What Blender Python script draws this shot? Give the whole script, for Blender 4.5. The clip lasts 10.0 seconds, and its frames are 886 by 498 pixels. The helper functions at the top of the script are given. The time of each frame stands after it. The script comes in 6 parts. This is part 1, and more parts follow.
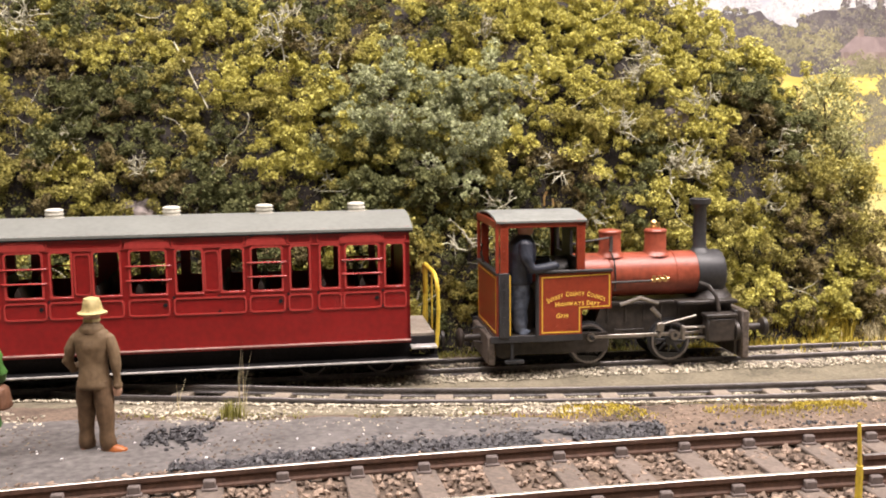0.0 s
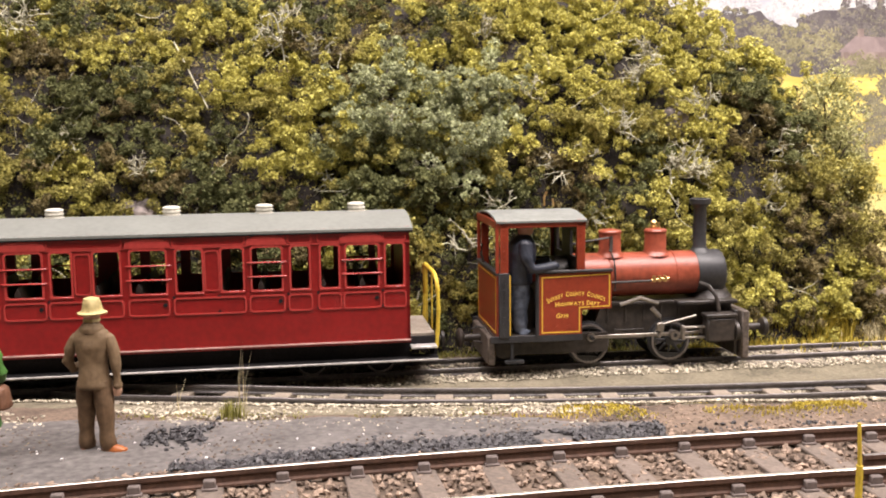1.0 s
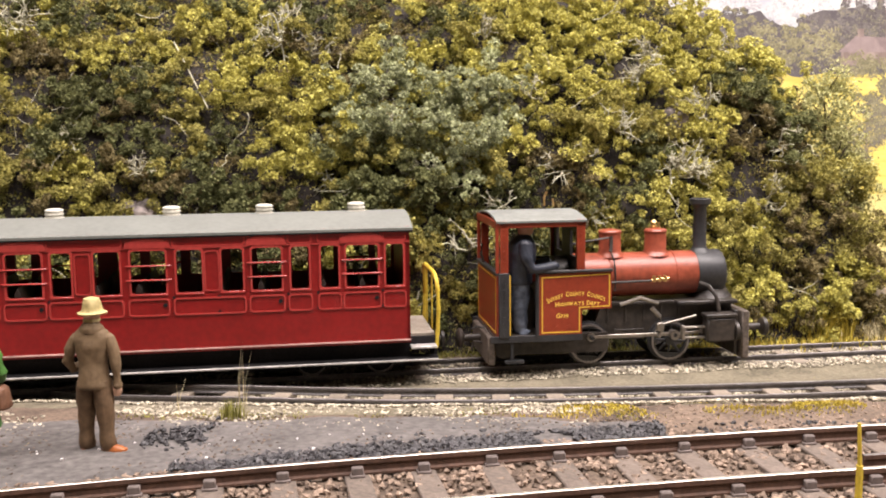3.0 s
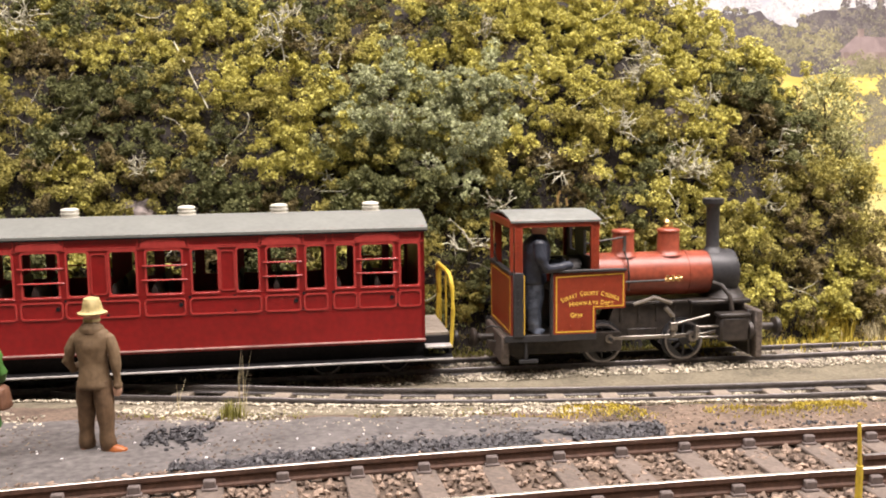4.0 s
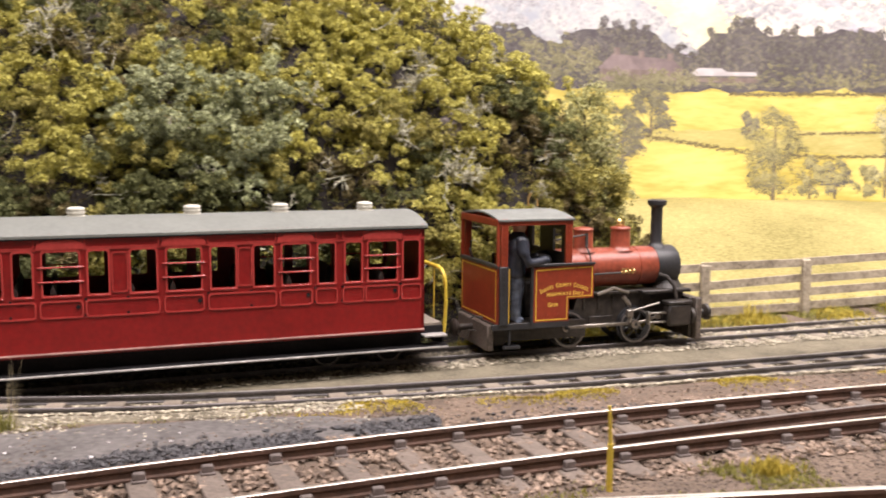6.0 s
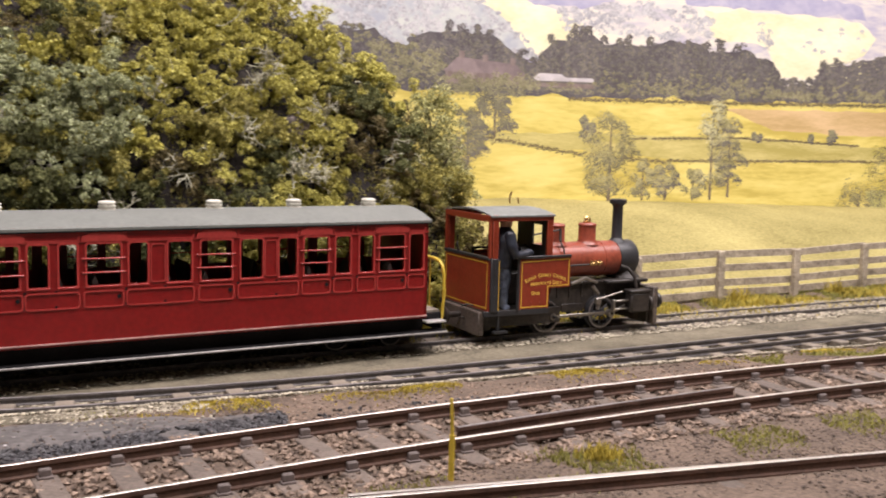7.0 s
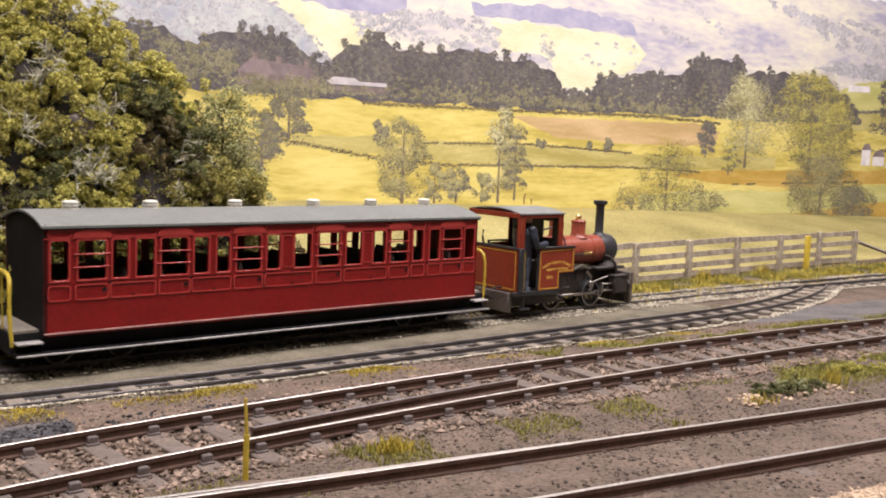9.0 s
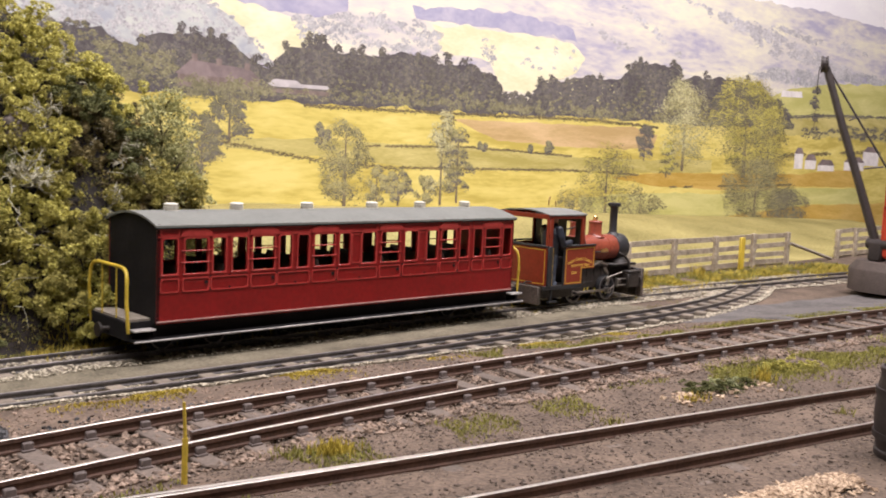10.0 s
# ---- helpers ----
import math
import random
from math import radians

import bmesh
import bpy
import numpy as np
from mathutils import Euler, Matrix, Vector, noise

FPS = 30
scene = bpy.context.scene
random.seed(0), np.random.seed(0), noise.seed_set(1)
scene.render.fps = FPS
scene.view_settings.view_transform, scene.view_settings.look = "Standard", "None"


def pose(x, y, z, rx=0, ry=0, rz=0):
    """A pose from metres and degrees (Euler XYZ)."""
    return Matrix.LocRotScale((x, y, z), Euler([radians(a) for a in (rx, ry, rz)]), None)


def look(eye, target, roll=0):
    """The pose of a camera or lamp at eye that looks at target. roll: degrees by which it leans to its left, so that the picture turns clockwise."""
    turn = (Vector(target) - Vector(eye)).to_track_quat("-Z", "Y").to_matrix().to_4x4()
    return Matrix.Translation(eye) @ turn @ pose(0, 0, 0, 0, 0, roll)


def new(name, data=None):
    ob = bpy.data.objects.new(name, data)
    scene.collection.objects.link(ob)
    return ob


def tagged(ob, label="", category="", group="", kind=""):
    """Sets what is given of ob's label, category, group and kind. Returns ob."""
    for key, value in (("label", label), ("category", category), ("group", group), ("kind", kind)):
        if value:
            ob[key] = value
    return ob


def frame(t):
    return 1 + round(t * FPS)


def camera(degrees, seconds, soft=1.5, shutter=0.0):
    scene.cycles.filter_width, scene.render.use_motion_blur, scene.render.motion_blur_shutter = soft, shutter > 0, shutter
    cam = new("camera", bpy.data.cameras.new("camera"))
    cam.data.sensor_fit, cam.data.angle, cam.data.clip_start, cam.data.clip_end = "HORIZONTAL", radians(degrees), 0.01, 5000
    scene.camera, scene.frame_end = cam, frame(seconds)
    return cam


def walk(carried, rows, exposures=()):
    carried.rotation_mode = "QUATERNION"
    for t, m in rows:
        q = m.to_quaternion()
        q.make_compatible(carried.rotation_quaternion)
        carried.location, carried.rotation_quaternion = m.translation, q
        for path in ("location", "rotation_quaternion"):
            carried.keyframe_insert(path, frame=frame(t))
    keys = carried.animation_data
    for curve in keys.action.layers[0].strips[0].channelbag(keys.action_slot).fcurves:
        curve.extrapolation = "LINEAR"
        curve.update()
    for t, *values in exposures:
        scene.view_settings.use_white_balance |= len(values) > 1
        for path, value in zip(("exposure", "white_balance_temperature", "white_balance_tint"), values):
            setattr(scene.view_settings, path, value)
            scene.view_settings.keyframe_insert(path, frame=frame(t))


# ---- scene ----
# A 7 mm scale model railway on a table-top. All shapes are written in millimetres of the model.
MM = 0.001
FOV = 48.83
cam = camera(FOV, 10.0, soft=1.9, shutter=0.4)
CAMERA_ROWS = [
    (0.0, 0.0, 0.0, 85.75, -6.84, 0.69, 0.0), (3.9, 0.0, 0.0, 85.75, -6.84, 0.69, 0.0), (4.0, 0.0, 0.0, 85.75, -6.84, 0.69, 0.0),
    (4.1, 0.1, 0.0, 85.75, -6.82, 0.75, 0.95), (4.2, 0.3, -0.1, 85.75, -6.79, 0.86, 1.9), (4.3, 0.4, -0.1, 85.8, -6.77, 0.95, 2.05),
    (4.5, 0.5, -0.2, 85.8, -6.74, 1.0, 1.8), (5.0, -1.1, -1.5, 85.4, -6.58, 0.73, -0.62), (5.5, -1.2, -5.5, 85.9, -6.58, 0.08, -6.77),
    (6.0, -0.6, -9.6, 86.6, -6.64, -0.37, -12.68), (6.2, -0.8, -11.0, 86.8, -6.63, -0.58, -14.75), (7.3, -2.0, -17.0, 87.4, -6.56, -1.62, -23.75),
    (7.5, -2.2, -17.8, 87.5, -6.54, -1.7, -25.22), (8.0, -3.5, -20.1, 87.6, -6.4, -1.9, -28.55), (8.5, -3.6, -21.2, 87.5, -6.22, -2.17, -31.28),
    (9.0, -4.1, -22.8, 87.7, -6.05, -2.3, -33.39), (9.5, -4.7, -24.7, 88.3, -5.93, -2.48, -34.94), (10.0, -4.8, -26.4, 88.3, -5.78, -2.45, -36.68)]
walk(cam, [(t, pose(x * MM, y * MM, z * MM, 90 + p, r, w)) for t, x, y, z, p, r, w in CAMERA_ROWS],
     exposures=[(0.0, 0.18, 6480, 12), (4.0, 0.18, 6480, 12), (4.4, 0.28, 6480, 12), (5.0, 0.28, 6480, 12), (6.0, -0.04, 6350, 13), (7.5, -0.50, 6200, 14), (10.0, -0.50, 6150, 13)])

# ---- light: an exhibition hall with strip lamps, and the layout's own lighting rail above the front edge ----
world = bpy.data.worlds.new("hall_air")
scene.world = world
world.use_nodes = True
world.node_tree.nodes["Background"].inputs[0].default_value = (1.0, 0.96, 0.9, 1)
world.node_tree.nodes["Background"].inputs[1].default_value = 0.25


def strip_lamp(name, x, y, z, length, width, watts, colour, aim):
    data = bpy.data.lights.new(name, "AREA")
    data.shape, data.size, data.size_y, data.energy, data.color = "RECTANGLE", length, width, watts, colour
    ob = new(name, data)
    ob.matrix_world = look((x, y, z), aim)
    return ob


strip_lamp("layout_lamp", 0.42, 0.27, 0.80, 1.35, 0.34, 19.5, (1.0, 0.90, 0.86), (0.42, 0.46, 0.0))
strip_lamp("hall_lamp", 0.2, -0.4, 1.8, 3.0, 0.6, 60.0, (1.0, 0.90, 0.86), (0.2, 0.2, 0.0))


# ---- materials ----
def mat(name, colour, rough=0.7, metal=0.0, vary=0.25, grain=900, patch=90, bump=0.3, island=0.0, tint=None, spec=0.5, objrand=0.0):
    """A worn surface: base colour broken up by fine grain and wide patches, with a fine relief."""
    m = bpy.data.materials.new(name)
    m.use_nodes = True
    nt = m.node_tree
    b = nt.nodes["Principled BSDF"]
    b.inputs["Roughness"].default_value, b.inputs["Metallic"].default_value = rough, metal
    b.inputs["Specular IOR Level"].default_value = spec
    co = nt.nodes.new("ShaderNodeTexCoord")
    n1, n2 = nt.nodes.new("ShaderNodeTexNoise"), nt.nodes.new("ShaderNodeTexNoise")
    for n, sc, det in ((n1, grain, 3), (n2, patch, 4)):
        n.inputs["Scale"].default_value, n.inputs["Detail"].default_value = sc, det
        nt.links.new(co.outputs["Object"], n.inputs["Vector"])
    mix = nt.nodes.new("ShaderNodeMix")
    mix.data_type = "RGBA"
    dark = [c * (1 - vary) for c in colour]
    light = tint or [min(1, c * (1 + vary)) for c in colour]
    mix.inputs["A"].default_value, mix.inputs["B"].default_value = (*dark, 1), (*light, 1)
    add = nt.nodes.new("ShaderNodeMath")
    add.operation = "ADD"
    nt.links.new(n1.outputs["Fac"], add.inputs[0])
    nt.links.new(n2.outputs["Fac"], add.inputs[1])
    ramp = nt.nodes.new("ShaderNodeMapRange")
    ramp.inputs["From Min"].default_value, ramp.inputs["From Max"].default_value = 0.7, 1.3
    nt.links.new(add.outputs[0], ramp.inputs["Value"])
    fac = ramp.outputs[0]
    if island or objrand:
        g = nt.nodes.new("ShaderNodeNewGeometry" if island else "ShaderNodeObjectInfo")
        k = nt.nodes.new("ShaderNodeMath")
        k.operation = "MULTIPLY_ADD"
        nt.links.new(g.outputs["Random Per Island" if island else "Random"], k.inputs[0])
        k.inputs[1].default_value = 2 * (island or objrand)
        k.inputs[2].default_value = -(island or objrand)
        s2 = nt.nodes.new("ShaderNodeMath")
        s2.operation, s2.use_clamp = "ADD", True
        nt.links.new(fac, s2.inputs[0])
        nt.links.new(k.outputs[0], s2.inputs[1])
        fac = s2.outputs[0]
    nt.links.new(fac, mix.inputs["Factor"])
    nt.links.new(mix.outputs["Result"], b.inputs["Base Color"])
    if bump:
        bp = nt.nodes.new("ShaderNodeBump")
        bp.inputs["Strength"].default_value, bp.inputs["Distance"].default_value = bump, 0.0004
        nt.links.new(n1.outputs["Fac"], bp.inputs["Height"])
        nt.links.new(bp.outputs["Normal"], b.inputs["Normal"])
    return m


CRIMSON = mat("crimson_paint", (0.225, 0.0085, 0.0085), 0.36, vary=0.18, grain=500, patch=60, bump=0.08)
# lighter crimson: highlights on the raised beading are put into its colour
BEAD = mat("lit_crimson_beading", (0.40, 0.046, 0.040), 0.24, vary=0.15, grain=700, bump=0.05)
EDGE_LINE = mat("worn_pale_edge", (0.55, 0.34, 0.31), 0.5, vary=0.3, grain=500)
ROOF = mat("grey_roof_paint", (0.165, 0.172, 0.155), 0.7, vary=0.12, grain=500, patch=50, bump=0.15)
VENT = mat("cream_vent_paint", (0.62, 0.60, 0.52), 0.6, vary=0.15, grain=900, bump=0.1)
BLACK = mat("underframe_black", (0.012, 0.011, 0.012), 0.8, vary=0.4, bump=0.2, spec=0.2)
BOARD_EDGE = mat("pale_footboard_edge", (0.42, 0.40, 0.38), 0.5, metal=0.3, vary=0.35, grain=600)
PLANK = mat("platform_boards", (0.33, 0.29, 0.235), 0.8, vary=0.25)
YELLOW = mat("yellow_rail_paint", (0.62, 0.46, 0.05), 0.4, vary=0.2, grain=900, bump=0.1)
SEAT = mat("dark_seat_wood", (0.03, 0.022, 0.018), 0.6, vary=0.3)
LOCO_RED = mat("loco_oxide_red", (0.25, 0.038, 0.016), 0.36, vary=0.2, grain=500, patch=70, bump=0.1)
BOILER_RED = mat("boiler_red", (0.255, 0.058, 0.031), 0.36, vary=0.32, grain=450, patch=55, bump=0.08)
SMOKEBOX = mat("smokebox_black", (0.029, 0.029, 0.031), 0.45, vary=0.3, bump=0.15)
GRIME = mat("grimy_frame_black", (0.021, 0.018, 0.016), 0.48, vary=0.45, tint=(0.052, 0.041, 0.033), grain=500, patch=120, bump=0.3)
STEEL = mat("oily_steel", (0.34, 0.31, 0.275), 0.36, metal=0.9, vary=0.25, grain=800, bump=0.1)
BRASS = mat("brass", (0.70, 0.47, 0.20), 0.3, metal=0.9, vary=0.2, bump=0.05)
BEAM = mat("scuffed_beam_brown", (0.085, 0.066, 0.052), 0.7, vary=0.4, tint=(0.17, 0.135, 0.11), bump=0.4)
LINING = mat("yellow_lining", (0.72, 0.45, 0.05), 0.45, vary=0.1, bump=0.0)
LETTER = mat("gilt_lettering", (0.85, 0.55, 0.09), 0.45, vary=0.12, bump=0.0)
CABROOF = mat("cab_roof_grey", (0.185, 0.195, 0.18), 0.6, vary=0.2, grain=500, bump=0.15)
RAIL_RUST = mat("rail_rust", (0.105, 0.057, 0.038), 0.75, vary=0.35, grain=900, patch=200)
RAIL_STEEL = mat("dull_rail_steel", (0.13, 0.12, 0.118), 0.55, metal=0.3, vary=0.35, grain=900, patch=200)
RAIL_TOP = mat("polished_railhead", (0.76, 0.72, 0.66), 0.36, metal=1.0, vary=0.2, grain=700, patch=60, bump=0.05)
RAIL_DARK = mat("dark_railhead", (0.24, 0.22, 0.215), 0.36, metal=0.7, vary=0.35, grain=700, patch=60, bump=0.1)
SLEEPER = mat("sleeper_brown", (0.142, 0.113, 0.092), 0.85, vary=0.3, grain=700, patch=160, bump=0.5, objrand=0.25)
SLEEPER_PALE = mat("sleeper_weathered", (0.22, 0.185, 0.145), 0.85, vary=0.3, grain=700, patch=160, bump=0.5, objrand=0.3)
CHAIR = mat("rail_chair_rust", (0.13, 0.105, 0.095), 0.75, vary=0.3)
GROUND = mat("ash_ground", (0.102, 0.072, 0.051), 0.92, vary=0.45, tint=(0.190, 0.138, 0.100), grain=700, patch=45, bump=0.9)
PAVING = mat("grey_yard_surface", (0.088, 0.080, 0.075), 0.85, vary=0.35, tint=(0.16, 0.146, 0.138), grain=450, patch=40, bump=0.5)
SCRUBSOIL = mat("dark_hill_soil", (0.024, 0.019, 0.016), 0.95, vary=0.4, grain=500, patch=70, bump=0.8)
BALLAST = mat("pale_ballast", (0.34, 0.295, 0.22), 0.85, vary=0.5, tint=(0.62, 0.56, 0.43), grain=900, island=0.5, bump=0.4)
BALLAST_BROWN = mat("brown_ballast", (0.165, 0.116, 0.085), 0.88, vary=0.5, tint=(0.34, 0.252, 0.187), grain=900, island=0.5, bump=0.4)
ASH = mat("brown_ash_stones", (0.10, 0.074, 0.057), 0.9, vary=0.5, tint=(0.21, 0.158, 0.12), grain=900, island=0.5, bump=0.4)
COAL = mat("coal", (0.026, 0.025, 0.027), 0.5, vary=0.4, tint=(0.075, 0.072, 0.076), grain=800, island=0.4, bump=0.5)
SPOIL = mat("orange_spoil", (0.36, 0.25, 0.16), 0.9, vary=0.3, tint=(0.60, 0.46, 0.32), island=0.5, bump=0.3)
ROCK = mat("grey_rock", (0.12, 0.10, 0.10), 0.9, vary=0.6, tint=(0.27, 0.23, 0.21), grain=300, patch=80, bump=0.9)
FENCE = mat("weathered_fence_wood", (0.30, 0.25, 0.18), 0.85, vary=0.35, tint=(0.56, 0.48, 0.36), grain=600, patch=120, bump=0.4)
BARK = mat("bark", (0.10, 0.075, 0.05), 0.9, vary=0.3)
TWIG = mat("dry_twigs", (0.33, 0.31, 0.22), 0.85, vary=0.35, tint=(0.56, 0.54, 0.40), island=0.3, bump=0.0)


def leafy(name, low, high):
    m = mat(name, [(a + b) / 2 for a, b in zip(low, high)], 0.85, vary=0.45, tint=high, grain=400, patch=30, island=0.5, bump=0.0, spec=0.2)
    nt = m.node_tree
    b, out = nt.nodes["Principled BSDF"], nt.nodes["Material Output"]
    thin_leaf, both = nt.nodes.new("ShaderNodeBsdfTranslucent"), nt.nodes.new("ShaderNodeMixShader")
    both.inputs[0].default_value = 0.18
    nt.links.new(b.inputs["Base Color"].links[0].from_socket, thin_leaf.inputs["Color"])
    nt.links.new(b.outputs[0], both.inputs[1])
    nt.links.new(thin_leaf.outputs[0], both.inputs[2])
    nt.links.new(both.outputs[0], out.inputs["Surface"])
    return m


LEAF_OLIVE = leafy("olive_scrub", (0.185, 0.17, 0.046), (0.48, 0.43, 0.125))
LEAF_YELLOW = leafy("yellow_green_scrub", (0.36, 0.335, 0.075), (0.72, 0.665, 0.185))
LEAF_LIGHT = leafy("pale_green_leaf", (0.25, 0.25, 0.10), (0.58, 0.57, 0.27))
LEAF_DARK = leafy("dark_green_scrub", (0.065, 0.072, 0.032), (0.22, 0.23, 0.092))
LEAF_BLUE = leafy("grey_green_scrub", (0.22, 0.245, 0.13), (0.56, 0.59, 0.34))
LEAF_BROWN = leafy("brown_scrub", (0.10, 0.08, 0.038), (0.30, 0.245, 0.11))
GRASS_YELLOW = leafy("dry_yellow_grass", (0.32, 0.25, 0.03), (0.70, 0.56, 0.10))
GRASS_GREEN = leafy("moss_green_grass", (0.16, 0.17, 0.04), (0.40, 0.38, 0.10))
GRASS_STRAW = leafy("straw_grass", (0.40, 0.34, 0.18), (0.75, 0.66, 0.42))


# ---- building helpers (millimetres) ----
def finish(bm, sharp=38):
    bmesh.ops.recalc_face_normals(bm, faces=bm.faces)
    lim = radians(sharp)
    for e in bm.edges:
        e.smooth = len(e.link_faces) == 2 and e.calc_face_angle(0) < lim
    for f in bm.faces:
        f.smooth = True
    bm.transform(Matrix.Scale(MM, 4))


def mesh_of(name, bm, material, sharp=38):
    finish(bm, sharp)
    me = bpy.data.meshes.new(name)
    bm.to_mesh(me)
    bm.free()
    me.materials.append(material)
    return me


def part(name, bm, material, parent=None, label="", at=(0, 0, 0), sharp=38):
    ob = new(name, mesh_of(name, bm, material, sharp))
    ob.parent = parent
    ob.location = [c * MM for c in at]
    return tagged(ob, label=label)


def piece(name, me, parent, m):
    ob = new(name, me)
    ob.parent = parent
    ob.matrix_basis = m
    return ob


def thing(name, at, label, category, group="", turn=0.0, kind=""):
    ob = new(name)
    ob.empty_display_size = 0.01
    ob.matrix_basis = P(*at, 0, 0, turn)
    return tagged(ob, label, category, group, kind)


def P(x, y, z, rx=0, ry=0, rz=0):
    return pose(x * MM, y * MM, z * MM, rx, ry, rz)


def box(bm, x0, x1, y0, y1, z0, z1, bevel=0.0):
    r = bmesh.ops.create_cube(bm, size=1.0)
    vs = r["verts"]
    bmesh.ops.scale(bm, vec=(x1 - x0, y1 - y0, z1 - z0), verts=vs)
    bmesh.ops.translate(bm, vec=((x0 + x1) / 2, (y0 + y1) / 2, (z0 + z1) / 2), verts=vs)
    if bevel:
        es = list({e for v in vs for e in v.link_edges})
        bmesh.ops.bevel(bm, geom=es, offset=bevel, segments=1, affect="EDGES")
    return bm


def rod(bm, a, b, r0, r1=None, seg=10):
    a, b = Vector(a), Vector(b)
    d = b - a
    r = bmesh.ops.create_cone(bm, cap_ends=True, segments=seg, radius1=r0, radius2=r0 if r1 is None else r1, depth=d.length)
    m = Matrix.Translation((a + b) / 2) @ d.to_track_quat("Z", "Y").to_matrix().to_4x4()
    bmesh.ops.transform(bm, matrix=m, verts=r["verts"])
    return bm


def tube(bm, pts, r, seg=6, taper=1.0):
    pts = [Vector(p) for p in pts]
    rings = []
    for i, p in enumerate(pts):
        d = (pts[min(i + 1, len(pts) - 1)] - pts[max(i - 1, 0)]).normalized()
        q = d.to_track_quat("Z", "Y")
        k = r * (1 + (taper - 1) * i / max(1, len(pts) - 1))
        rings.append([bm.verts.new(p + q @ Vector((k * math.cos(6.2832 * j / seg), k * math.sin(6.2832 * j / seg), 0))) for j in range(seg)])
    for a, b in zip(rings, rings[1:]):
        for j in range(seg):
            bm.faces.new((a[j], a[(j + 1) % seg], b[(j + 1) % seg], b[j]))
    bm.faces.new(rings[0][::-1])
    bm.faces.new(rings[-1])
    return bm


def lathe(bm, profile, m=None, seg=24):
    """Turns (radius, height) pairs about z, then moves the shape by m."""
    m = m or Matrix()
    rings = [[bm.verts.new(m @ Vector((r * math.cos(6.28319 * j / seg), r * math.sin(6.28319 * j / seg), h))) for j in range(seg)] for r, h in profile]
    for a, b in zip(rings, rings[1:]):
        for j in range(seg):
            bm.faces.new((a[j], a[(j + 1) % seg], b[(j + 1) % seg], b[j]))
    bm.faces.new(rings[0][::-1])
    bm.faces.new(rings[-1])
    return bm


def slab(bm, outline, d0, d1, m=None):
    """A flat plate: an outline of (x, y), thick from d0 to d1 along z, moved by m."""
    m = m or Matrix()
    lo = [bm.verts.new(m @ Vector((x, y, d0))) for x, y in outline]
    hi = [bm.verts.new(m @ Vector((x, y, d1))) for x, y in outline]
    n = len(outline)
    bm.faces.new(lo[::-1])
    bm.faces.new(hi)
    for i in range(n):
        bm.faces.new((lo[i], lo[(i + 1) % n], hi[(i + 1) % n], hi[i]))
    return bm


def rounded(x0, x1, y0, y1, r, n=3):
    out = []
    for cx, cy, a in ((x1 - r, y1 - r, 0), (x0 + r, y1 - r, 90), (x0 + r, y0 + r, 180), (x1 - r, y0 + r, 270)):
        for i in range(n + 1):
            t = radians(a + 90 * i / n)
            out.append((cx + r * math.cos(t), cy + r * math.sin(t)))
    return out


def ring_plate(bm, outer, inner, d0, d1, m):
    """A frame between two outlines with as many corners each."""
    n = len(outer)
    v = [[bm.verts.new(m @ Vector((x, y, d))) for x, y in o] for o, d in ((outer, d0), (outer, d1), (inner, d1), (inner, d0))]
    for k in range(4):
        a, b = v[k], v[(k + 1) % 4]
        for i in range(n):
            bm.faces.new((a[i], a[(i + 1) % n], b[(i + 1) % n], b[i]))
    return bm


# side plates: (u, z) drawn upright, thick along -y (towards the near side)
UPRIGHT = Matrix(((1, 0, 0, 0), (0, 0, -1, 0), (0, 1, 0, 0), (0, 0, 0, 1)))


def raw(name, verts, faces, material, smooth=False):
    me = bpy.data.meshes.new(name)
    me.from_pydata((np.asarray(verts) * MM).tolist(), [], faces.tolist() if hasattr(faces, "tolist") else faces)
    me.materials.append(material)
    if smooth:
        me.shade_smooth()
    return me


def turns(n, rng):
    """n random rotations."""
    q = rng.normal(size=(n, 4))
    q /= np.linalg.norm(q, axis=1)[:, None]
    w, x, y, z = q.T
    return np.stack([np.stack([1 - 2 * (y * y + z * z), 2 * (x * y - z * w), 2 * (x * z + y * w)], 1),
                     np.stack([2 * (x * y + z * w), 1 - 2 * (x * x + z * z), 2 * (y * z - x * w)], 1),
                     np.stack([2 * (x * z - y * w), 2 * (y * z + x * w), 1 - 2 * (x * x + y * y)], 1)], 1)


def stones(name, pts, size, material, rng, flat=0.75):
    """Loose angular stones at pts, joined into one mesh."""
    base = np.array([(1, 0, 0), (-1, 0, 0), (0, 1, 0), (0, -1, 0), (0, 0, 1), (0, 0, -1), (0.6, 0.6, 0.5), (-0.6, -0.5, 0.6)], float)[:6]
    tri = np.array([(0, 2, 4), (2, 1, 4), (1, 3, 4), (3, 0, 4), (2, 0, 5), (1, 2, 5), (3, 1, 5), (0, 3, 5)])
    n = len(pts)
    v = base[None] * (1 + rng.uniform(-0.4, 0.35, (n, 6, 1)))
    v = np.einsum("nij,nkj->nki", turns(n, rng), v)
    v[:, :, 2] *= flat
    v *= rng.uniform(size[0], size[1], (n, 1, 1)) / 2
    v += np.asarray(pts)[:, None]
    f = tri[None] + 6 * np.arange(n)[:, None, None]
    return raw(name, v.reshape(-1, 3), f.reshape(-1, 3), material)


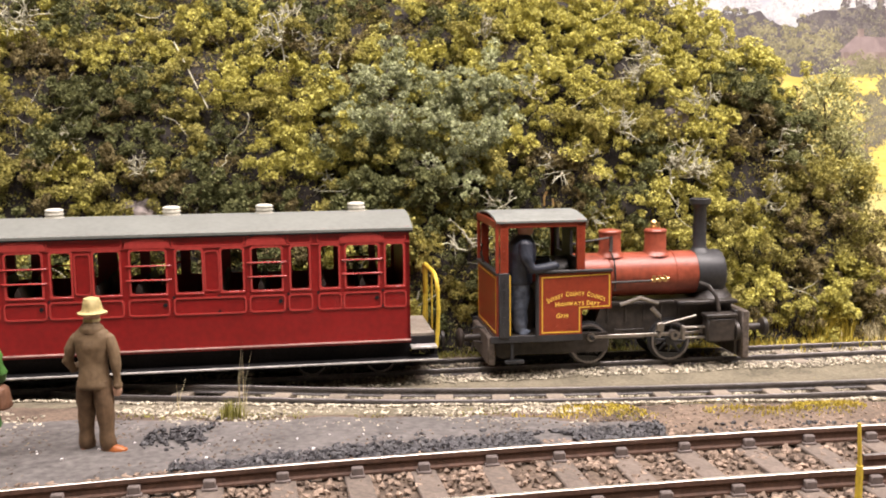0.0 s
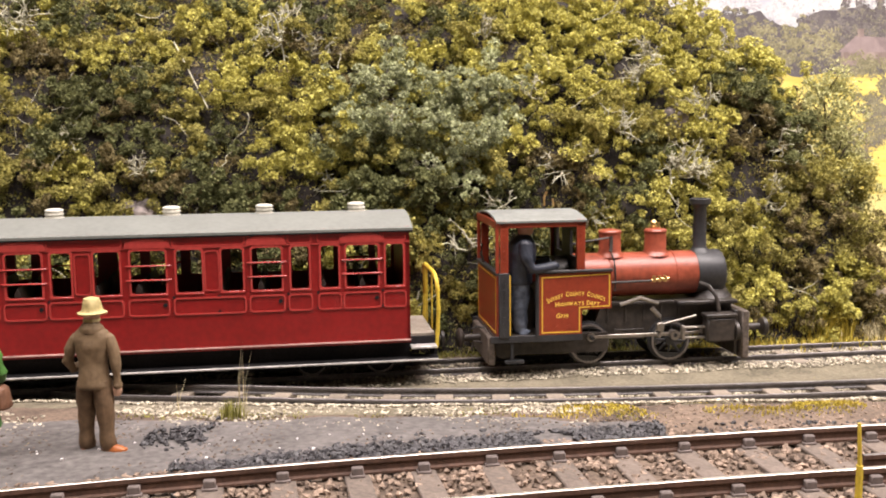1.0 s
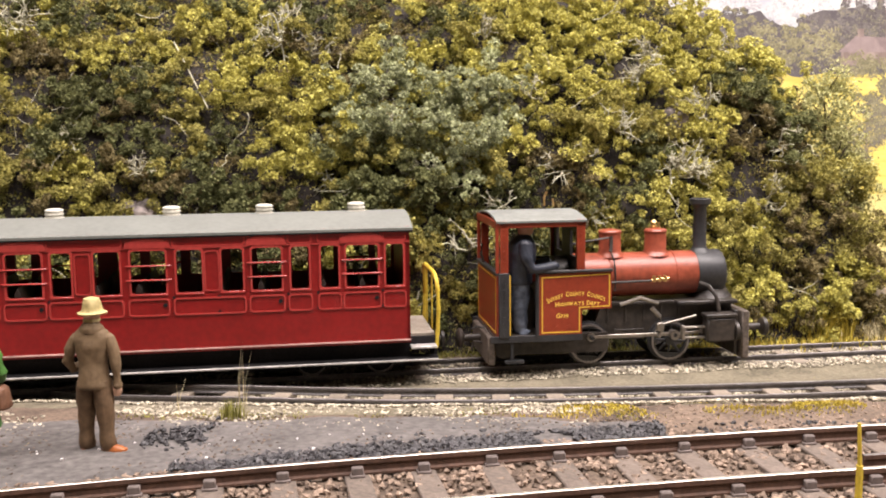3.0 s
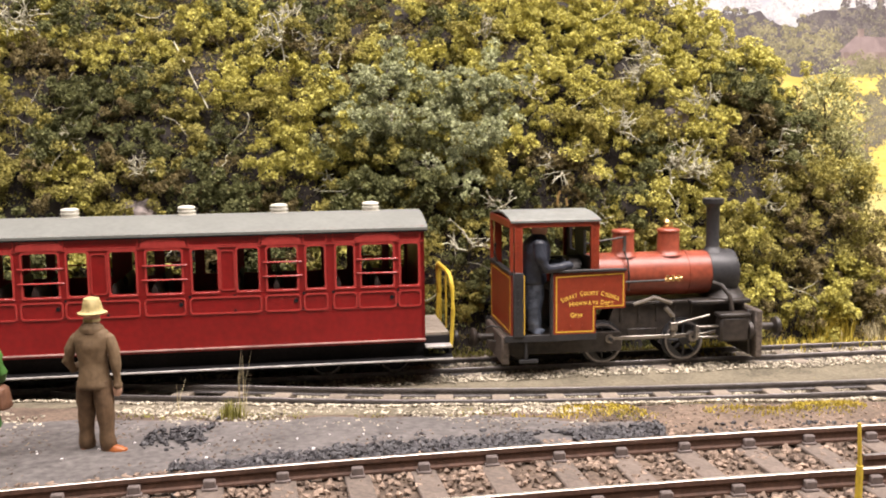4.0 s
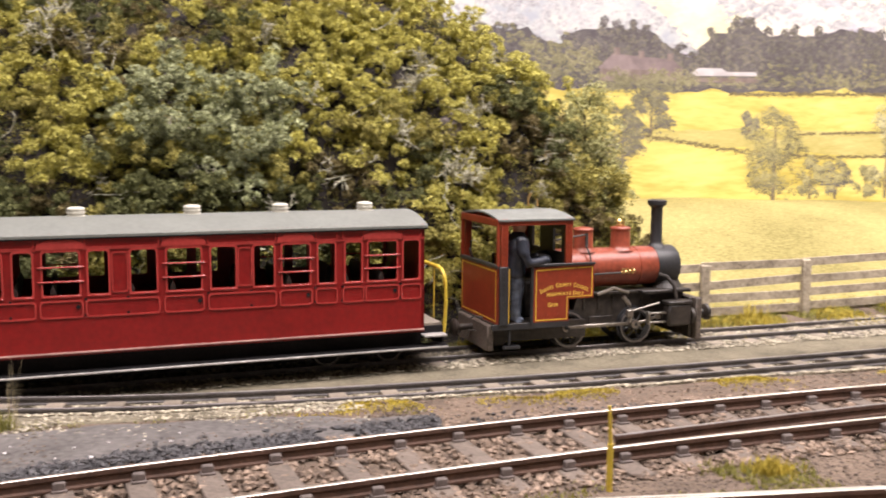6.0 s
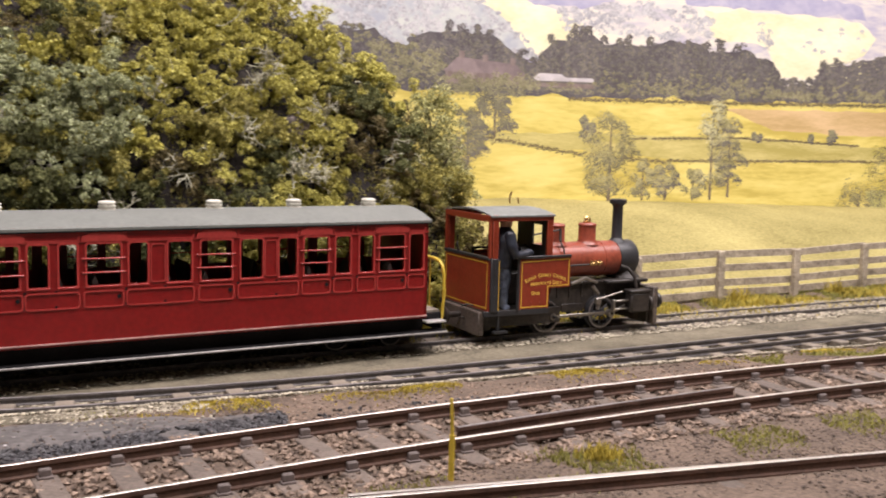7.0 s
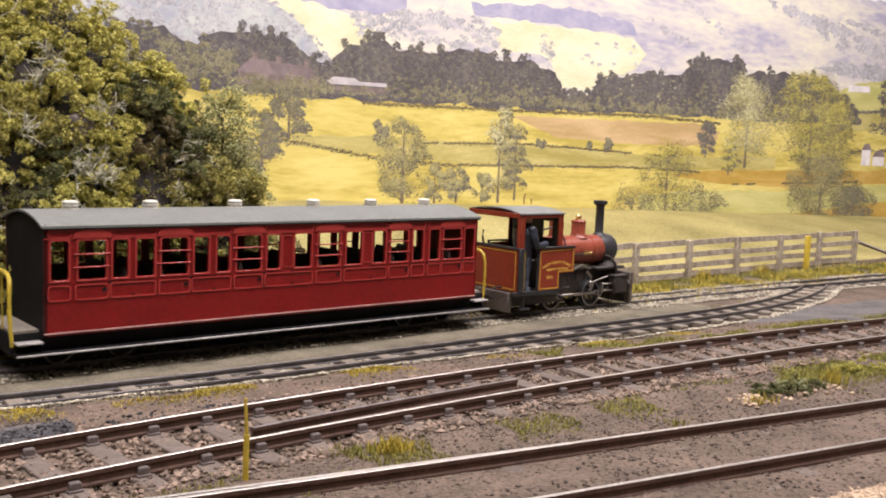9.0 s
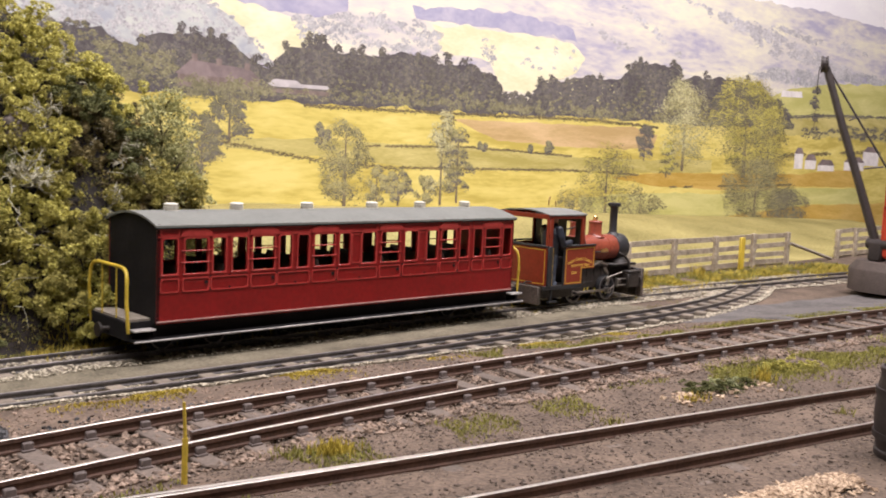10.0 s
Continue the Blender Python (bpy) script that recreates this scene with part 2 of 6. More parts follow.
def leaves(centres, spread, size, rng, per, droop=0.3, corners=4):
    """Small crossed leaf blades scattered on lumps round the centres: vertices and faces."""
    c = np.repeat(np.asarray(centres, float), per, 0)
    sp = np.repeat(np.asarray(spread, float), per)
    n = len(c)
    d = rng.normal(size=(n, 3))
    d /= np.linalg.norm(d, axis=1)[:, None]
    d[:, 2] = np.where(rng.random(n) < droop, d[:, 2], np.abs(d[:, 2]) * 0.95 - 0.2)
    c = c + d * (sp * rng.uniform(0.65, 1.08, n))[:, None]
    quad = np.array([(-0.5, 0, 0), (0, -0.38, 0.12), (0.5, 0, 0), (0, 0.38, 0.12)] if corners == 4 else [(-0.5, -0.4, 0), (0.5, -0.3, 0.1), (0, 0.5, 0)])
    v = np.einsum("nij,kj->nki", turns(n, rng), quad) * rng.uniform(size[0], size[1], (n, 1, 1)) + c[:, None]
    f = np.arange(corners)[None] + corners * np.arange(n)[:, None]
    return v.reshape(-1, 3), f


def blades(name, roots, height, width, material, rng, lean=0.5):
    """Grass: thin pointed blades on the roots."""
    n = len(roots)
    a = rng.uniform(0, 6.283, n)
    h = rng.uniform(height[0], height[1], n)
    d = np.stack([np.cos(a), np.sin(a), np.zeros(n)], 1)
    s = np.stack([-np.sin(a), np.cos(a), np.zeros(n)], 1) * width / 2
    tip = np.asarray(roots) + d * (h * rng.uniform(0.1, lean, n))[:, None] + np.array([0, 0, 1]) * h[:, None]
    midp = (np.asarray(roots) * 0.5 + tip * 0.5) - d * (h * 0.06)[:, None]
    v = np.stack([roots - s, roots + s, midp + s * 0.7, midp - s * 0.7, tip], 1)
    b = 5 * np.arange(n)[:, None]
    f = [tuple(r) for r in (np.array([0, 1, 2, 3]) + b).tolist()] + [tuple(r) for r in (np.array([3, 2, 4]) + b).tolist()]
    return raw(name, v.reshape(-1, 3), f, material)


# ---- the lie of the land ----
RAIL_Z = -4.3          # rail top of the narrow gauge running line


def train_line(x):
    return ((-1.779e-08 * x - 5.501e-05) * x + 0.13929) * x + 374.0


def loop_line(x):
    x = max(-140, min(640, x))
    return (((1.872e-09 * x - 1.879e-06) * x + 7.677e-04) * x - 0.0403) * x + 321.07


def main_line(x):
    x = min(x, 460)
    return ((1.386e-07 * x - 3.098e-04) * x + 0.19654) * x + 243.38 - 16.3


def siding_line(x):
    return 197.5 - 0.0755 * x - 16.5


def smooth(a, b, x):
    t = min(1, max(0, (x - a) / (b - a)))
    return t * t * (3 - 2 * t)


HILL_RIGHT = 212.0


def hill(x, y):
    front = y - (404 + 0.1 * min(x, 250))
    side = (HILL_RIGHT + 0.05 * (y - 440) - x) * 0.95
    k = 14.0
    d = -k * math.log(math.exp(-min(front, 400) / k) + math.exp(-min(side, 400) / k)) if min(front, side) > -60 else -60
    if d <= 0:
        return 0.0
    rough = 7 * noise.noise((x * 0.021, y * 0.021, 3)) + 3.5 * noise.noise((x * 0.07, y * 0.07, 9))
    return max(0, 206 * (1 - math.exp(-d / 62)) + rough * min(1, d / 25))


def land(x, y):
    z = -7.6 * smooth(288, 352, y)
    if y > 420 and x > 215:
        back = y - (448 + 0.12 * (x - 230))
        z += (40 - 0.03 * (x - 300)) * smooth(0, 205 - 0.03 * x, back) * smooth(215, 250, x)
    if y > 395:
        z += 0.03 * (y - 395) * smooth(230, 330, x)
    z -= 1.6 * math.exp(-((y - main_line(x)) / 28) ** 4) - 0.25 * math.exp(-((y - siding_line(x)) / 30) ** 4)
    z -= 2.3 * math.exp(-((y - loop_line(x)) / 17) ** 4)
    z += 0.7 * noise.noise((x * 0.03, y * 0.03, 0)) + 0.35 * noise.noise((x * 0.13, y * 0.13, 5))
    return z


def ground_z(x, y):
    return land(x, y) + hill(x, y)


def on_hill(x, z):
    """The place on the hill's face at that height."""
    lo, hi = 395.0, 640.0
    for _ in range(30):
        mid = (lo + hi) / 2
        lo, hi = (mid, hi) if ground_z(x, mid) < z else (lo, mid)
    return (x, lo, ground_z(x, lo))


def sheet(name, x0, x1, y0, y1, step, z_of, material, kind_label, category):
    nx, ny = int((x1 - x0) / step) + 1, int((y1 - y0) / step) + 1
    v = [(x0 + i * step, y0 + j * step, z_of(x0 + i * step, y0 + j * step)) for j in range(ny) for i in range(nx)]
    f = [(j * nx + i, j * nx + i + 1, (j + 1) * nx + i + 1, (j + 1) * nx + i) for j in range(ny - 1) for i in range(nx - 1)]
    ob = new(name, raw(name, v, f, material, True))
    return tagged(ob, kind_label, category, kind="structure")


sheet("ground", -480, 1300, 40, 760, 5, land, GROUND, "grey-brown scenic ground of ash and fine gravel", "ground")
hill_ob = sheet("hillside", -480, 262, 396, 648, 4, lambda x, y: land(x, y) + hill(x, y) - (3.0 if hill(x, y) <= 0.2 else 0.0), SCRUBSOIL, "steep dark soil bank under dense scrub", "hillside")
bm = bmesh.new()
box(bm, -480, 1300, 40, 760, -40, -14)
tagged(part("baseboard", bm, FENCE), "plywood baseboard under the scenery", "table", kind="structure")


# ---- railway track ----
def offset_path(line, x0, x1, off, step=8.0):
    pts = []
    x = x0
    while x <= x1 + 1e-6:
        dy = (line(x + 1) - line(x - 1)) / 2
        k = 1 / math.hypot(1, dy)
        pts.append((x - dy * k * off, line(x) + k * off))
        x += step
    return pts


def sweep(bm, pts, z_of, profile):
    """Draws the profile, (sideways, height) pairs in order, along the path."""
    rings = []
    for i, (x, y) in enumerate(pts):
        a, b = pts[max(0, i - 1)], pts[min(len(pts) - 1, i + 1)]
        h = math.atan2(b[1] - a[1], b[0] - a[0])
        rings.append([bm.verts.new((x - math.sin(h) * s, y + math.cos(h) * s, z_of(x, y) + z)) for s, z in profile])
    n = len(profile)
    for a, b in zip(rings, rings[1:]):
        for j in range(n):
            bm.faces.new((a[j], a[(j + 1) % n], b[(j + 1) % n], b[j]))
    bm.faces.new(rings[0][::-1])
    bm.faces.new(rings[-1])
    return bm


def rail_profile(h, w):
    return [(-w * 0.5, 0), (w * 0.5, 0), (w * 0.5, -0.28 * h), (w * 0.2, -0.38 * h), (w * 0.2, -0.75 * h), (w * 0.55, -0.86 * h), (w * 0.55, -h), (-w * 0.55, -h), (-w * 0.55, -0.86 * h), (-w * 0.2, -0.75 * h), (-w * 0.2, -0.38 * h), (-w * 0.5, -0.28 * h)]


def rail(track, pts, z_of, h, w, top_mat):
    bm = bmesh.new()
    sweep(bm, pts, lambda x, y: z_of(x, y) - 0.12, rail_profile(h - 0.12, w))
    r = part("rail", bm, RAIL_STEEL if top_mat is RAIL_DARK and w < 1.3 else RAIL_RUST, track, sharp=25)
    bm = bmesh.new()
    sweep(bm, pts, z_of, [(-w * 0.36, 0), (w * 0.36, 0), (w * 0.44, -0.13), (-w * 0.44, -0.13)])
    part("railhead", bm, top_mat, r, "running surface worn bright by wheels", sharp=25)
    return r


def track(name, label, line, x0, x1, gauge, top, h, w, spacing, tie, tie_mat, top_mat, chairs, rng, skip=0):
    """Two rails on sleepers; tie: length, width, depth; top(x): height of the railhead."""
    tr = thing(name, (0, 0, 0), label, "railway track")
    z_of = lambda x, y: top(x)
    for off in (gauge / 2, -gauge / 2):
        rail(tr, offset_path(line, x0, x1, off), z_of, h, w, top_mat)
    L, W, D = tie
    bm = bmesh.new()
    box(bm, -W / 2, W / 2, -L / 2, L / 2, -D, 0, 0.35)
    me = mesh_of("sleeper", bm, tie_mat)
    bm = bmesh.new()
    for s in (-1, 1):
        box(bm, -1.5, 1.5, s * (w / 2 + 0.9) - 0.9, s * (w / 2 + 0.9) + 0.9, 0, h * 0.62, 0.3)
    box(bm, -1.9, 1.9, -2.9, 2.9, -0.1, 0.7, 0.2)
    chair_me = mesh_of("rail_chair", bm, CHAIR)
    x = x0 + spacing / 2
    while x < x1:
        dy = (line(x + 1) - line(x - 1)) / 2
        a = math.degrees(math.atan(dy)) + rng.normal(0, 0.8)
        sl = piece("sleeper", me, tr, P(x + rng.normal(0, 0.3), line(x) + rng.normal(0, 0.4), top(x) - h + (0.8 if gauge < 20 else 0.0) + rng.normal(0, 0.05), 0, 0, a))
        if chairs:
            for off in (gauge / 2, -gauge / 2):
                piece("rail_chair", chair_me, sl, P(0, off, 0))
        x += spacing / math.hypot(1, dy)
    return tr


rng = np.random.default_rng(4)
main = track("main_track", "standard gauge bullhead track with bright railheads on brown sleepers", main_line, -330, 900, 32, lambda x: 4.0, 4.2, 1.45, 17.6, (56, 6.6, 3.2), SLEEPER, RAIL_TOP, True, rng)
siding = track("siding_track", "standard gauge siding with worn railheads, half buried in ash", siding_line, -60, 620, 33, lambda x: 4.0, 4.0, 1.45, 19.0, (56, 6.4, 3.2), SLEEPER, RAIL_TOP, False, rng)
running = track("running_track", "narrow gauge track under the train on weathered sleepers", train_line, -470, 900, 16.0, lambda x: RAIL_Z, 2.9, 1.2, 19.0, (29, 6.2, 2.6), SLEEPER_PALE, RAIL_DARK, False, rng)
loop = track("loop_track", "narrow gauge loop track on weathered sleepers in pale ballast", loop_line, -140, 640, 14.5, lambda x: -2.0 - 2.3 * smooth(300, 560, x) - 2.2 * smooth(-60, -140, x) if x > -60 else -2.0 - 2.2 * (1 - smooth(-140, -60, x)), 2.9, 1.2, 19.0, (28, 6.2, 2.6), SLEEPER_PALE, RAIL_DARK, False, rng)

# check rail inside the main track, and the closed blade beside the siding's far rail
rail(main, [(105 + 10 * i, main_line(105 + 10 * i) - 6.2 + 0.35 * i) for i in range(12)], lambda x, y: 3.7, 3.9, 1.4, RAIL_DARK)
rail(siding, [(60 + 10 * i, siding_line(60 + 10 * i) + 16.5 + 2.6 - 0.16 * i) for i in range(13)], lambda x, y: 3.9, 3.9, 1.3, RAIL_TOP)


def loose(name, label, category, n, x0, x1, centre, half, size, material, rng, lift=0.0, keep=None, rise=0.0):
    """Stones strewn along a line."""
    x = rng.uniform(x0, x1, n)
    o = rng.uniform(-1, 1, n)
    o = np.sign(o) * np.abs(o) ** 0.8
    pts = []
    for xi, oi in zip(x, o):
        h = half(xi) if callable(half) else half
        y = centre(xi) + oi * h
        if keep and not keep(xi, y):
            continue
        pts.append((xi, y, land(xi, y) + lift + rise * (1 - oi * oi)))
    ob = new(name, stones(name, pts, size, material, rng))
    return tagged(ob, label, category, kind="stuff")


def thin(x, y, cut=-0.15, f=0.02):
    return noise.noise((x * f, y * f, 11)) > cut


loose("running_ballast", "pale stone ballast along the running line", "ballast", 22000, -450, 760, lambda x: train_line(x) - 2, 19, (0.8, 1.9), BALLAST, rng, 1.0, lambda x, y: thin(x, y, -0.6))
loose("loop_ballast", "pale stone ballast round the loop track", "ballast", 21000, -160, 640, lambda x: loop_line(x) - 1, 20, (0.8, 2.0), BALLAST, rng, 1.05, lambda x, y: thin(x, y, -0.6))
loose("yard_edge_ballast", "pale and grey stone ballast at the yard's edge", "ballast", 6500, -330, 40, lambda x: 303 - 0.03 * x, 12, (0.7, 1.9), BALLAST, rng, 0.2, lambda x, y: thin(x, y, -0.2))
loose("main_ballast", "brown stone ballast between the main line sleepers", "ballast", 16000, -330, 480, main_line, 31, (1.2, 2.8), BALLAST_BROWN, rng, 0.45, rise=0.3)
loose("far_ballast", "brown stone ballast of the main line farther on", "ballast", 4000, 480, 900, main_line, 29, (1.3, 3.0), BALLAST_BROWN, rng, -0.1)
loose("siding_ash", "fine brown ash and stones over the siding", "ash", 14000, -40, 560, lambda x: siding_line(x) + 4, 44, (0.6, 1.7), ASH, rng, -0.1)
loose("yard_grit", "fine brown grit between the tracks", "grit", 7000, 60, 620, lambda x: main_line(x) - 45, 20, (0.5, 1.4), ASH, rng, 0.0)


# ---- the carriage: origin on the rail top under the middle of its leading end, x forwards ----
LONG, HALF = 218.0, 23.5
PLAIN = [(-8.6, -2.3), (-31.7, -25.5), (-42.2, -35.9), (-66.2, -59.0), (-81.6, -73.0), (-109.3, -100.7), (-123.3, -116.8), (-147.3, -141.4), (-157.5, -151.0), (-182.2, -174.7), (-191.8, -185.6), (-215.6, -208.9)]
BARRED = [(-22.7, -11.4), (-55.8, -45.6), (-97.0, -85.3), (-138.0, -126.4), (-171.8, -160.4), (-205.3, -194.5)]
SILL, HEAD, FLOOR, EAVE = 35.4, 50.4, 14.2, 56.6


def carriage():
    c = thing("railway_carriage", (0, 0, 0), "long crimson panelled bogie carriage with grey roof and yellow end rails", "carriage")
    openings = sorted([(a, b, False) for a, b in PLAIN] + [(a, b, True) for a, b in BARRED])
    for side in (-1, 1):
        y0, y1 = (-HALF, -HALF + 1.2) if side < 0 else (HALF - 1.2, HALF)
        bm = bmesh.new()
        box(bm, -LONG, 0, y0, y1, FLOOR, SILL)
        box(bm, -LONG, 0, y0, y1, HEAD, EAVE)
        edge = -LONG
        for a, b, _ in openings + [(0, 0, 0)]:
            box(bm, edge, a, y0, y1, SILL, HEAD)
            edge = b
        wall = part("side_wall", bm, CRIMSON, c)
        m = Matrix.Translation((0, -HALF, 0)) @ UPRIGHT if side < 0 else Matrix.Translation((0, HALF, 0)) @ UPRIGHT @ Matrix.Diagonal((1, 1, -1, 1))
        for a, b, barred in openings:
            bm = bmesh.new()
            ring_plate(bm, rounded(a - 0.7, b + 0.7, SILL - 0.7, HEAD + 0.6, 1.1), rounded(a, b, SILL, HEAD, 1.0), -0.6, 0.35, m)
            box(bm, a - 0.6, b + 0.6, y0 - 0.45 if side < 0 else y1 - 0.2, y0 + 0.2 if side < 0 else y1 + 0.45, SILL - 0.75, SILL - 0.1, 0.12)
            part("window_frame", bm, BEAD, wall)
            if barred:
                for z in (40.2, 45.2):
                    bm = bmesh.new()
                    yy = side * (HALF + 0.55)
                    tube(bm, [(a - 1.6, yy - side * 0.6, z), (a - 0.9, yy, z), (b + 0.9, yy, z), (b + 1.6, yy - side * 0.6, z)], 0.32)
                    part("window_bar", bm, BEAD, wall)
                bm = bmesh.new()
                slab(bm, [(a - 2.0, 51.4), (b + 2.0, 51.4), (b + 1.6, 53.2), (b - 1.4, 54.6), (a + 1.4, 54.6), (a - 1.6, 53.2)], 0, 0.5, m)
                part("arched_head", bm, BEAD, wall)
        # raised beading of the panels
        groups = [(-33.0, -24.4), (-43.4, -34.8), (-9.6, -1.2), (-24.0, -10.2), (-57.0, -44.4), (-83.0, -58.0), (-98.3, -84.2), (-124.6, -99.6), (-139.4, -125.2), (-158.8, -140.4), (-173.0, -159.2), (-193.0, -174.0), (-206.6, -193.4), (-216.8, -208.0)]
        for a, b in groups:
            bm = bmesh.new()
            ring_plate(bm, rounded(a, b, 27.4, 33.6, 1.3), rounded(a + 0.55, b - 0.55, 27.95, 33.05, 1.0), 0, 0.38, m)
            part("waist_panel", bm, BEAD, wall)
            bm = bmesh.new()
            ring_plate(bm, rounded(a, b, 51.6, 55.4, 1.0), rounded(a + 0.45, b - 0.45, 52.05, 54.95, 0.8), 0, 0.3, m)
            part("upper_panel", bm, BEAD, wall)
        bm = bmesh.new()
        for z in (51.0,):
            box(bm, -LONG, 0, (y0 - 0.35 if side < 0 else y1 - 0.1), (y0 + 0.1 if side < 0 else y1 + 0.35), z, z + 0.5)
        part("waist_moulding", bm, BEAD, wall)
        bm = bmesh.new()
        box(bm, -LONG, 0, (y0 - 0.4 if side < 0 else y1 - 0.1), (y0 + 0.1 if side < 0 else y1 + 0.4), 15.0, 15.5)
        part("bottom_line", bm, EDGE_LINE, wall, "pale worn edge line")
        for a, b in ((-72.2, -67.0), (-115.8, -110.2)):
            bm = bmesh.new()
            ring_plate(bm, rounded(a, b, 35.6, 50.0, 1.2), rounded(a + 0.45, b - 0.45, 36.05, 49.55, 0.9), 0, 0.32, m)
            part("blank_panel", bm, BEAD, wall)
        for a, b, barred in openings:
            bm = bmesh.new()
            if barred:
                rod(bm, (b - 0.6, side * (HALF - 0.2), 31.2), (b - 0.6, side * (HALF + 0.35), 31.2), 0.75, seg=8)
            else:
                for z in (33.8, 28.4):
                    rod(bm, (a - 1.2, side * (HALF - 0.2), z), (a - 1.2, side * (HALF + 0.3), z), 0.5, seg=6)
            part("door_fitting", bm, BLACK, wall)
        bm = bmesh.new()
        box(bm, -228, 10.2, side * 23.9 - 0.5, side * 23.9 + 0.5, 7.2, 7.9, 0.15)
        part("footboard_edge", bm, BOARD_EDGE, c, "pale edge of the footboard")
        bm = bmesh.new()
        box(bm, -228, 10.2, side * 20.5 - 3.2, side * 20.5 + 2.8, 7.3, 8.3)
        box(bm, -LONG, 0, side * 19 - 1, side * 19 + 1, 8.3, 14.0)
        part("footboard", bm, BLACK, c)
    for x0, x1 in ((-LONG, -LONG + 1.2), (-1.2, 0)):
        bm = bmesh.new()
        n = 14
        top = [(-HALF + 2 * HALF * i / n, EAVE + 3.9 * (1 - (2 * i / n - 1) ** 2)) for i in range(n + 1)]
        slab(bm, [(-HALF, FLOOR), (HALF, FLOOR)] + top[::-1], x0, x1, Matrix(((0, 0, 1, 0), (1, 0, 0, 0), (0, 1, 0, 0), (0, 0, 0, 1))))
        part("end_wall", bm, BLACK if x0 < -10 else CRIMSON, c, "black-painted end wall" if x0 < -10 else "")
    bm = bmesh.new()
    n = 16
    arc = [(-24.6 + 49.2 * i / n, EAVE - 0.4 + 4.6 * (1 - (2 * i / n - 1) ** 2)) for i in range(n + 1)]
    ring = arc + [(y, z - 0.9) for y, z in arc[::-1]]
    slab(bm, ring, -LONG - 1.2, 1.2, Matrix(((0, 0, 1, 0), (1, 0, 0, 0), (0, 1, 0, 0), (0, 0, 0, 1))))
    part("roof", bm, ROOF, c, "pale grey arched roof")
    for side in (-1, 1):
        bm = bmesh.new()
        box(bm, -LONG - 1, 1, side * 24.15 - 0.35, side * 24.15 + 0.35, EAVE - 1.9, EAVE - 0.3, 0.15)
        part("gutter", bm, BLACK, c)
    for u in (-17.3, -51.6, -85.3, -126.6, -166.5, -200.0):
        bm = bmesh.new()
        lathe(bm, [(3.5, 60.2), (3.5, 60.9), (2.9, 61.0), (2.9, 61.6), (3.4, 61.7), (3.4, 62.2), (2.9, 62.3), (2.9, 62.9), (3.3, 63.0), (3.2, 63.5), (2.2, 63.9)], Matrix.Translation((u, 0, 0.2)), 18)
        part("roof_ventilator", bm, VENT, c, "cream ribbed torpedo ventilator")
    bm = bmesh.new()
    box(bm, -LONG + 1.2, -1.2, -HALF + 1.2, HALF - 1.2, FLOOR - 0.2, FLOOR + 0.8)
    part("floor", bm, SEAT, c)
    for i, u in enumerate((-14, -34, -50, -70, -92, -112, -132, -150, -168, -188, -204)):
        bm = bmesh.new()
        lean = 3 if i % 2 else -3
        for s in (-1, 1):
            y0, y1 = (4.5, 21.8) if s > 0 else (-21.8, -4.5)
            prof = [(u - 1, 15), (u + 1, 15), (u + 1 + lean, 36.5), (u + lean, 38.5), (u - 1 + lean, 36.5)]
            slab(bm, prof, -y1, -y0, UPRIGHT)
            box(bm, min(u, u - 2.6 * lean), max(u, u - 2.6 * lean), y0, y1, 22.5, 24.5, 0.4)
        part("bench_seat", bm, SEAT, c, "dark slatted bench seat")
    # end platforms with bent yellow rails
    for e, d in ((0.0, 1), (-LONG, -1)):
        bm = bmesh.new()
        for k in range(6):
            box(bm, min(e, e + d * 9.6), max(e, e + d * 9.6), -17.5 + k * 5.85, -17.5 + k * 5.85 + 5.6, 15.2, 16.2)
        part("platform_floor", bm, PLANK, c, "grey boarded end platform")
        bm = bmesh.new()
        box(bm, min(e, e + d * 10.0), max(e, e + d * 10.0), -19, 19, 10.6, 15.1)
        box(bm, min(e + d * 9, e + d * 10.4), max(e + d * 9, e + d * 10.4), -19, 19, 7.0, 15.0, 0.3)
        part("headstock", bm, BLACK, c)
        for s in (-1, 1):
            bm = bmesh.new()
            box(bm, min(e + d * 0.2, e + d * 9.8), max(e + d * 0.2, e + d * 9.8), s * 21 - 2.8, s * 21 + 2.8, 11.6, 12.5, 0.2)
            part("step", bm, BOARD_EDGE, c)
        u = e + d * 10.6
        half = [(u - d * 0.6, 18.4, 10.6), (u, 18.6, 16.0), (u + d * 0.5, 18.6, 25.0), (u + d * 0.3, 18.4, 32.0), (u, 17.4, 35.6), (u - d * 0.2, 15.0, 37.4), (u - d * 0.3, 11.0, 38.0)]
        bm = bmesh.new()
        tube(bm, [(x, -y, z) for x, y, z in half] + half[::-1], 0.8, 8)
        rail_ob = part("end_rail", bm, YELLOW, c, "bent yellow-painted rail round the end platform")
        for y in (-7.0, 7.0):
            bm = bmesh.new()
            tube(bm, [(u - d * 0.3, y, 37.6), (u - d * 0.4, y, 15.6)], 0.32, 6)
            part("rail_stay", bm, YELLOW, rail_ob)
        bm = bmesh.new()
        rod(bm, (e + d * 10, 0, 10), (e + d * 14.5, 0, 10), 1.3)
        rod(bm, (e + d * 14.5, 0, 10), (e + d * 15.6, 0, 10), 3.2, seg=16)
        part("buffer", bm, GRIME, c)
    wheelsets = []
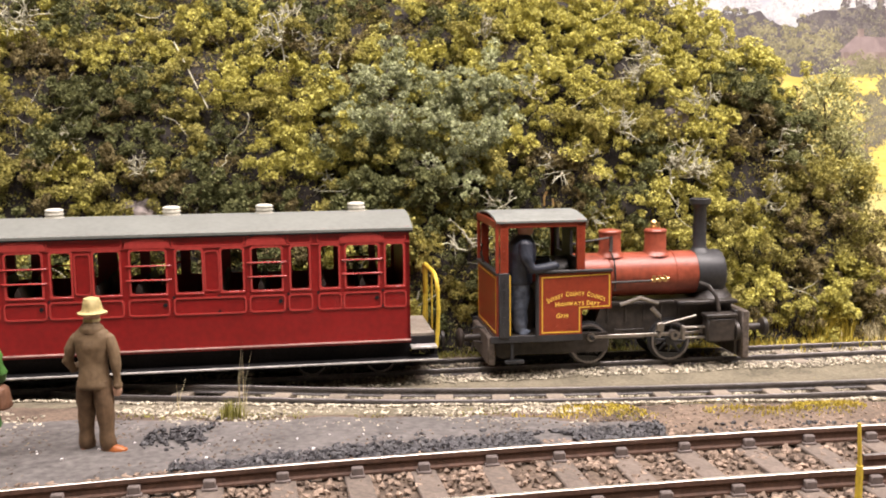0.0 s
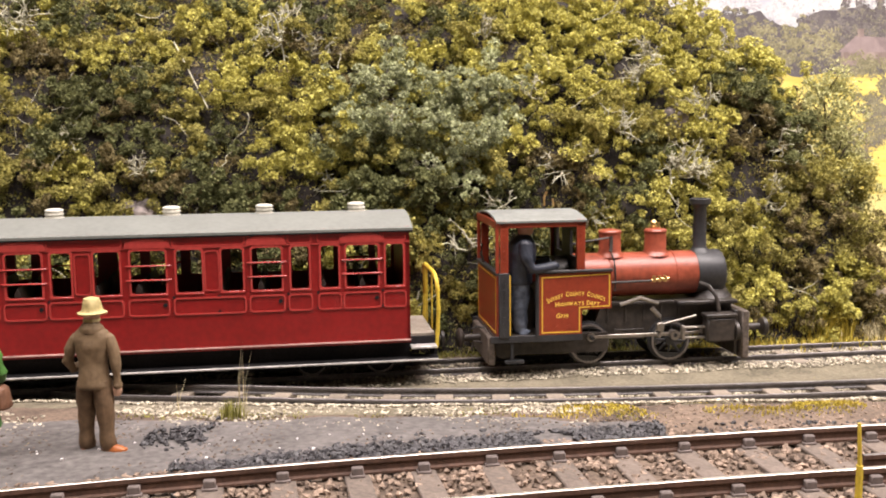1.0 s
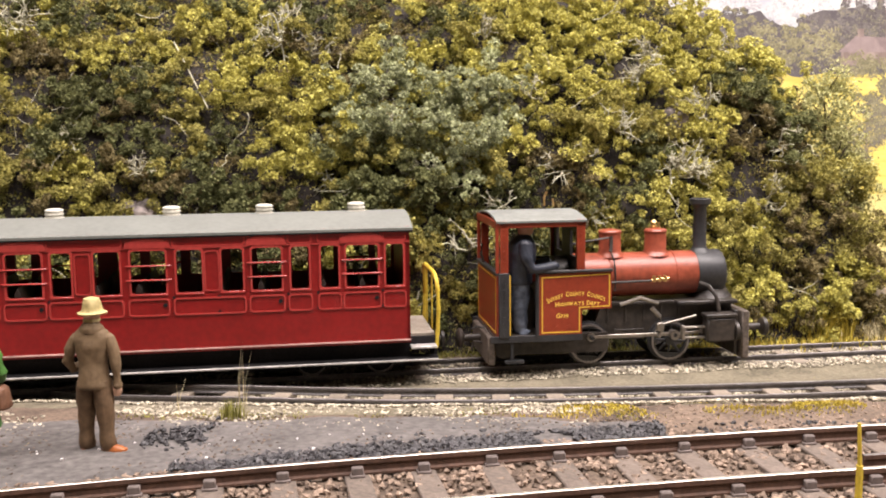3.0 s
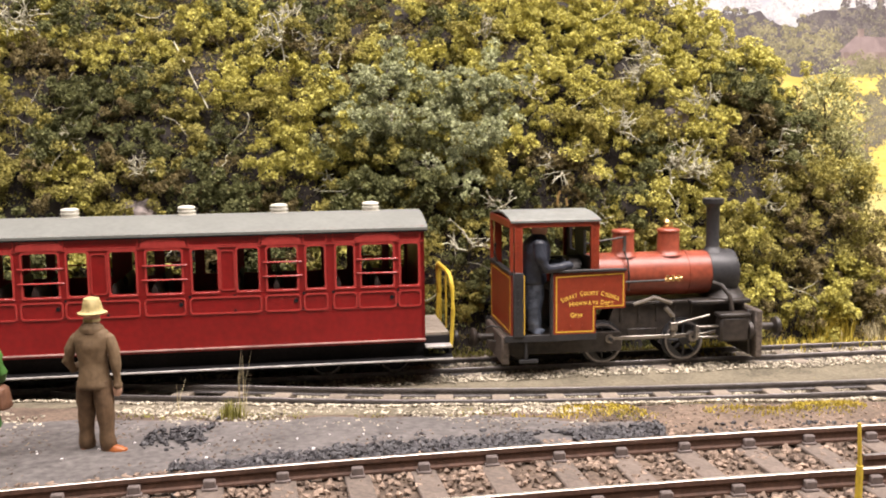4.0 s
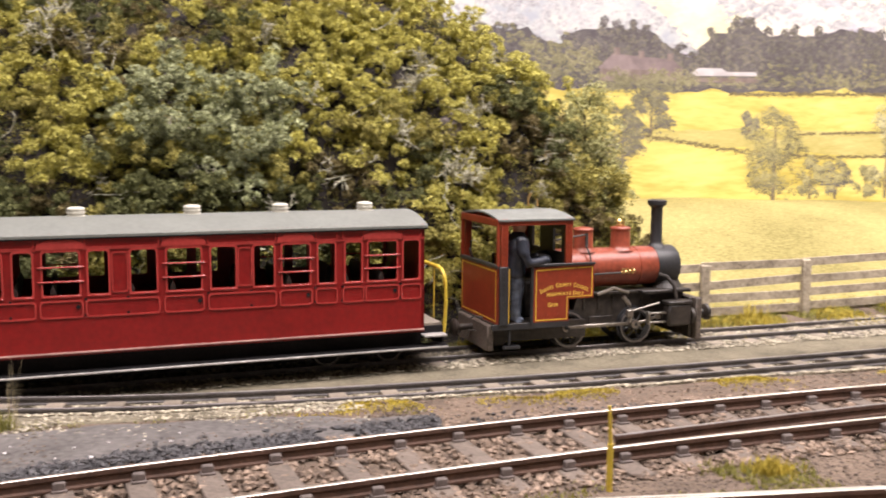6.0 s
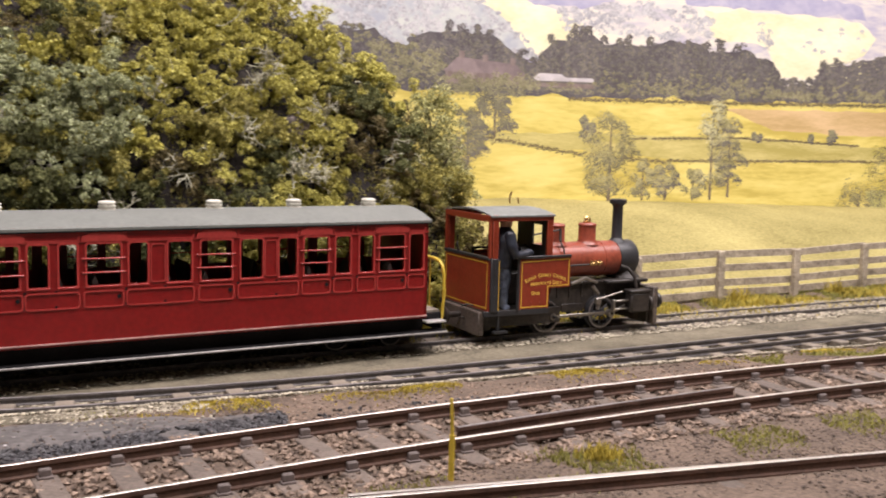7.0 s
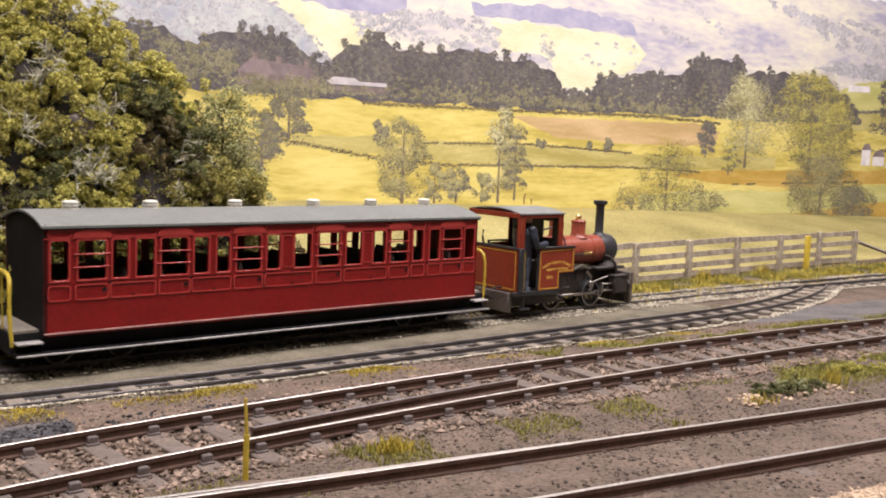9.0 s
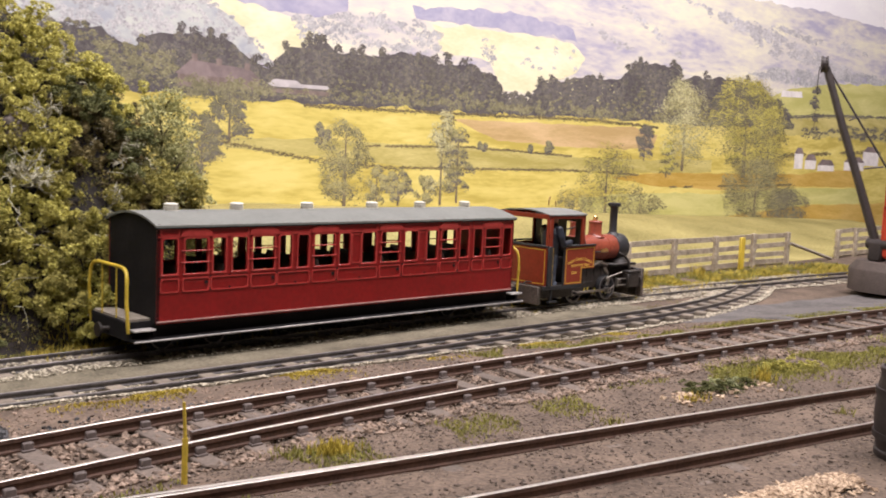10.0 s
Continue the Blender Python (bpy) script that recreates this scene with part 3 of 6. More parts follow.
    for u in (-22.8, -195.2):
        bm = bmesh.new()
        for s in (-1, 1):
            slab(bm, [(u - 18, 7.0), (u - 14, 4.6), (u - 4, 3.6), (u + 4, 3.6), (u + 14, 4.6), (u + 18, 7.0), (u + 18, 8.6), (u - 18, 8.6)], -s * 12 - 0.6, -s * 12 + 0.6, UPRIGHT)
            for du in (-12.8, 12.8):
                box(bm, u + du - 2, u + du + 2, s * 12.4 - 1, s * 12.4 + 1, 4.4, 8.4, 0.3)
        box(bm, u - 4, u + 4, -12, 12, 5, 12)
        part("bogie_frame", bm, BLACK, c)
        for du in (-12.8, 12.8):
            wheelsets.append((carriage_wheels(c), u + du, 5.9))
    bm = bmesh.new()
    box(bm, -LONG + 4, -4, -15, -13.4, 9, 14)
    box(bm, -LONG + 4, -4, 13.4, 15, 9, 14)
    for u in (-75, -140):
        rod(bm, (u, -12, 7.5), (u + 34 * (1 if u > -100 else -1), -12, 7.5), 0.6)
        box(bm, u - 1, u + 1, -13, -11, 7, 14)
    box(bm, -118, -98, -10, 10, 4.5, 12, 1)
    part("underframe", bm, BLACK, c)
    return c, wheelsets


def carriage_wheels(parent):
    bm = bmesh.new()
    turn = Matrix.Rotation(radians(90), 4, "X")
    rod(bm, (0, -9, 0), (0, 9, 0), 0.9)
    for s in (-1, 1):
        lathe(bm, [(5.2, -1.0), (6.6, -1.0), (6.6, -0.4), (5.9, -0.3), (5.8, 1.1), (5.0, 1.1), (4.6, 0.6), (1.8, 0.7), (1.6, 1.2), (0.3, 1.2)], Matrix.Translation((0, s * 8.2, 0)) @ turn @ (Matrix.Rotation(radians(180), 4, "X") if s > 0 else Matrix()), 28)
    w = part("wheelset", bm, BLACK, parent)
    bm = bmesh.new()
    for s in (-1, 1):
        ring_plate(bm, [(5.85 * math.cos(a * 0.2244), 5.85 * math.sin(a * 0.2244)) for a in range(28)], [(5.1 * math.cos(a * 0.2244), 5.1 * math.sin(a * 0.2244)) for a in range(28)], 1.05, 1.25, Matrix.Translation((0, s * 8.2, 0)) @ turn @ (Matrix.Rotation(radians(180), 4, "X") if s > 0 else Matrix()))
    # darker steel than the locomotive's tyres, imitating the shadow under the carriage
    part("tyre", bm, RAIL_STEEL, w, "dull steel tyre face")
    return w


# ---- the locomotive: origin on the rail top, between cab and boiler ----
W1, W2, WR, CRANK = 1.2, 34.0, 7.8, 3.0


def lettering(text, size, parent, at, arc=0.0, name="lettering", narrow=1.0):
    """Raised words in the built-in font on the near cab side; arc: rise of the middle of the line."""
    dg = bpy.context.evaluated_depsgraph_get()
    bm = bmesh.new()
    glyphs, pen = [], 0.0
    first = True
    for ch in text:
        if ch == " ":
            pen += size * 0.34
            first = True
            continue
        cu = bpy.data.curves.new("glyph", "FONT")
        cu.body, cu.size, cu.extrude, cu.offset = ch, size * (1.0 if first else 0.78), 0.02, 0.03 * size
        ob = new("glyph", cu)
        bpy.context.view_layer.update()
        me = bpy.data.meshes.new_from_object(ob.evaluated_get(bpy.context.evaluated_depsgraph_get()))
        for v in me.vertices:
            v.co.x *= narrow
        xs = [v.co.x for v in me.vertices]
        glyphs.append((me, pen - min(xs), (max(xs) - min(xs)) / 2 + pen))
        pen += max(xs) - min(xs) + size * 0.1 * narrow
        bpy.data.objects.remove(ob)
        first = False
    for me, shift, mid in glyphs:
        t = 2 * mid / pen - 1
        n0 = len(bm.verts)
        bm.from_mesh(me)
        bm.verts.ensure_lookup_table()
        a = -math.atan(2 * arc * t / (pen / 2)) if arc else 0
        m = Matrix.Translation((mid - pen / 2, arc * (1 - t * t), 0)) @ Matrix.Rotation(a, 4, "Z") @ Matrix.Translation((shift - mid, 0, 0))
        for v in bm.verts[n0:]:
            v.co = UPRIGHT @ m @ v.co
    bmesh.ops.triangulate(bm, faces=bm.faces)
    return part(name, bm, LETTER, parent, "gilt serif-style lettering", at=at)


def lined(bm, outline, width, m, lift=0.12):
    """A thin painted line just inside an outline."""
    n = len(outline)
    inner = []
    for i in range(n):
        p, a, b = Vector(outline[i]), Vector(outline[i - 1]), Vector(outline[(i + 1) % n])
        d1, d2 = (p - a).normalized(), (b - p).normalized()
        n1, n2 = Vector((-d1.y, d1.x)), Vector((-d2.y, d2.x))
        k = n1 + n2
        inner.append(tuple(p + k * (width / max(0.3, 1 + n1.dot(n2)))))
    ring_plate(bm, outline, inner, 0, lift, m)
    return bm


def locomotive():
    c = thing("steam_locomotive", (0, 0, 0), "small red narrow gauge steam locomotive with grimy black frames", "locomotive")
    near = Matrix.Translation((0, -21, 0)) @ UPRIGHT
    far = Matrix.Translation((0, 21, 0)) @ UPRIGHT @ Matrix.Diagonal((1, 1, -1, 1))
    panel = [(-21.4, 14.3), (-4.9, 14.3), (-4.9, 23.4), (6.6, 23.6), (6.6, 37.8), (-21.4, 37.0)]
    inset = [(-20.2, 14.9), (-5.5, 14.9), (-5.5, 24.1), (6.0, 24.3), (6.0, 36.9), (-20.2, 36.1)]
    for side, m in ((-1, near), (1, far)):
        bm = bmesh.new()
        slab(bm, panel, -1.0, 0, m)
        p = part("cab_side", bm, LOCO_RED, c)
        bm = bmesh.new()
        lined(bm, inset, 0.45, m)
        part("lining", bm, LINING, p, "fine yellow lining")
        bm = bmesh.new()
        box(bm, -22.2, 6.9, side * 20.8 - 1.0, side * 20.8 + 0.9, 37.6, 38.6, 0.2)
        rod(bm, (-21.8, side * 21, 14), (-21.8, side * 21, 38.5), 0.75, seg=8)
        part("beading", bm, SMOKEBOX, p)
        bm = bmesh.new()
        for i in range(4):
            rod(bm, (-19 + i * 4.6, side * 20.9, 17.2), (-19 + i * 4.6, side * 21.3, 17.2), 0.45, seg=6)
        for i in range(7):
            rod(bm, (-1.6, side * 20.9, 24.5 + i * 2), (-1.6, side * 21.2, 24.5 + i * 2), 0.3, seg=6)
        part("rivets", bm, LOCO_RED, p)
        if side < 0:
            lettering("SURREY COUNTY COUNCIL", 2.45, p, (-6.8, -21.05, 26.2), 2.7, narrow=0.71)
            lettering("HIGHWAYS DEPT", 2.3, p, (-6.4, -21.05, 24.8), 0.5, narrow=0.95)
            lettering("GP39", 2.4, p, (-12.2, -21.05, 20.6), narrow=0.9)
        # posts of the cab
        for u, w in ((-34.2, 1.5), (-5.2, 1.6)):
            bm = bmesh.new()
            box(bm, u - w, u + w, side * 20.4 - 0.7, side * 20.4 + 0.7, 37.0 if u > -10 else 14.0, 57.4, 0.2)
            for i in range(9):
                rod(bm, (u, side * 21.0, 40 + i * 2.0), (u, side * 21.35, 40 + i * 2.0), 0.32, seg=6)
            part("cab_post", bm, LOCO_RED, c, "red riveted cab corner post")
        bm = bmesh.new()
        box(bm, -36.4, -32.4, side * 20.9 - 0.6, side * 20.9 + 0.5, 13.8, 38.0, 0.2)
        for i in range(11):
            rod(bm, (-34.4, side * 21.2, 15 + i * 2.1), (-34.4, side * 21.7, 15 + i * 2.1), 0.35, seg=6)
        part("corner_angle", bm, SMOKEBOX, c)
        bm = bmesh.new()
        box(bm, -32.4, -31.9, side * 20.8 - 0.3, side * 20.8 + 0.4, 14.6, 37.0)
        part("door_edge", bm, LINING, c)
        bm = bmesh.new()
        box(bm, -37.0, -3.4, side * 20.6 - 0.5, side * 20.6 + 0.5, 54.6, 57.2, 0.2)
        part("cantrail", bm, LOCO_RED, c)
    bm = bmesh.new()
    box(bm, -37.2, -36.2, -20.4, 20.4, 14.0, 37.4)
    back = part("cab_back", bm, LOCO_RED, c)
    bm = bmesh.new()
    lined(bm, [(-19.4, 15.2), (19.4, 15.2), (19.4, 36.2), (-19.4, 36.2)], 0.45, Matrix.Translation((-37.2, 0, 0)) @ Matrix(((0, 0, -1, 0), (-1, 0, 0, 0), (0, 1, 0, 0), (0, 0, 0, 1))))
    part("lining", bm, LINING, back)
    bm = bmesh.new()
    box(bm, -37.8, -35.8, -21, 21, 37.2, 38.6, 0.2)
    part("beading", bm, SMOKEBOX, back)
    for s in (-1, 1):
        bm = bmesh.new()
        box(bm, -37.4, -36.2, s * 20.3 - 0.7, s * 20.3 + 0.7, 38, 57.2)
        part("rear_post", bm, LOCO_RED, c)
    # weatherboard in front of the crew, with two windows, and the arched roof
    bm = bmesh.new()
    box(bm, -5.6, -4.6, -20.4, 20.4, 14, 42.5)
    for y0, y1 in ((-20.4, -14.5), (-6.5, 6.5), (14.5, 20.4)):
        box(bm, -5.6, -4.6, y0, y1, 42.5, 52)
    box(bm, -5.6, -4.6, -20.4, 20.4, 52, 57.3)
    # black instead of red: the cab's inner shade is put into this colour
    part("weatherboard", bm, SMOKEBOX, c)
    bm = bmesh.new()
    box(bm, -37.4, -36.2, -20.4, 20.4, 54.4, 57.3, 0.2)
    part("rear_beam", bm, LOCO_RED, c)
    bm = bmesh.new()
    n = 14
    arc = [(-21.6 + 43.2 * i / n, 57.2 + 2.4 * (1 - (2 * i / n - 1) ** 2)) for i in range(n + 1)]
    slab(bm, arc + [(y, z - 0.7) for y, z in arc[::-1]], -37.2, -3.0, Matrix(((0, 0, 1, 0), (1, 0, 0, 0), (0, 1, 0, 0), (0, 0, 0, 1))))
    roof = part("cab_roof", bm, CABROOF, c, "grey arched cab roof")
    bm = bmesh.new()
    tube(bm, [(-14, 1, 61), (-14, 1, 64.5), (-13, 1, 66.5)], 0.5)
    tube(bm, [(-11, -2, 61), (-11.4, -2, 64)], 0.4)
    part("whistle", bm, BRASS, roof)
    bm = bmesh.new()
    box(bm, -38, -4.6, -20.5, 20.5, 12.2, 14.2)
    part("cab_floor", bm, GRIME, c)
    bm = bmesh.new()
    box(bm, -20, -6, -9, 9, 14.2, 30, 1)
    lathe(bm, [(8.2, 0), (8.2, 5), (7.6, 5.4)], Matrix.Translation((-6, 0, 33.4)) @ Matrix.Rotation(radians(-90), 4, "Y"), 24)
    for y, z in ((-3, 38), (3, 37), (0, 35)):
        rod(bm, (-11.3, y, z), (-12.6, y, z), 1.2, seg=10)
    part("backhead", bm, GRIME, c)
    # boiler, smokebox, domes, chimney
    along = Matrix.Translation((0, 0, 33.2)) @ Matrix.Rotation(radians(90), 4, "Y")
    bm = bmesh.new()
    lathe(bm, [(8.7, -5), (8.7, 10.2), (8.95, 10.3), (8.95, 11.3), (8.7, 11.4), (8.7, 36.8), (8.95, 36.9), (8.95, 37.7), (8.7, 37.8), (8.7, 47.4)], along, 40)
    boiler = part("boiler", bm, BOILER_RED, c, "red boiler with thin bands")
    bm = bmesh.new()
    lathe(bm, [(8.9, 46.0), (9.0, 46.4), (9.0, 56.4), (8.5, 57.2), (7.4, 57.5), (6.6, 58.3), (3.5, 59.0), (0.4, 59.2)], along, 40)
    for i in range(16):
        a = i * 0.3927
        rod(bm, (56.9, 8.0 * math.cos(a), 33.2 + 8.0 * math.sin(a)), (57.6, 8.1 * math.cos(a), 33.2 + 8.1 * math.sin(a)), 0.4, seg=6)
    rod(bm, (59, 0, 33.2), (60.4, 0, 33.2), 0.8)
    part("smokebox", bm, SMOKEBOX, c, "black smokebox with round door")
    bm = bmesh.new()
    lathe(bm, [(5.2, 39.2), (4.4, 41.4), (3.1, 42.6), (2.65, 43.6), (2.55, 58.8), (3.0, 59.6), (4.2, 60.6), (4.3, 62.4), (3.4, 62.7), (2.6, 62.6), (2.4, 60)], Matrix.Translation((49.2, 0, 0)), 28)
    part("chimney", bm, SMOKEBOX, c, "tall black capped chimney")
    for u in (12.2, 30.8):
        bm = bmesh.new()
        lathe(bm, [(6.2, 40.6), (5.0, 41.6), (4.35, 42.8), (4.3, 49.6), (4.55, 49.8), (4.55, 50.4), (4.1, 50.9), (1.2, 51.4)], Matrix.Translation((u, 0, 0)), 28)
        dome = part("dome", bm, BOILER_RED, boiler)
        bm = bmesh.new()
        if u > 20:
            lathe(bm, [(1.5, 51), (1.6, 52), (1.0, 52.3), (1.0, 53.4), (1.4, 53.6), (0.7, 54.6)], Matrix.Translation((u - 0.8, 0, 0)), 12)
            rod(bm, (u + 1.4, 0, 51), (u + 1.4, 0, 53.4), 0.5)
            part("safety_valve", bm, BRASS, boiler, "small brass safety valve")
        else:
            tube(bm, [(-5, -5.0, 46.2), (4, -5.4, 47.6), (10.4, -5.2, 48.4)], 0.45)
            tube(bm, [(11.2, -5.2, 49), (11.0, -5.8, 44.6), (10.6, -6.4, 43)], 0.7)
            tube(bm, [(10.8, -6.2, 43), (11.6, -8.2, 39.5), (11.8, -9.2, 34), (11.6, -9.3, 28)], 0.35)
            part("regulator_rod", bm, GRIME, boiler)
    bm = bmesh.new()
    tube(bm, [(7, -9.6, 31.4), (30, -9.7, 31.8)], 0.5)
    part("handrail", bm, GRIME, boiler)
    bm = bmesh.new()
    rod(bm, (26, -9.9, 31.9), (33, -9.9, 32.4), 0.7)
    for u in (27, 29.2, 31.5):
        rod(bm, (u, -9.9, 31.2), (u, -9.9, 33.6), 0.75, seg=8)
    part("clack_valve", bm, BRASS, boiler, "brass clack valve")
    bm = bmesh.new()
    tube(bm, [(46, -8.6, 30), (49, -10.5, 29), (51.5, -12.6, 25), (52, -13.6, 20), (52.4, -14, 15)], 0.85, 8)
    part("steam_pipe", bm, GRIME, c)
    # frames, tank, footplate
    bm = bmesh.new()
    for s in (-1, 1):
        slab(bm, [(-37, 6), (-33, 2.5), (-28, 2.5), (-24, 8), (-10, 9), (56, 9.5), (60, 9.5), (60, 22.5), (44, 23.2), (10, 23.6), (8, 25), (4, 14), (-37, 14)], -s * 6.4 - 0.5, -s * 6.4 + 0.5, UPRIGHT)
    box(bm, 8, 60, -6, 6, 12.0, 22.4)
    box(bm, -36, 8, -12, 12, 5, 12.4)
    part("frame", bm, GRIME, c, "grimy black plate frames")
    bm = bmesh.new()
    for i in range(5):
        box(bm, 9 + i * 7.2, 9.8 + i * 7.2, -7.4, -6.8, 15.6, 22, 0.1)
    box(bm, 8, 44, -8.4, 8.4, 22.2, 23.4, 0.2)
    box(bm, 12, 24, -7.3, -6.8, 8.5, 12.5, 0.2)
    part("frame_rib", bm, GRIME, c)
    bm = bmesh.new()
    box(bm, 36, 60.5, -12.4, 12.4, 22.0, 23.6, 0.4)
    lathe(bm, [(9.4, 23.6), (8.2, 25), (7.2, 27)], Matrix.Translation((53, 0, 0)), 20)
    part("smokebox_saddle", bm, GRIME, c)
    for u0, u1, z0, z1 in ((60.0, 63.0, 1.2, 20.0), (-40.0, -37.0, 2.6, 13.6)):
        bm = bmesh.new()
        box(bm, u0, u1, -17.5, 17.5, z0, z1, 0.5)
        part("buffer_beam", bm, BEAM, c, "scuffed brown buffer beam")
    for u, d in ((63, 1), (-40, -1)):
        bm = bmesh.new()
        rod(bm, (u, 0, 10), (u + d * (12.6 if d > 0 else 6.6), 0, 10), 1.5, seg=12)
        lathe(bm, [(1.6, 0), (3.6, 1.0), (3.9, 2.2), (3.0, 3.0), (0.5, 3.3)], Matrix.Translation((u + d * (12.2 if d > 0 else 6.2), 0, 10)) @ Matrix.Rotation(radians(90 * d), 4, "Y"), 20)
        for y in (-4.6, 4.6):
            tube(bm, [(u, y, 9), (u + d * 3, y, 9.5), (u + d * 4, y, 6.5)], 0.5)
        part("buffer", bm, GRIME, c, "centre buffer coupling")
    bm = bmesh.new()
    tube(bm, [(-40, -12, 16), (-43, -11, 16.6), (-45, -10, 15.4)], 0.4)
    part("lamp_hook", bm, GRIME, c)
    bm = bmesh.new()
    tube(bm, [(-36.8, 8, 38), (-38, 8, 42), (-37.5, 8, 46)], 0.6)
    part("brake_handle", bm, GRIME, c)
    # cylinders and gear, both sides
    for s in (-1, 1):
        bm = bmesh.new()
        box(bm, 45.5, 57.2, s * 15.6 - 2.9, s * 15.6 + 2.9, 8.2, 17.8, 0.8)
        box(bm, 45.0, 57.6, s * 15.6 - 3.1, s * 15.6 + 3.1, 17.6, 19.2, 0.4)
        lathe(bm, [(3.9, 0), (3.9, 1.4), (3.2, 1.8)], Matrix.Translation((57.2, s * 15.6, 12)) @ Matrix.Rotation(radians(90), 4, "Y"), 18)
        part("cylinder", bm, GRIME, c, "oily black cylinder block")
        bm = bmesh.new()
        box(bm, 37, 45.6, s * 15.6 - 1.0, s * 15.6 + 1.0, 13.6, 14.4, 0.15)
        box(bm, 37, 45.6, s * 15.6 - 1.0, s * 15.6 + 1.0, 9.6, 10.4, 0.15)
        box(bm, 36.2, 37.4, s * 15.6 - 1.2, s * 15.6 + 1.2, 9.2, 14.8, 0.2)
        part("slide_bar", bm, STEEL, c, "bright steel slide bars")
        bm = bmesh.new()
        tube(bm, [(24.5, s * 14.8, 22), (27.5, s * 15.2, 18.5), (28.6, s * 15.2, 14), (27.2, s * 15.2, 10.5)], 0.95, 8)
        tube(bm, [(12, s * 14.6, 23.5), (20, s * 14.8, 26), (27, s * 14.8, 23.6)], 0.75, 8)
        rod(bm, (26.5, s * 15.2, 15), (42, s * 15.6, 18.5), 0.45)
        box(bm, 26.2, 29.2, s * 15.2 - 1.1, s * 15.2 + 1.1, 13, 16.2, 0.3)
        part("valve_gear", bm, STEEL, c, "worn steel valve gear")
        bm = bmesh.new()
        box(bm, -34, -27, s * 20.5 - 1.2, s * 20.5 + 1.2, 4.0, 5.0)
        box(bm, -31.8, -30.8, s * 20 - 0.5, s * 20 + 0.5, 4.5, 13)
        box(bm, -39.5, -4.6, s * 20.6 - 0.4, s * 20.6 + 0.4, 11.8, 14.3, 0.1)
        part("footstep", bm, SMOKEBOX, c)
        bm = bmesh.new()
        box(bm, 57.8, 59.2, s * 12 - 3.5, s * 12 + 3.5, 2.5, 20, 0.3)
        part("guard_iron", bm, GRIME, c)
    sets = [driving_wheels(c) for _ in range(2)]
    rods = []
    for s in (-1, 1):
        bm = bmesh.new()
        box(bm, 0, W2 - W1, -0.5, 0.5, -0.75, 0.75, 0.2)
        for u in (0, W2 - W1):
            rod(bm, (u, -0.8, 0), (u, 0.8, 0), 1.7, seg=14)
        coupling = part("coupling_rod", bm, STEEL, c, "steel coupling rod")
        bm = bmesh.new()
        box(bm, 0, 11.5, -0.45, 0.45, -0.6, 0.6, 0.2)
        rod(bm, (0, -0.9, 0), (0, 0.9, 0), 1.9, seg=14)
        rod(bm, (11.5, -0.9, 0), (11.5, 0.9, 0), 1.2, seg=12)
        rods.append((s, coupling, part("connecting_rod", bm, STEEL, c, "steel connecting rod")))
    return c, sets, rods


def driving_wheels(parent):
    bm = bmesh.new()
    turn = Matrix.Rotation(radians(90), 4, "X")
    rod(bm, (0, -9, 0), (0, 9, 0), 1.1)
    for s in (-1, 1):
        m = Matrix.Translation((0, s * 8.4, 0)) @ turn @ (Matrix.Rotation(radians(180), 4, "X") if s > 0 else Matrix())
        n = 32
        circ = lambda r: [(r * math.cos(6.28319 * a / n), r * math.sin(6.28319 * a / n)) for a in range(n)]
        ring_plate(bm, circ(7.8), circ(6.2), -0.6, 1.4, m)
        ring_plate(bm, circ(8.6), circ(6.4), -1.2, -0.6, m)
        lathe(bm, [(2.0, -0.6), (2.0, 1.7), (0.6, 1.8)], m, 16)
        for i in range(8):
            a = i * 0.7854
            rod(bm, m @ Vector((1.6 * math.cos(a), 1.6 * math.sin(a), 0.5)), m @ Vector((6.5 * math.cos(a), 6.5 * math.sin(a), 0.5)), 0.6, 0.45, 6)
        slab(bm, [(6.4 * math.cos(t), 6.4 * math.sin(t)) for t in (-2.3, -2.0, -1.57, -1.14, -0.84)], 0.2, 1.3, m)
        # crank pin, upright at rest
        rod(bm, (0, s * 8.4, CRANK), (0, s * 14.6, CRANK), 0.8, seg=10)
    w = part("driving_wheelset", bm, SMOKEBOX, parent, "black spoked driving wheels")
    bm = bmesh.new()
    for s in (-1, 1):
        m = Matrix.Translation((0, s * 8.4, 0)) @ turn @ (Matrix.Rotation(radians(180), 4, "X") if s > 0 else Matrix())
        n = 32
        circ = lambda r: [(r * math.cos(6.28319 * a / n), r * math.sin(6.28319 * a / n)) for a in range(n)]
        ring_plate(bm, circ(7.7), circ(6.9), 1.38, 1.55, m)
    part("tyre", bm, RAIL_DARK, w, "dull steel tyre face")
    return w


coach, coach_sets = carriage()
loco, loco_sets, loco_rods = locomotive()


# ---- scrub on the hillside ----
def bush_mesh(name, material, rng, radius=12.0, sprays=12, tufts=5, per=92, leaf=(0.5, 1.2)):
    """Torn foam scrub: a few sprays of small leafy tufts with dark gaps between them."""
    root = rng.normal(size=(sprays, 3)) * np.array([0.50, 0.50, 0.34]) * radius
    root[:, 2] += radius * 0.34
    c = (root[:, None] + rng.normal(size=(sprays, tufts, 3)) * radius * 0.17).reshape(-1, 3)
    v, f = leaves(c, rng.uniform(0.09, 0.20, sprays * tufts) * radius, leaf, rng, per, corners=3)
    return raw(name, v, f, material)


rng = np.random.default_rng(11)
KINDS = [(LEAF_OLIVE, "olive-green foam scrub bush clinging to the bank", 5), (LEAF_YELLOW, "yellow-green foam scrub bush on the bank", 5), (LEAF_DARK, "dark green foam scrub bush on the bank", 3), (LEAF_BLUE, "grey-green fine-leaved bush on the bank", 3), (LEAF_BROWN, "brown withered scrub bush on the bank", 3)]
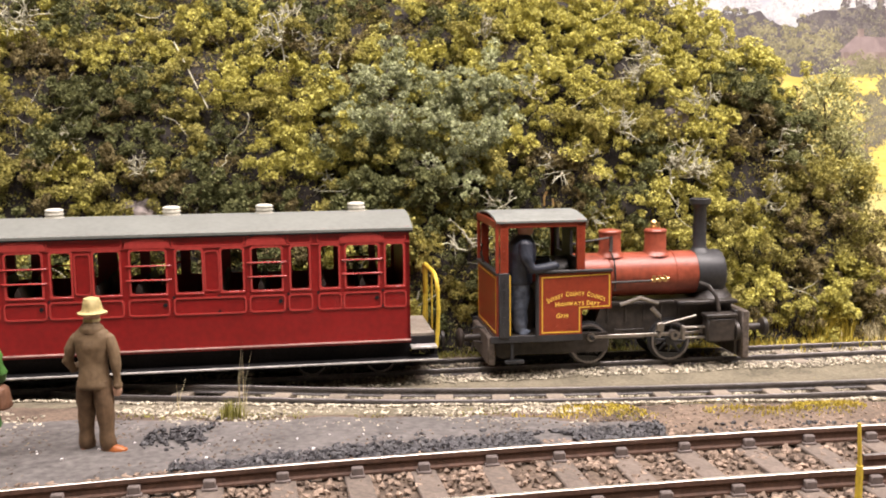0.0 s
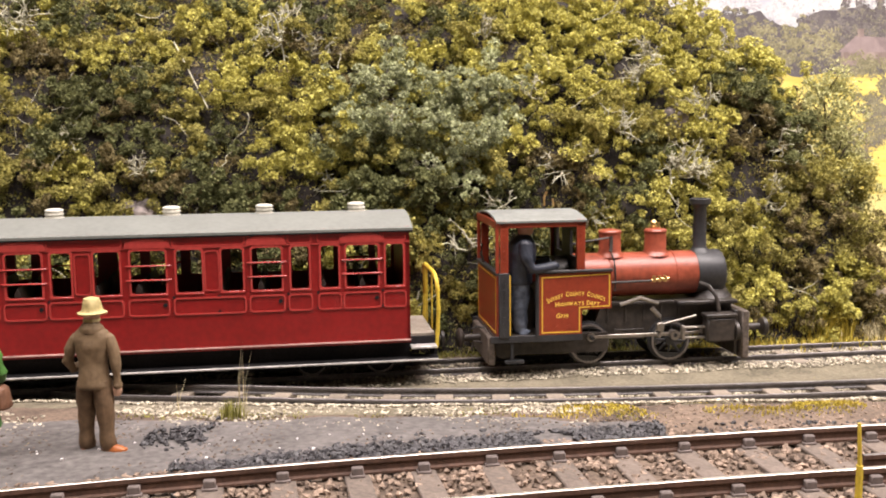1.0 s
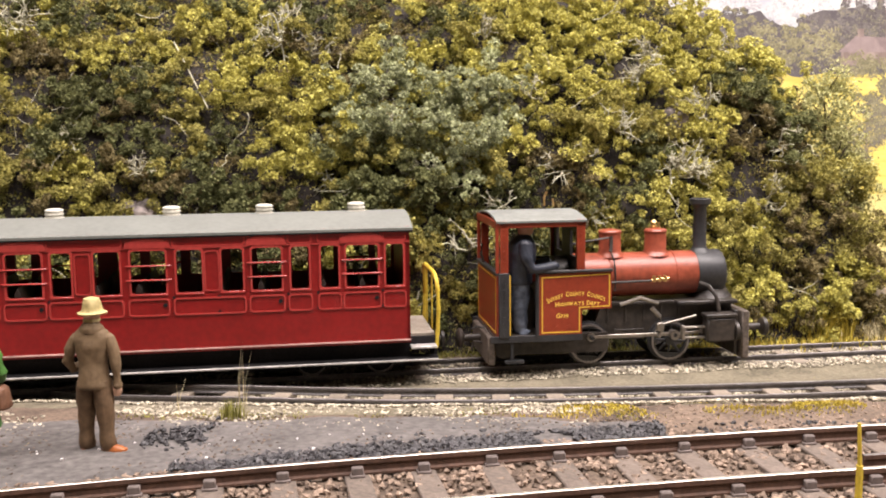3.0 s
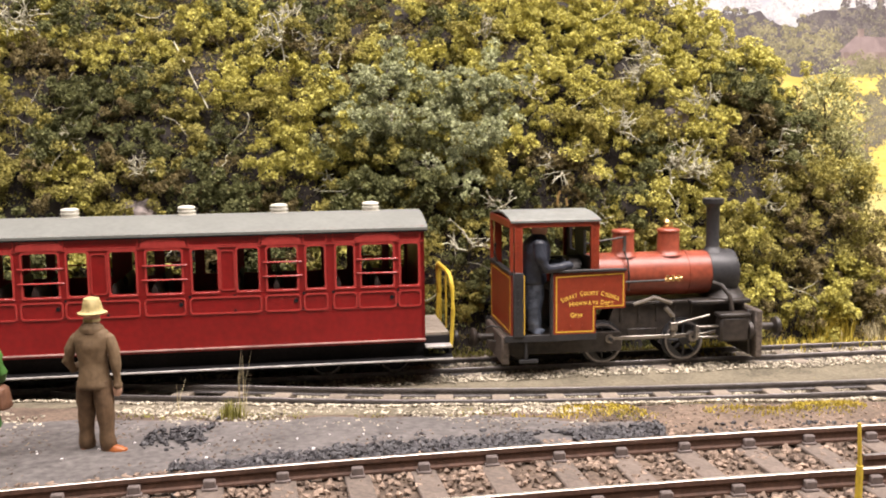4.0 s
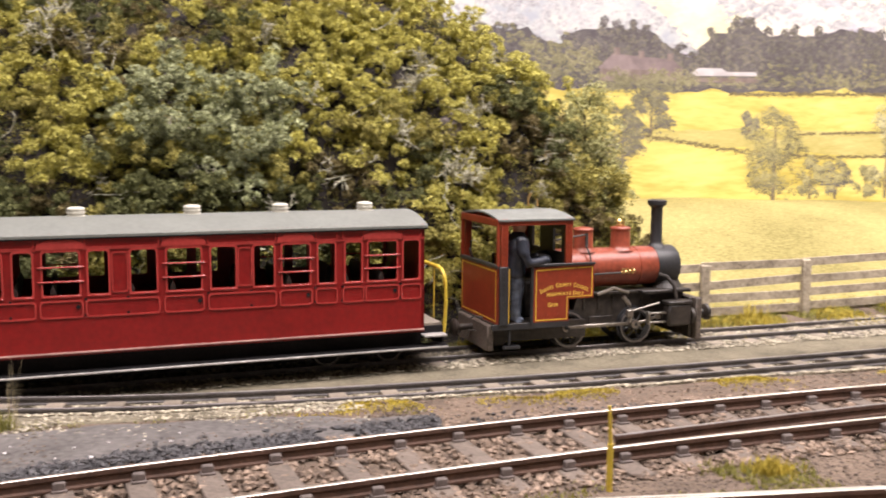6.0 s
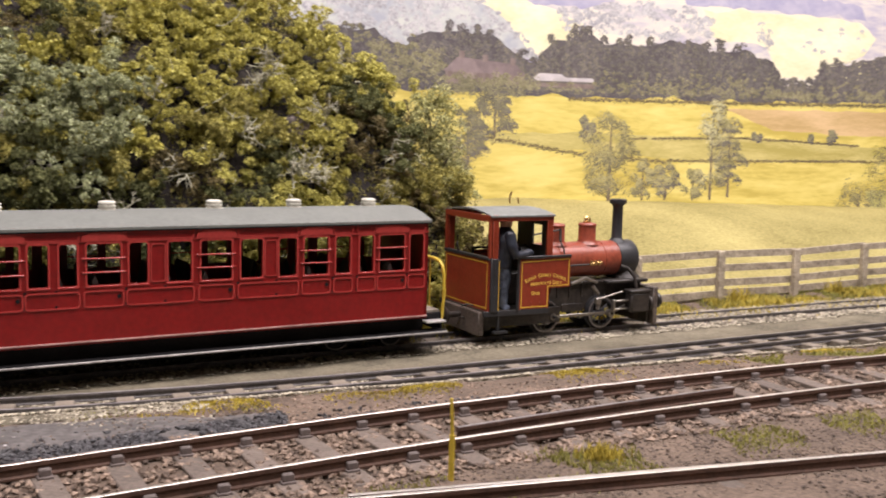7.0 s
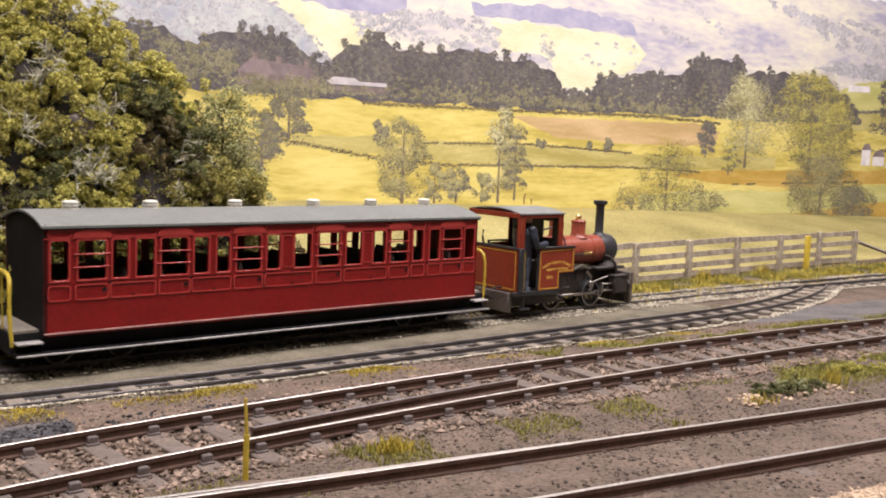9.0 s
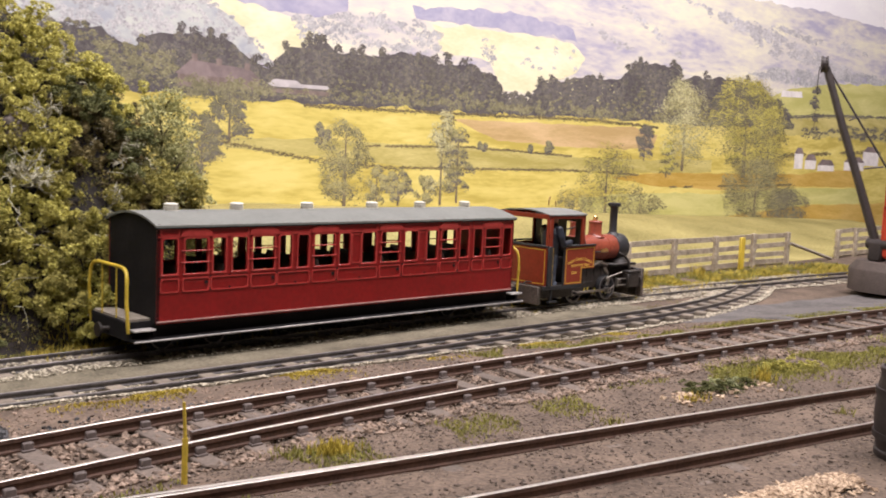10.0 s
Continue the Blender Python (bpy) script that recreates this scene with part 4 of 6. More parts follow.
BUSHES = [[bush_mesh("scrub_bush", m, rng) for _ in range(k)] for m, _, k in KINDS]


def bush(kind, at, size, rng, tip=0.0):
    ob = new("scrub_bush", BUSHES[kind][rng.integers(len(BUSHES[kind]))])
    ob.matrix_basis = P(*at, rng.uniform(-15, 15) + tip, rng.uniform(-15, 15), 0) @ pose(0, 0, 0, 0, 0, rng.uniform(0, 360)) @ Matrix.Diagonal((size, size, size * rng.uniform(0.8, 1.1), 1))
    return tagged(ob, KINDS[kind][1], "bush", "scrub on the bank")


def scrub_kind(x, z, rng):
    # extra yellow bushes high on the right stand in for stronger light there
    n = noise.noise((x * 0.013, z * 0.016, 2)) + rng.normal(0, 0.22) + 0.0012 * (z - 80) + 0.6 * smooth(0, 50, x) * smooth(50, 90, z) - 0.12 * smooth(-20, -120, x)
    if x > 132 and z < 95:
        return 4 if rng.random() < 0.6 else 0 if rng.random() < 0.55 else 1
    if -45 < x < 80 and z < 60 and rng.random() < 0.75:
        return 2 if rng.random() < 0.7 else 0
    if n > 0.22:
        return 1
    if n > -0.15:
        return 0 if rng.random() < 0.65 else 1
    return 2 if rng.random() < 0.45 else 4 if rng.random() < 0.6 else 0


z = 3.0
while z < 200:
    x = -268 + rng.uniform(0, 12)
    while x < 206:
        xx, zz = x + rng.normal(0, 4), max(2, z + rng.normal(0, 4))
        at = on_hill(xx, zz)
        if at[1] < 638 and abs(at[2] - zz) < 8:
            bush(scrub_kind(xx, zz, rng), (at[0], at[1] + 3, at[2] - 3), rng.uniform(1.0, 1.55), rng, 38)
        x += rng.uniform(16, 23)
    z += 13.0

# low growth between the bushes
for name, material, n, label in (("undergrowth", LEAF_BROWN, 4200, "brown matted undergrowth on the bank"), ("creeping_growth", LEAF_OLIVE, 5200, "low olive undergrowth on the bank"), ("ivy_growth", LEAF_DARK, 3600, "dark low undergrowth on the bank")):
    c = []
    while len(c) < n:
        x, y = rng.uniform(-290, 206), 400 + 180 * rng.random() ** 1.3
        h = hill(x, y)
        if h > 0.5 or rng.random() < 0.1:
            c.append((x, y, land(x, y) + h))
    v, f = leaves(c, rng.uniform(1.4, 4.2, n), (0.7, 1.7), rng, 16)
    tagged(new(name, raw(name, v, f, material)), label, "undergrowth", kind="stuff")


def branching(bm, p, d, length, r, depth, rng, spread=0.75):
    """A bare twig that forks."""
    q = p + d * length * 0.5 + Vector(rng.normal(0, 0.08 * length, 3))
    e = p + d * length
    tube(bm, [p, q, e], r, 4, 0.7)
    if depth:
        for _ in range(2 + int(rng.random() < 0.5)):
            nd = (d + Vector(rng.normal(0, spread, 3))).normalized()
            branching(bm, e if rng.random() < 0.7 else q, nd, length * rng.uniform(0.6, 0.85), r * 0.68, depth - 1, rng, spread)


def bare_shrub(at, size, rng, lean=(0, -0.6, 0.5), stems=3, depth=3, label="pale leafless shrub with tangled twigs on the bank"):
    bm = bmesh.new()
    for _ in range(stems):
        d = (Vector(lean) + Vector(rng.normal(0, 0.5, 3))).normalized()
        branching(bm, Vector((0, 0, 0)), d, size * 0.3, size * 0.018 + 0.2, depth, rng)
    return tagged(part("bare_shrub", bm, TWIG, None, at=at), label, "shrub", "bare shrubs on the bank")


for x, z, size, stems in ((104, 64, 25, 14), (-74, 128, 26, 9), (94, 112, 23, 10), (58, 68, 24, 4), (10, 34, 26, 3), (-126, 66, 18, 4), (-190, 132, 28, 4), (-60, 120, 20, 3), (-20, 84, 22, 3), (-212, 100, 20, 3), (78, 84, 22, 4), (120, 92, 20, 4), (25, 50, 18, 3), (130, 120, 18, 3), (-44, 60, 16, 2), (-160, 82, 18, 2), (66, 44, 18, 3), (145, 52, 20, 3), (155, 78, 22, 3), (20, 128, 20, 3), (-110, 40, 16, 3), (-10, 62, 18, 3), (40, 100, 16, 3)):
    x0, y0, z0 = on_hill(x, z)
    bare_shrub((x0, y0 - 5, z0 + 1), size, rng, stems=stems)

# dead twigs caught in the scrub
bm = bmesh.new()
for _ in range(190):
    x0, y0, z0 = on_hill(rng.uniform(-310, 190), rng.uniform(10, 150))
    p, d = Vector((x0, y0 - 7, z0 + 3)), Vector((rng.normal(), rng.normal(0, 0.4), rng.normal(0, 0.8))).normalized()
    pts, reach = [p], rng.uniform(1.6, 4.5)
    for _ in range(5):
        d = (d + Vector(rng.normal(0, 0.35, 3))).normalized()
        p = p + d * reach
        pts.append(p)
    tube(bm, pts, rng.uniform(0.14, 0.3), 4, 0.5)
tagged(part("dead_twigs", bm, TWIG), "pale dead twigs caught in the scrub", "twigs", kind="stuff")

# the broad grey-green bush in the middle of the bank, the fallen stick, bare rock and slate
for dx, dz, s in ((-30, 8, 1.5), (-10, 14, 1.7), (12, 8, 1.7), (30, 2, 1.5), (-18, -8, 1.6), (4, -10, 1.7), (24, -16, 1.4), (-34, -6, 1.3), (14, -26, 1.2)):
    x0, y0, z0 = on_hill(-6 + dx, 96 + dz)
    bush(3, (x0, y0 - 9, z0 - 2), s * 0.85, rng, 40)
for dx, dz in ((-14, 0), (2, -6), (-4, 8)):
    x0, y0, z0 = on_hill(-18 + dx, 70 + dz)
    bush(2, (x0, y0 - 6, z0 - 2), 1.3, rng, 40)
for dx, dz in ((0, 0), (14, -14), (-8, 12)):
    x0, y0, z0 = on_hill(146 + dx, 96 + dz)
    bush(2, (x0, y0 - 3, z0 - 2), 1.25, rng, 40)
bm = bmesh.new()
tube(bm, [(-122, 452, 128), (-114, 444, 115), (-106, 432, 104), (-101, 424, 97)], 0.36, 6, 0.7)
tagged(part("fallen_stick", bm, TWIG), "thin pale stick lying on the bank", "stick")


def crag(at, size, rng, label):
    bm = bmesh.new()
    bmesh.ops.create_icosphere(bm, subdivisions=3, radius=1)
    for v in bm.verts:
        k = 1 + 0.45 * noise.noise(v.co * 1.6 + Vector(at) * 0.01) + 0.2 * noise.noise(v.co * 4.5)
        v.co = Vector((v.co.x * size[0] * k, v.co.y * size[1] * k, v.co.z * size[2] * k))
    return tagged(part("rock", bm, ROCK, at=at, sharp=15), label, "rock")


for x, z, size in ((106, 88, (7, 5, 9)), (-128, 52, (9, 5, 7)), (-100, 46, (8, 5, 7)), (-25, 108, (6, 5, 6))):
    x0, y0, z0 = on_hill(x, z)
    crag((x0, y0 - (3 if x > 100 else 0), z0), size, rng, "bare grey rock showing through the scrub")


# ---- small trees at the end of the bank and along its foot ----
def small_tree(at, height, width, material, label, rng, leaves_per=130, lumps=44, start=0.12):
    t = thing("tree", at, label, "tree", "trees at the bank's end")
    bm = bmesh.new()
    top = Vector((rng.normal(0, 2), rng.normal(0, 2), height * 0.8))
    tube(bm, [(0, 0, -2), Vector((0.6, 0, height * 0.3)), top * 0.75, top], 0.9 + height * 0.012, 7, 0.3)
    cs = []
    for i in range(lumps):
        z = height * (start + (1 - start) * rng.random())
        w = width / 2 * math.sin(math.pi * min(1, max(0.12, (z / height - start * 0.5) / (1.05 - start * 0.5)))) ** 0.6
        a, r = rng.uniform(0, 6.283), w * math.sqrt(rng.random())
        p = Vector((r * math.cos(a), r * math.sin(a), z))
        cs.append(tuple(p))
        if i % 2 == 0:
            tube(bm, [Vector((0.3, 0, max(2, z - r * 0.8 - 4))), Vector((p.x * 0.5, p.y * 0.5, z - r * 0.3 - 2)), p], 0.5, 4, 0.4)
    part("trunk", bm, BARK, t)
    v, f = leaves(cs, rng.uniform(0.12, 0.24, lumps) * width * 0.9, (0.8, 1.7), rng, int(leaves_per * 1.6))
    ob = new("crown", raw("crown", v, f, material))
    ob.parent = t
    return t


for x, y, h, w, m, label in ((182, 468, 118, 38, LEAF_LIGHT, "slender pale green tree at the bank's end"), (190, 482, 98, 34, LEAF_LIGHT, "olive-leaved young tree beside the bank"), (184, 452, 78, 40, LEAF_OLIVE, "olive-leaved bushy young tree beside the bank"), (186, 462, 92, 38, LEAF_LIGHT, "pale green bushy sapling beside the bank"), (174, 452, 56, 40, LEAF_OLIVE, "olive bushy sapling beside the bank"), (160, 446, 36, 34, LEAF_BROWN, "brown scrubby sapling beside the bank")):
    small_tree((x, y, ground_z(x, y) if x > 225 else land(x, y)), h, w, m, label, rng)


# ---- the printed landscape behind the layout: a flat board with the picture's layers laid on it ----
def board_y(x):
    return 650 + 0.08 * x


def paper(name, low, high, scale=14.0, stretch=1.0, tilt=0.0, mid=None, fine=150):
    """Printed paper: soft streaks along the land's fall, broken by a finer mottle."""
    m = bpy.data.materials.new(name)
    m.use_nodes = True
    nt = m.node_tree
    b = nt.nodes["Principled BSDF"]
    b.inputs["Roughness"].default_value, b.inputs["Specular IOR Level"].default_value = 0.85, 0.15
    co, mp, n1, n2, add, ramp = (nt.nodes.new("ShaderNode" + k) for k in ("TexCoord", "Mapping", "TexNoise", "TexNoise", "Math", "ValToRGB"))
    mp.inputs["Rotation"].default_value = (0, radians(tilt), 0)
    mp.inputs["Scale"].default_value = (1, 1, stretch)
    n1.inputs["Scale"].default_value, n1.inputs["Detail"].default_value, n1.inputs["Roughness"].default_value = scale, 6, 0.6
    n1.inputs["Distortion"].default_value = 0.5
    n2.inputs["Scale"].default_value, n2.inputs["Detail"].default_value = fine, 4
    add.operation = "MULTIPLY_ADD"
    add.inputs[1].default_value = 0.3
    nt.links.new(co.outputs["Object"], mp.inputs[0])
    for n in (n1, n2):
        nt.links.new(mp.outputs[0], n.inputs["Vector"])
    nt.links.new(n2.outputs["Fac"], add.inputs[0])
    nt.links.new(n1.outputs["Fac"], add.inputs[2])
    nt.links.new(add.outputs[0], ramp.inputs[0])
    e = ramp.color_ramp.elements
    e[0].position, e[0].color = 0.52, (*low, 1)
    e[1].position, e[1].color = 0.80, (*high, 1)
    if mid:
        e.new(0.65).color = (*mid, 1)
    nt.links.new(ramp.outputs[0], b.inputs["Base Color"])
    return m


def ink(name, low, high):
    """Small printed dabs, each a little different."""
    return mat(name, [(a + b) / 2 for a, b in zip(low, high)], 0.85, vary=0.35, tint=high, grain=220, patch=26, island=0.45, bump=0.0, spec=0.15)


SKY_P = paper("printed_sky", (0.86, 0.84, 0.88), (0.95, 0.94, 0.94), 6, 3)
SLOPES_P = paper("printed_far_slopes", (0.44, 0.42, 0.55), (0.84, 0.80, 0.64), 6.5, 3.8, -26, (0.68, 0.64, 0.62), 60)
CREAM_P = paper("printed_cream_slope", (0.76, 0.71, 0.46), (0.92, 0.88, 0.66), 12, 3, -8)
LILAC_P = paper("printed_lilac_wood", (0.38, 0.37, 0.52), (0.52, 0.50, 0.60), 40, 1.5)
MISTY_P = paper("printed_misty_wood", (0.42, 0.44, 0.50), (0.62, 0.64, 0.60), 34, 1.5)
FIELD_P = paper("printed_yellow_field", (0.54, 0.44, 0.11), (0.80, 0.69, 0.24), 9, 5, 3, (0.70, 0.59, 0.17), 70)
GREEN_P = paper("printed_green_field", (0.44, 0.38, 0.12), (0.66, 0.58, 0.24), 9, 6, 3)
LIME_P = paper("printed_light_green_field", (0.52, 0.50, 0.17), (0.68, 0.64, 0.27), 9, 6, 3)
TAN_P = paper("printed_tan_field", (0.52, 0.37, 0.17), (0.70, 0.51, 0.28), 11, 6, 2)
ORANGE_P = paper("printed_orange_field", (0.50, 0.33, 0.07), (0.68, 0.48, 0.15), 9, 6, 3)
WOODSHADE_P = paper("printed_wood_shade", (0.10, 0.09, 0.10), (0.165, 0.15, 0.15), 40, 0.6)
ROOF_P = paper("printed_farm_roof", (0.19, 0.15, 0.155), (0.30, 0.24, 0.24), 60, 1)
WALL_P = paper("printed_farm_wall", (0.20, 0.155, 0.145), (0.32, 0.26, 0.24), 80, 1)
SLATE_P = paper("printed_pale_roof", (0.48, 0.45, 0.47), (0.64, 0.60, 0.62), 80, 1)
WHITE_P = paper("printed_white_wall", (0.74, 0.70, 0.70), (0.92, 0.88, 0.86), 80, 1)
STEM_P = paper("printed_stem", (0.16, 0.13, 0.09), (0.26, 0.21, 0.14), 80, 1)
WOOD_DARK = ink("printed_dark_wood", (0.12, 0.108, 0.118), (0.185, 0.168, 0.165))
WOOD_LIT = ink("printed_lit_wood", (0.15, 0.138, 0.128), (0.245, 0.226, 0.18))
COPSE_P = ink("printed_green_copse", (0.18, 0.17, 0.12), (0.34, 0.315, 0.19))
MIST_LEAF = ink("printed_misty_trees", (0.46, 0.46, 0.55), (0.62, 0.61, 0.62))
HEDGE_P = ink("printed_hedge", (0.13, 0.105, 0.07), (0.28, 0.23, 0.12))
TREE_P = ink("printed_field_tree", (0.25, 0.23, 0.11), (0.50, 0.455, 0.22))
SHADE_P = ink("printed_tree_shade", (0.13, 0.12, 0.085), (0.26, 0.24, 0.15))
GULLY_P = ink("printed_gully_wood", (0.58, 0.56, 0.62), (0.68, 0.66, 0.68))
PALE_P = ink("printed_pale_tree", (0.48, 0.45, 0.22), (0.74, 0.70, 0.40))
GOLD_P = ink("printed_golden_tree", (0.34, 0.30, 0.06), (0.72, 0.64, 0.17))

backdrop = thing("backdrop", (0, 0, 0), "printed landscape backscene of fields, woods and hills", "backdrop", kind="structure")
BOARD = Matrix(((1, 0, 0, 0), (0.08, 0, -1, 650), (0, 1, 0, 0), (0, 0, 0, 1)))
bm = bmesh.new()
slab(bm, [(-480, -16), (1560, -16), (1560, 430), (-480, 430)], -6, 0, BOARD)
part("board", bm, SKY_P, backdrop)


def printed(name, outline, layer, material, wobble=1.6, step=12.0):
    """A patch of the picture, its edge slightly uneven."""
    pts = []
    for (x0, z0), (x1, z1) in zip(outline, outline[1:] + outline[:1]):
        n = max(1, int(math.hypot(x1 - x0, z1 - z0) / step))
        for i in range(n):
            x, z = x0 + (x1 - x0) * i / n, z0 + (z1 - z0) * i / n
            k = wobble * (noise.noise((x * 0.05, z * 0.05, layer)) + 0.5 * noise.noise((x * 0.21, z * 0.21, layer)))
            pts.append((x, z + 2 * k))
    bm = bmesh.new()
    bm.faces.new([bm.verts.new(BOARD @ Vector((x, z, layer * 0.03 + 0.05))) for x, z in pts])
    return part(name, bm, material, backdrop)


def foliage(name, spots, layer, material, rng, per=60, leaf=(2.0, 4.5)):
    """Printed leaves, (x, z, radius) each, flat on the board."""
    c = np.array([(x, 0, z) for x, z, _ in spots], float)
    v, f = leaves(c, np.array([r for *_, r in spots]), leaf, rng, per, 0.15)
    mid = np.repeat(np.repeat(c[:, 0], per), 4)
    v[:, 0] = mid + (v[:, 0] - mid) * (1 + np.clip(mid - 450, 0, 700) * 0.0013)
    v[:, 1] = board_y(v[:, 0]) - layer * 0.03 - 0.06 + np.repeat(rng.uniform(0, 0.006, len(f)), 4)
    ob = new(name, raw(name, v, f, material))
    ob.parent = backdrop
    return ob


def inside(poly, x, z):
    hit = False
    for (x0, z0), (x1, z1) in zip(poly, poly[1:] + poly[:1]):
        if (z0 > z) != (z1 > z) and x < (x1 - x0) * (z - z0) / (z1 - z0) + x0:
            hit = not hit
    return hit


def scattered(name, outline, layer, material, density=0.06, size=(1.4, 3.4), per=20):
    """A printed wood or slope whose edge breaks up into small tufts."""
    xs, zs = [p[0] for p in outline], [p[1] for p in outline]
    spots = []
    for _ in range(int((max(xs) - min(xs)) * (max(zs) - min(zs)) * density)):
        x, z = rng.uniform(min(xs), max(xs)), rng.uniform(min(zs), max(zs))
        if inside(outline, x, z + 5 * noise.noise((x * 0.03, z * 0.08, layer))) and noise.noise((x * 0.05, z * 0.12, layer + 3)) > -0.25:
            spots.append((x, z, rng.uniform(2.0, 4.5)))
    return foliage(name, spots, layer, material, rng, per, size)


def hedge(points, thick, layer, material, gaps=-0.35):
    """A field hedge: dabs strung along a line, with gaps."""
    spots = []
    for (x0, z0), (x1, z1) in zip(points, points[1:]):
        n = int(math.hypot(x1 - x0, z1 - z0) / 1.6)
        for i in range(n):
            x, z = x0 + (x1 - x0) * i / n, z0 + (z1 - z0) * i / n
            k = noise.noise((x * 0.04, z * 0.04, layer))
            if k > gaps:
                spots.append((x, z + rng.normal(0, thick * 0.15), thick * (0.45 + 0.35 * max(0, k) + 0.15 * rng.random())))
    return foliage("hedge", spots, layer, material, rng, 12, (1.0, 2.4))


rng = np.random.default_rng(21)
# far slopes
printed("mountain", [(120, 230), (400, 290), (772, 330), (1000, 298), (1030, 289), (1190, 296), (1384, 293), (1555, 270), (1555, 120), (120, 100)], 1, SLOPES_P, 2)
printed("far_wood", [(120, 150), (120, 205), (230, 202), (288, 192), (318, 178), (340, 160), (352, 150)], 1.6, MISTY_P, 4, 6)
scattered("far_trees", [(120, 150), (120, 205), (230, 204), (290, 194), (322, 178), (342, 162), (356, 150)], 2.2, MIST_LEAF, 0.05)
printed("pale_slope", [(290, 193), (318, 197), (357, 190), (392, 178), (400, 164), (356, 150), (340, 156), (322, 176)], 2, CREAM_P, 1)
printed("hill_wood", [(306, 198), (330, 193), (366, 189), (420, 198), (420, 232), (300, 226)], 3, LILAC_P, 2, 5.0)
scattered("far_trees", [(362, 190), (420, 199), (490, 201), (524, 190), (520, 172), (380, 172)], 2.4, MIST_LEAF, 0.06)
printed("pale_slope", [(512, 199), (607, 205), (698, 204), (720, 190), (706, 172), (640, 148), (600, 148), (585, 172), (523, 178)], 2, CREAM_P, 2)
printed("hill_wood", [(488, 212), (576, 220), (640, 221), (698, 217), (706, 205), (607, 204), (493, 203)], 3, LILAC_P, 2, 5.0)
foliage("lone_trees", [(586 + rng.normal(0, 5), 181 + rng.normal(0, 5), 4) for _ in range(14)] + [(rng.uniform(620, 720), rng.uniform(172, 196), 2.6) for _ in range(12)], 3, MIST_LEAF, rng, 24, (1.2, 2.6))
for a, b, w in (((872, 268), (1290, 216), 13), ((754, 255), (885, 206), 6), ((1010, 262), (1330, 250), 5), ((700, 230), (800, 200), 5), ((960, 262), (1090, 226), 6)):
    scattered("gully_wood", [(a[0], a[1] + w * 0.3), ((a[0] + b[0]) / 2, (a[1] + b[1]) / 2 + w), (b[0], b[1] + w * 0.5), (b[0], b[1] - w * 0.8), ((a[0] + b[0]) / 2, (a[1] + b[1]) / 2 - w * 0.7)], 2.6, GULLY_P, 0.075 if w > 10 else 0.04, (1.6, 4.0), 18)
scattered("far_trees", [(1020, 196), (1100, 212), (1200, 214), (1400, 224), (1555, 222), (1555, 204), (1200, 192)], 3, MIST_LEAF, 0.07)
# fields
printed("meadow", [(150, 130), (380, 127), (570, 130), (806, 135), (1100, 135), (1555, 150), (1555, -14), (150, -14)], 4, FIELD_P, 1)
printed("upland_field", [(1040, 160), (1120, 186), (1250, 204), (1555, 220), (1555, 130), (1040, 130)], 4, LIME_P)
printed("upland_field", [(1120, 150), (1250, 158), (1555, 168), (1555, 128), (1120, 128)], 4.4, GREEN_P)
printed("tan_field", [(540, 117), (650, 119), (805, 122), (850, 114), (842, 99), (740, 97), (600, 99)], 5, TAN_P, 1.2)
printed("green_field", [(300, 92), (420, 93), (560, 92), (755, 86), (960, 90), (960, 76), (813, 72), (480, 73), (310, 84)], 5, GREEN_P, 1)
printed("orange_field", [(771, 67), (880, 74), (990, 75), (1150, 76), (1345, 88), (1345, 60), (1150, 60), (985, 55), (860, 57)], 5, ORANGE_P, 1)
printed("light_field", [(720, 44), (802, 50), (966, 50), (1180, 58), (1365, 58), (1365, 36), (1190, 36), (970, 21), (862, 14), (730, 30)], 5, LIME_P, 1)
printed("orange_field", [(855, 13), (975, 20), (1198, 35), (1368, 36), (1555, 40), (1555, -12), (850, -12)], 5, ORANGE_P, 1)
hedge([(381, 119), (561, 122), (747, 126), (850, 124)], 3.4, 8.6, HEDGE_P, -0.8)
hedge([(300, 87), (345, 82), (393, 75), (478, 70)], 4.6, 6, HEDGE_P, -0.6)
hedge([(445, 89), (563, 92), (755, 86)], 2.4, 6, HEDGE_P)
hedge([(480, 71), (600, 72), (700, 73), (820, 70)], 2.6, 6, HEDGE_P, -0.3)
hedge([(880, 57), (990, 59), (1150, 62)], 2.2, 6, HEDGE_P, -0.1)
hedge([(1120, 150), (1250, 158), (1500, 168)], 5, 6, WOOD_LIT, -0.4)
hedge([(1130, 100), (1240, 106), (1400, 112)], 6, 6, HEDGE_P, -0.3)

